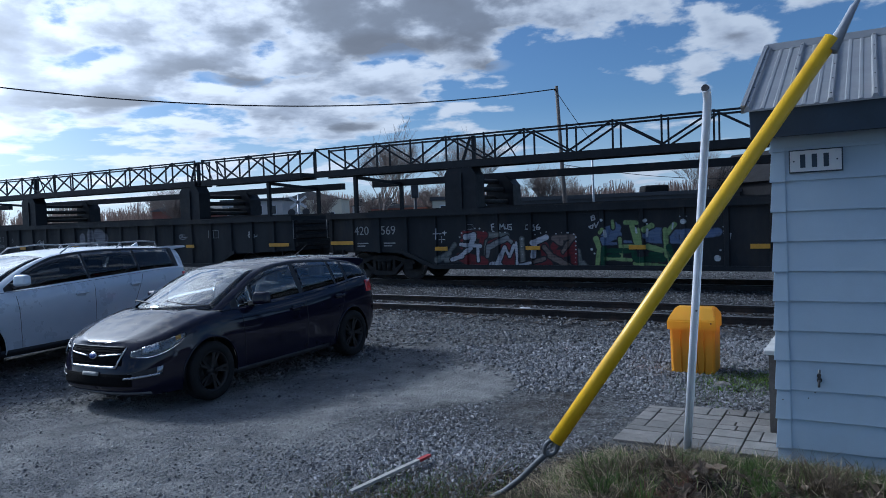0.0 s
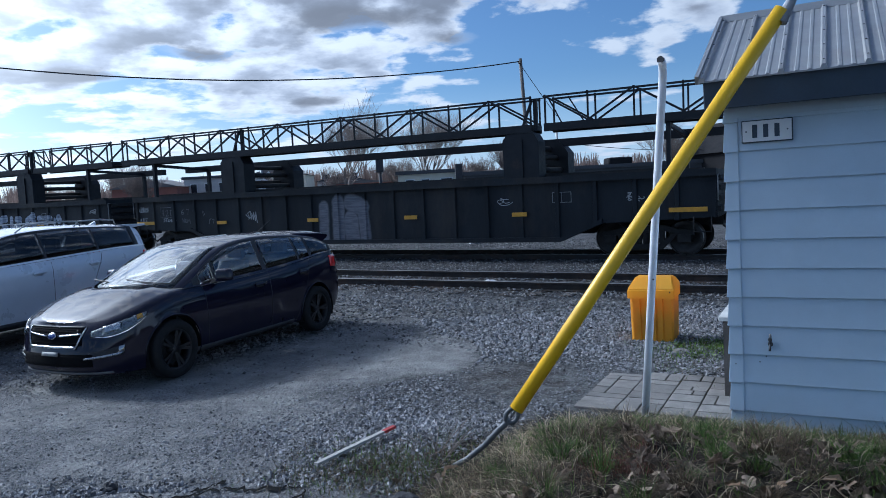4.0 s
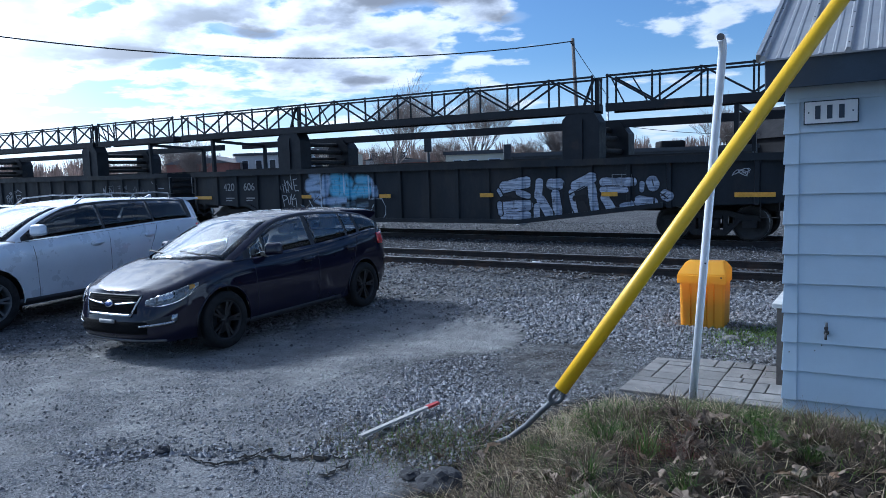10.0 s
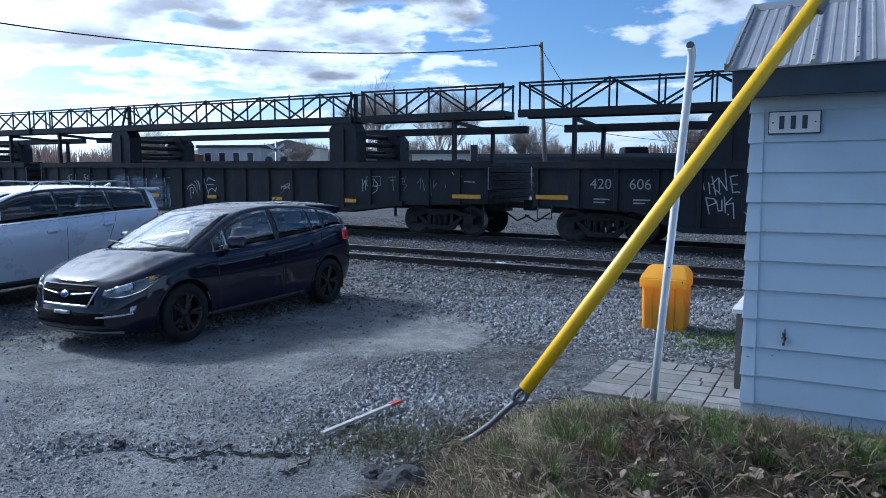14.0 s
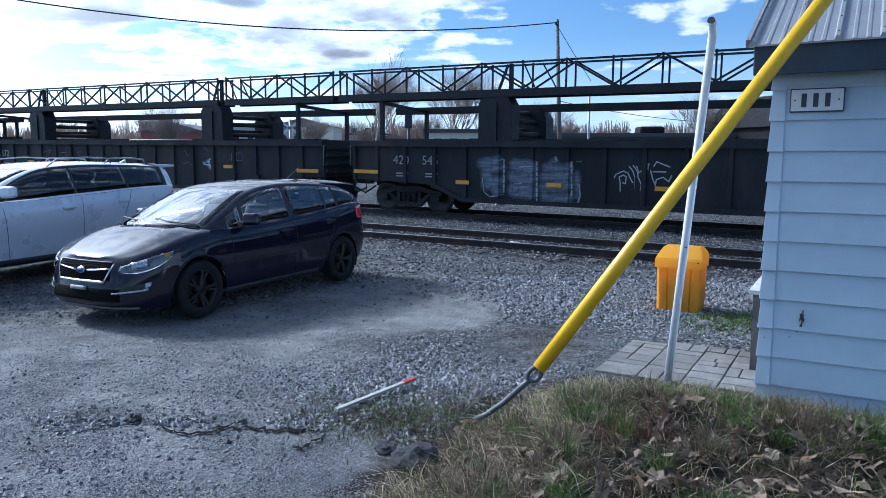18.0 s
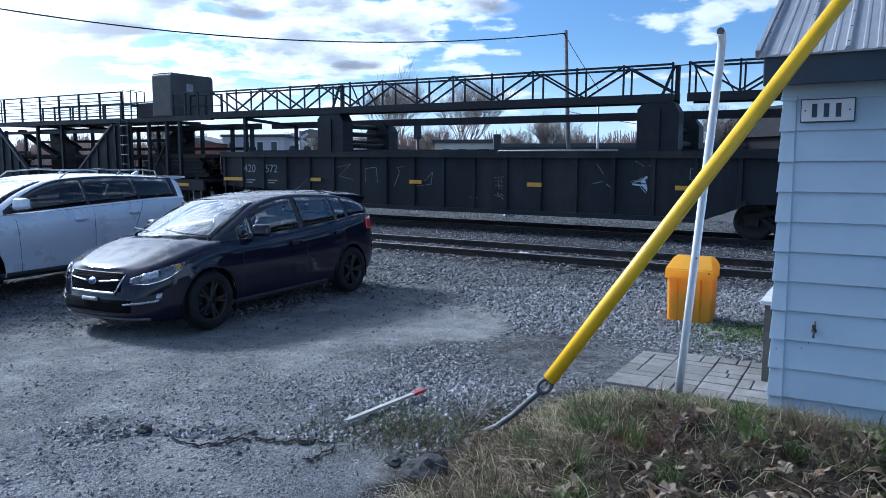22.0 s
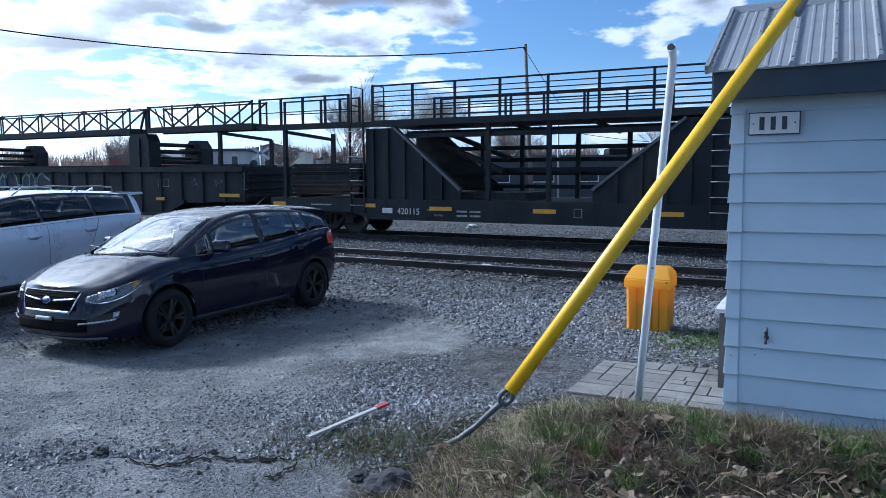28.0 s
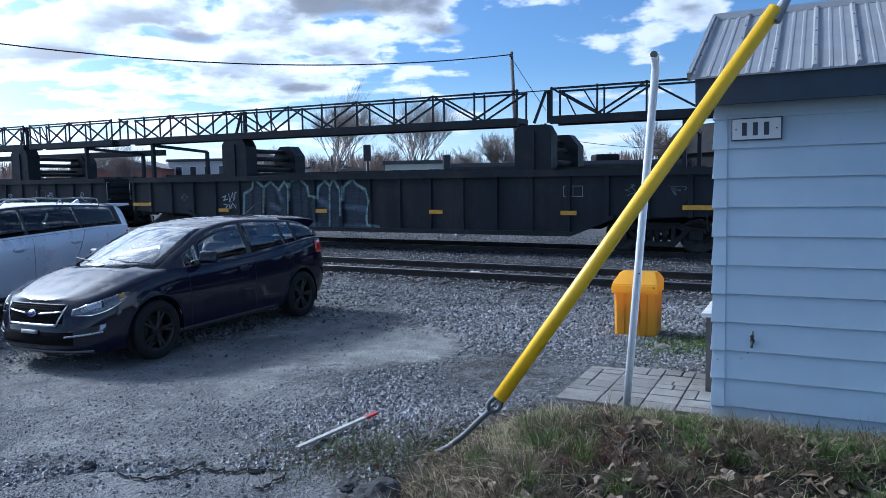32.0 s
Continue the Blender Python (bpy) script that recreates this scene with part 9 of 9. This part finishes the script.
        (green if rnd.random() < 0.4 else dry).append((x, y, ground_height(x, y) - 0.005, rnd.uniform(0.05, 0.16), rnd.uniform(0.003, 0.006), 99))
    # thin weeds round the stake, behind the shed and by the bin
    for cx, cy, sx, sy, n_, f in ((-0.3, 5.05, 0.42, 0.3, 4200, 0.35), (3.2, 8.15, 0.34, 0.26, 2600, 0.75), (0.15, 5.0, 0.3, 0.3, 700, 0.4), (2.55, 7.4, 0.18, 0.5, 300, 0.7)):
        for _ in range(n_):
            x, y = rnd.gauss(cx, sx), rnd.gauss(cy, sy)
            (green if rnd.random() < f else dry).append((x, y, ground_height(x, y) - 0.003, rnd.uniform(0.02, 0.09), rnd.uniform(0.0014, 0.003), 99))
    blades("green_grass", "short spring green grass on the bank", green, M["grass_green"], 1, 0.9)
    blades("dry_grass", "matted dry straw-coloured grass on the bank", dry, M["grass_dry"], 2, 1.9)
    blades("straw", "pale bent straw lying over the grass", straw, mat("pale_straw", (0.55, 0.46, 0.31), 0.6, 0.0, 0.25, 3.0, 0, 60, per=0.5, thin=0.4), 5, 2.1)
    blades("grass_shoot", "bright green shoots among the dry grass", shoots, mat("bright_green_blade", (0.16, 0.26, 0.045), 0.5, 0.0, 0.25, 3.0, 0, 60, per=0.5, thin=0.5), 6, 0.8)
    blades("dead_weed", "rust-brown dead weeds on the bank", rust, mat("rust_brown_weed", (0.13, 0.05, 0.03), 0.7, 0.0, 0.3, 3.0, 0, 60, per=0.6), 3, 1.4)


grass()


def leaf_mesh(seed):
    """A curled, lobed leaf with a stalk."""
    rnd = random.Random(seed)
    bm = bmesh.new()
    rim, k = [], 26
    for i in range(k):
        a = 2 * math.pi * i / k
        along = math.cos(a)
        # deep lobes on both sides of a long blade that widens towards its tip
        lobe = (1.0 if i % 4 in (0, 1) else 0.5) * rnd.uniform(0.85, 1.15)
        x = 0.062 * along
        y = 0.040 * math.sin(a) * (0.72 + 0.3 * along) * (0.35 + 0.65 * lobe)
        rim.append(bm.verts.new((x, y, 0.30 * abs(y) * (1 if seed % 2 else -0.6) + 0.016 * math.sin(along * 2.4 + seed) + rnd.uniform(-0.005, 0.005))))
    c = bm.verts.new((0, 0, 0.016 * math.sin(seed)))
    for i in range(k):
        bm.faces.new((c, rim[i], rim[(i + 1) % k]))
    bmesh.ops.solidify(bm, geom=bm.faces[:], thickness=0.001)
    tube(bm, [(-0.03, 0, 0.0), (-0.08, 0.01, 0.006)], 0.0015, 4)
    me = bpy.data.meshes.new("fallen_leaf")
    bm.to_mesh(me)
    bm.free()
    me.materials.append(M["leaf"])
    return me


def leaves():
    rnd = random.Random(12)
    kinds = [leaf_mesh(i) for i in range(6)]
    made = 0
    while made < 295:
        x, y = rnd.uniform(-0.4, 3.2), rnd.uniform(3.3, 5.0)
        d = bank_depth(x, y)
        if d < -0.35 or (d < 0.7 and rnd.random() < 0.9):
            continue
        ob = new("fallen_leaf", rnd.choice(kinds))
        sc_ = rnd.uniform(0.7, 1.0) if rnd.random() < 0.5 else rnd.uniform(1.0, 1.5)
        ob.matrix_basis = pose(x, y, ground_height(x, y) + rnd.uniform(0.03, 0.085), rnd.uniform(-40, 40), rnd.uniform(-40, 40), rnd.uniform(0, 360)) @ Matrix.Diagonal((sc_, sc_, sc_, 1))
        tagged(ob, "curled brown dead leaf lying in the grass", "leaf", "fallen leaves")
        made += 1


leaves()


def twigs():
    rnd = random.Random(3)
    for x, y, n_ in ((0.05, 5.25, 9), (-0.05, 5.1, 6), (2.95, 4.55, 5), (2.6, 4.9, 3)):
        bm = bmesh.new()
        for _ in range(n_):
            a = rnd.uniform(0, 6.28)
            ln = rnd.uniform(0.2, 0.5)
            p = Vector((rnd.uniform(-0.1, 0.1), rnd.uniform(-0.08, 0.08), 0))
            q = p + Vector((math.cos(a) * ln * 0.7, math.sin(a) * ln * 0.5, ln * rnd.uniform(0.2, 0.7)))
            tube(bm, [p, p.lerp(q, 0.5) + Vector((0.02, 0, 0.04)), q], [0.004, 0.003, 0.0015], 5)
        ob = part("dry_shrub", bm, M["bark"])
        ob.matrix_basis = pose(x, y, ground_height(x, y))
        tagged(ob, "bare dry twigs of a small shrub in the grass", "shrub")


twigs()

# ---- cable overhead ----
def cable(name, a, b, sag, r, label):
    a, b = Vector(a), Vector(b)
    bm = bmesh.new()
    tube(bm, [a.lerp(b, t / 40) - Vector((0, 0, 4 * sag * t / 40 * (1 - t / 40))) for t in range(41)], r, 6)
    return tagged(part(name, bm, M["wire"]), label, "cable")


cable("overhead_cable", (6.92, 48.7, 10.25), (-34, 34, 11.62), 1.91, 0.035, "black overhead cable sagging from the utility pole")
cable("service_cable", (7.1, 48.9, 5.3), (23.4, 60.0, 4.3), 0.35, 0.02, "thin service cable from the pole to a house")
cable("service_cable", (6.95, 48.9, 10.1), (9.3, 49.2, 6.6), 0.05, 0.02, "thin stay cable running down from the pole")


thin = empty("thin_pole", pose(9.2, 49.1, -0.3), "thin grey steel pole behind the railway", "pole")
bm = bmesh.new()
tube(bm, [(0, 0, 0), (0, 0, 6.0)], 0.07, 8)
part("shaft", bm, M["galv"], thin)
bm = bmesh.new()
tube(bm, [(0, 0, 6.0), (0, 0, 6.06)], 0.09, 8)
part("cap", bm, M["dark_cap"], thin)

# ---- behind the railway ----
M["wall_pale"] = mat("pale_house_wall", (0.55, 0.54, 0.52), 0.8, 0.0, 0.1, 0.6, 0.05, 20)
M["wall_green"] = mat("pale_buff_wall", (0.66, 0.62, 0.50), 0.8, 0.0, 0.1, 0.6, 0.05, 20)
M["wall_brick"] = mat("red_brown_wall", (0.30, 0.13, 0.10), 0.85, 0.0, 0.15, 0.8, 0.05, 20)
M["roof_dark"] = mat("dark_shingles", (0.16, 0.155, 0.155), 0.85, 0.0, 0.2, 1.0, 0.1, 20)
M["roof_grey"] = mat("grey_flat_roof", (0.075, 0.078, 0.085), 0.8, 0.0, 0.15, 0.5, 0.05, 20)
M["pane"] = mat("dark_window_pane", (0.03, 0.035, 0.045), 0.12, 0.0, 0.2, 2.0, 0.0, 20)
M["frame_white"] = mat("white_window_frame", (0.7, 0.7, 0.7), 0.6)


M["roof_black"] = mat("black_shingles", (0.018, 0.018, 0.02), 0.9, 0.0, 0.2, 1.0, 0.1, 20, spec=0.2)


def house(x, y, w, d, h, roof_h, wall, roof, label, windows, turn=0, name="house"):
    ob = empty(name, pose(x, y, -0.3, 0, 0, turn), label, "house")
    bm = bmesh.new()
    box(bm, -w / 2, w / 2, 0, d, 0, h + 0.3)
    part("wall", bm, wall, ob)
    bm = bmesh.new()
    if roof_h > 0:
        slab(bm, [(-w / 2 - 0.3, h + 0.3), (w / 2 + 0.3, h + 0.3), (0, h + 0.3 + roof_h)], -0.3, d + 0.3)
    else:
        box(bm, -w / 2 - 0.2, w / 2 + 0.2, -0.2, d + 0.2, h + 0.3, h + 0.6)
    part("roof", bm, roof, ob)
    for wx, wz, ww, wh in windows:
        bm = bmesh.new()
        box(bm, wx - ww / 2, wx + ww / 2, -0.06, 0.05, wz, wz + wh)
        f = part("window", bm, M["frame_white"], ob)
        bm = bmesh.new()
        box(bm, wx - ww / 2 + 0.08, wx + ww / 2 - 0.08, -0.08, -0.05, wz + 0.08, wz + wh - 0.08)
        part("pane", bm, M["pane"], f)
    return ob


rows3 = lambda n_, w, z: [(-w / 2 + w * (i + 0.5) / n_, z, w / n_ * 0.5, 1.1) for i in range(n_)]
long_ = house(15.5, 60, 24, 12, 3.2, 0, M["roof_grey"], M["roof_grey"], "long low grey flat-roofed building behind the railway", rows3(6, 22, 1.6), 0, "warehouse")
bm = bmesh.new()
box(bm, 0.7, 2.8, 3, 5, 3.8, 4.45)
bevel(bm, 0.22, 3)
part("roof_unit", bm, M["roof_black"], long_)
house(27.2, 57, 5.6, 8, 3.9, 2.6, M["roof_black"], M["roof_black"], "dark house with a dark steep gable behind the railway", [(-1, 2.0, 0.9, 1.2)], 20)
house(0.6, 62, 5.2, 8, 3.6, 0, M["wall_green"], M["roof_grey"], "pale grey-green flat-roofed building with white windows", [(-1.6, 2.0, 0.8, 1.5), (-0.3, 2.0, 0.8, 1.5), (1.5, 2.0, 1.1, 1.5)])
house(-5.2, 66, 5.0, 8, 3.2, 0.3, M["wall_brick"], M["roof_dark"], "low red-brown building behind the railway", [(0, 1.9, 0.8, 1.0)])
house(-14.6, 66, 6.0, 8, 2.6, 0.4, M["wall_brick"], M["roof_grey"], "long low brown building behind the railway", rows3(3, 5, 1.7))
house(-23.5, 84, 7.0, 9, 5.0, 0.0, M["wall_pale"], M["roof_grey"], "pale flat-roofed block with rows of windows", rows3(4, 6.4, 2.2) + rows3(4, 6.4, 3.7))
house(-30, 80, 7.0, 9, 4.2, 1.0, M["wall_brick"], M["roof_dark"], "brick house with a dark roof in the distance", rows3(3, 6, 2.2))
house(-10.5, 95, 6, 8, 4.2, 0.8, M["wall_pale"], M["roof_grey"], "white house on the rise in the distance", rows3(3, 5.4, 2.4) + rows3(3, 5.4, 4.4))
house(-21, 105, 9, 8, 5.6, 1.3, M["wall_green"], M["roof_dark"], "grey house on the rise in the distance", rows3(4, 8, 3.0) + rows3(4, 8, 5.4))
house(8, 110, 9, 8, 3.8, 0.7, M["wall_brick"], M["roof_dark"], "brown house in the distance", rows3(3, 8, 3.0))


def signal_post(x, y, h, top):
    ob = empty("signal_post", pose(x, y, -0.3), "dark railway signal post standing beyond the tracks", "railway signal")
    bm = bmesh.new()
    tube(bm, [(0, 0, 0), (0, 0, h + 0.3)], 0.07, 8)
    part("post", bm, M["dark_cap"], ob)
    bm = bmesh.new()
    box(bm, -0.16, 0.16, -0.15, 0.15, h - 0.25, h + 0.45)
    bevel(bm, 0.04, 2)
    part("signal_head", bm, M["dark_cap"], ob)
    if top:
        bm = bmesh.new()
        box(bm, -0.35, 0.35, -0.2, 0.3, 0.9, 2.7)
        part("relay_box", bm, M["blue_box"], ob)


M["blue_box"] = mat("blue_cabinet_paint", (0.04, 0.16, 0.30), 0.5)
signal_post(-1.78, 32, 3.5, True)
signal_post(1.66, 32, 3.0, False)
cross = empty("crossing_signal", pose(-8.64, 40, -0.2), "level crossing signal with a white crossbuck and lamps", "crossing signal")
bm = bmesh.new()
tube(bm, [(0, 0, 0), (0, 0, 3.9)], 0.07, 8)
part("post", bm, M["galv"], cross)
for sg in (-1, 1):
    bm = bmesh.new()
    bar(bm, (-0.45 * sg, -0.09, 3.15), (0.45 * sg, -0.09, 3.75), 0.03, 0.14)
    part("crossbuck_board", bm, M["frame_white"], cross)
    bm = bmesh.new()
    tube(bm, [(0.4 * sg, -0.05, 2.9), (0.4 * sg, 0.02, 2.9)], 0.2, 12)
    part("lamp_disc", bm, M["dark_cap"], cross)
bm = bmesh.new()
box(bm, -0.4, 0.4, -0.03, 0.03, 2.87, 2.93)
part("lamp_arm", bm, M["galv"], cross)


def bare_tree(x, y, h, spread, seed, deep=6, label="leafless tree with fine upright twigs behind the railway"):
    rnd = random.Random(seed)
    tr = empty("tree", pose(x, y, -0.4), label, "tree", "bare trees")
    limbs, fine = bmesh.new(), bmesh.new()

    def grow(bm, p, d, ln, r, depth):
        q = p + d * ln
        mid = p.lerp(q, 0.5) + Vector((rnd.uniform(-1, 1), rnd.uniform(-1, 1), 0)) * ln * 0.06
        tube(bm, [p, mid, q], [r, r * 0.8, r * 0.62], 6 if depth < 2 else 3, cap=False)
        if depth >= deep or r < 0.004:
            return
        for i in range(5 if depth == 0 else 4 if depth < 2 else 3):
            a = rnd.uniform(0, 6.283)
            out = Vector((math.cos(a), math.sin(a), 0)) * spread * rnd.uniform(0.4, 0.95)
            nd = (d + out + Vector((0, 0, 0.22))).normalized()
            st = p.lerp(q, rnd.uniform(0.4, 1.0)) if depth else p.lerp(q, rnd.uniform(0.75, 1.0))
            grow(limbs if depth < 1 else fine, st, nd, ln * rnd.uniform(0.68, 0.92), max(r * 0.56, 0.011), depth + 1)

    grow(limbs, Vector((0, 0, 0)), Vector((0.02, 0, 1)), h * 0.25, h * 0.013, 0)
    part("trunk", limbs, M["bark"], tr)
    part("crown", fine, M["bark"], tr)


for i, (x, y, h, sp) in enumerate(((-6.3, 62, 12.2, 0.85), (0.5, 66, 11.4, 0.7), (8.0, 64, 7.6, 0.7), (21.5, 63, 7.8, 0.7), (5.8, 78, 7, 0.8), (-3.2, 84, 8, 0.7), (13, 80, 7, 0.8), (-17, 88, 8, 0.8), (-27, 72, 7, 0.8), (-34, 84, 9, 0.8), (30, 75, 8, 0.7), (-9.5, 78, 6.5, 0.8))):
    bare_tree(x, y, h, sp, 40 + i, 6)


M["ridge"] = mat("bare_woods", (0.30, 0.225, 0.19), 0.95, 0.0, 0.3, 0.06, 0.0, 2.0, per=0.35, thin=0.35)


def far_ridge():
    """Wooded rise along the horizon: thousands of thin bare trunks and twig fans with a ragged, rounded top line."""
    rng = np.random.default_rng(77)
    vs, fs = [], []

    def stem(x, y, w, x2, y2, z2, z0=-1.0):
        k = len(vs)
        vs.extend([(x - w, y, z0), (x + w, y, z0), (x2 + w * 0.4, y2, z2), (x2 - w * 0.4, y2, z2)])
        fs.append((k, k + 1, k + 2, k + 3))

    for y, base, amp, x0, x1, count, strands in ((140, 7.0, 2.6, -140, 115, 150, 46), (250, 12.0, 4.0, -250, 210, 150, 40), (420, 19, 6, -420, 330, 170, 34)):
        for x in rng.uniform(x0, x1, count):
            top = (base + amp * noise.noise(Vector((x * 0.02, y, 0)))) * rng.uniform(0.72, 1.12)
            wide = top * rng.uniform(0.16, 0.34)
            yy = y + rng.uniform(-0.05, 0.05) * y
            for _ in range(strands):
                a = rng.normal(0, 0.5)
                reach = rng.uniform(0.82, 1.0)
                x2, z2 = x + wide * math.sin(a * 1.6) * reach, top * (0.45 + 0.55 * math.cos(a)) * reach
                stem(x + (x2 - x) * 0.25, yy, base * rng.uniform(0.006, 0.016), x2, yy + rng.uniform(-1, 1), z2, top * rng.uniform(0.1, 0.35))
            stem(x, yy, base * 0.02, x, yy, top * 0.8)
        for x in rng.uniform(x0, x1, 3200):     # undergrowth and saplings between the crowns
            h = base * (0.50 + 0.22 * noise.noise(Vector((x * 0.05, y, 9)))) * rng.uniform(0.6, 1.05)
            stem(x, y + rng.uniform(-0.03, 0.03) * y, base * rng.uniform(0.012, 0.04), x + rng.uniform(-0.1, 0.1) * base, y, h)
    me = bpy.data.meshes.new("far_woods")
    me.from_pydata(vs, [], fs)
    me.materials.append(M["ridge"])
    tagged(new("far_woods", me), "bare brown woods along the rise on the horizon", "woods", "", "stuff")


far_ridge()
lay_pavers()


def motions():
    for car, c in wagons:
        walk(car, [(t, TRACK @ pose(c + gone(t), MID, RAIL)) for t in range(33)])
    step, n_ = 0.18, 178
    for i, w in enumerate(wheels):
        at = w.matrix_basis.translation.copy()
        walk(w, [(min(32.0, k * step), Matrix.Translation(at) @ Matrix.Rotation(gone(min(32.0, k * step)) / 0.43 + i, 4, "Y")) for k in range(n_ + 1)])


motions()
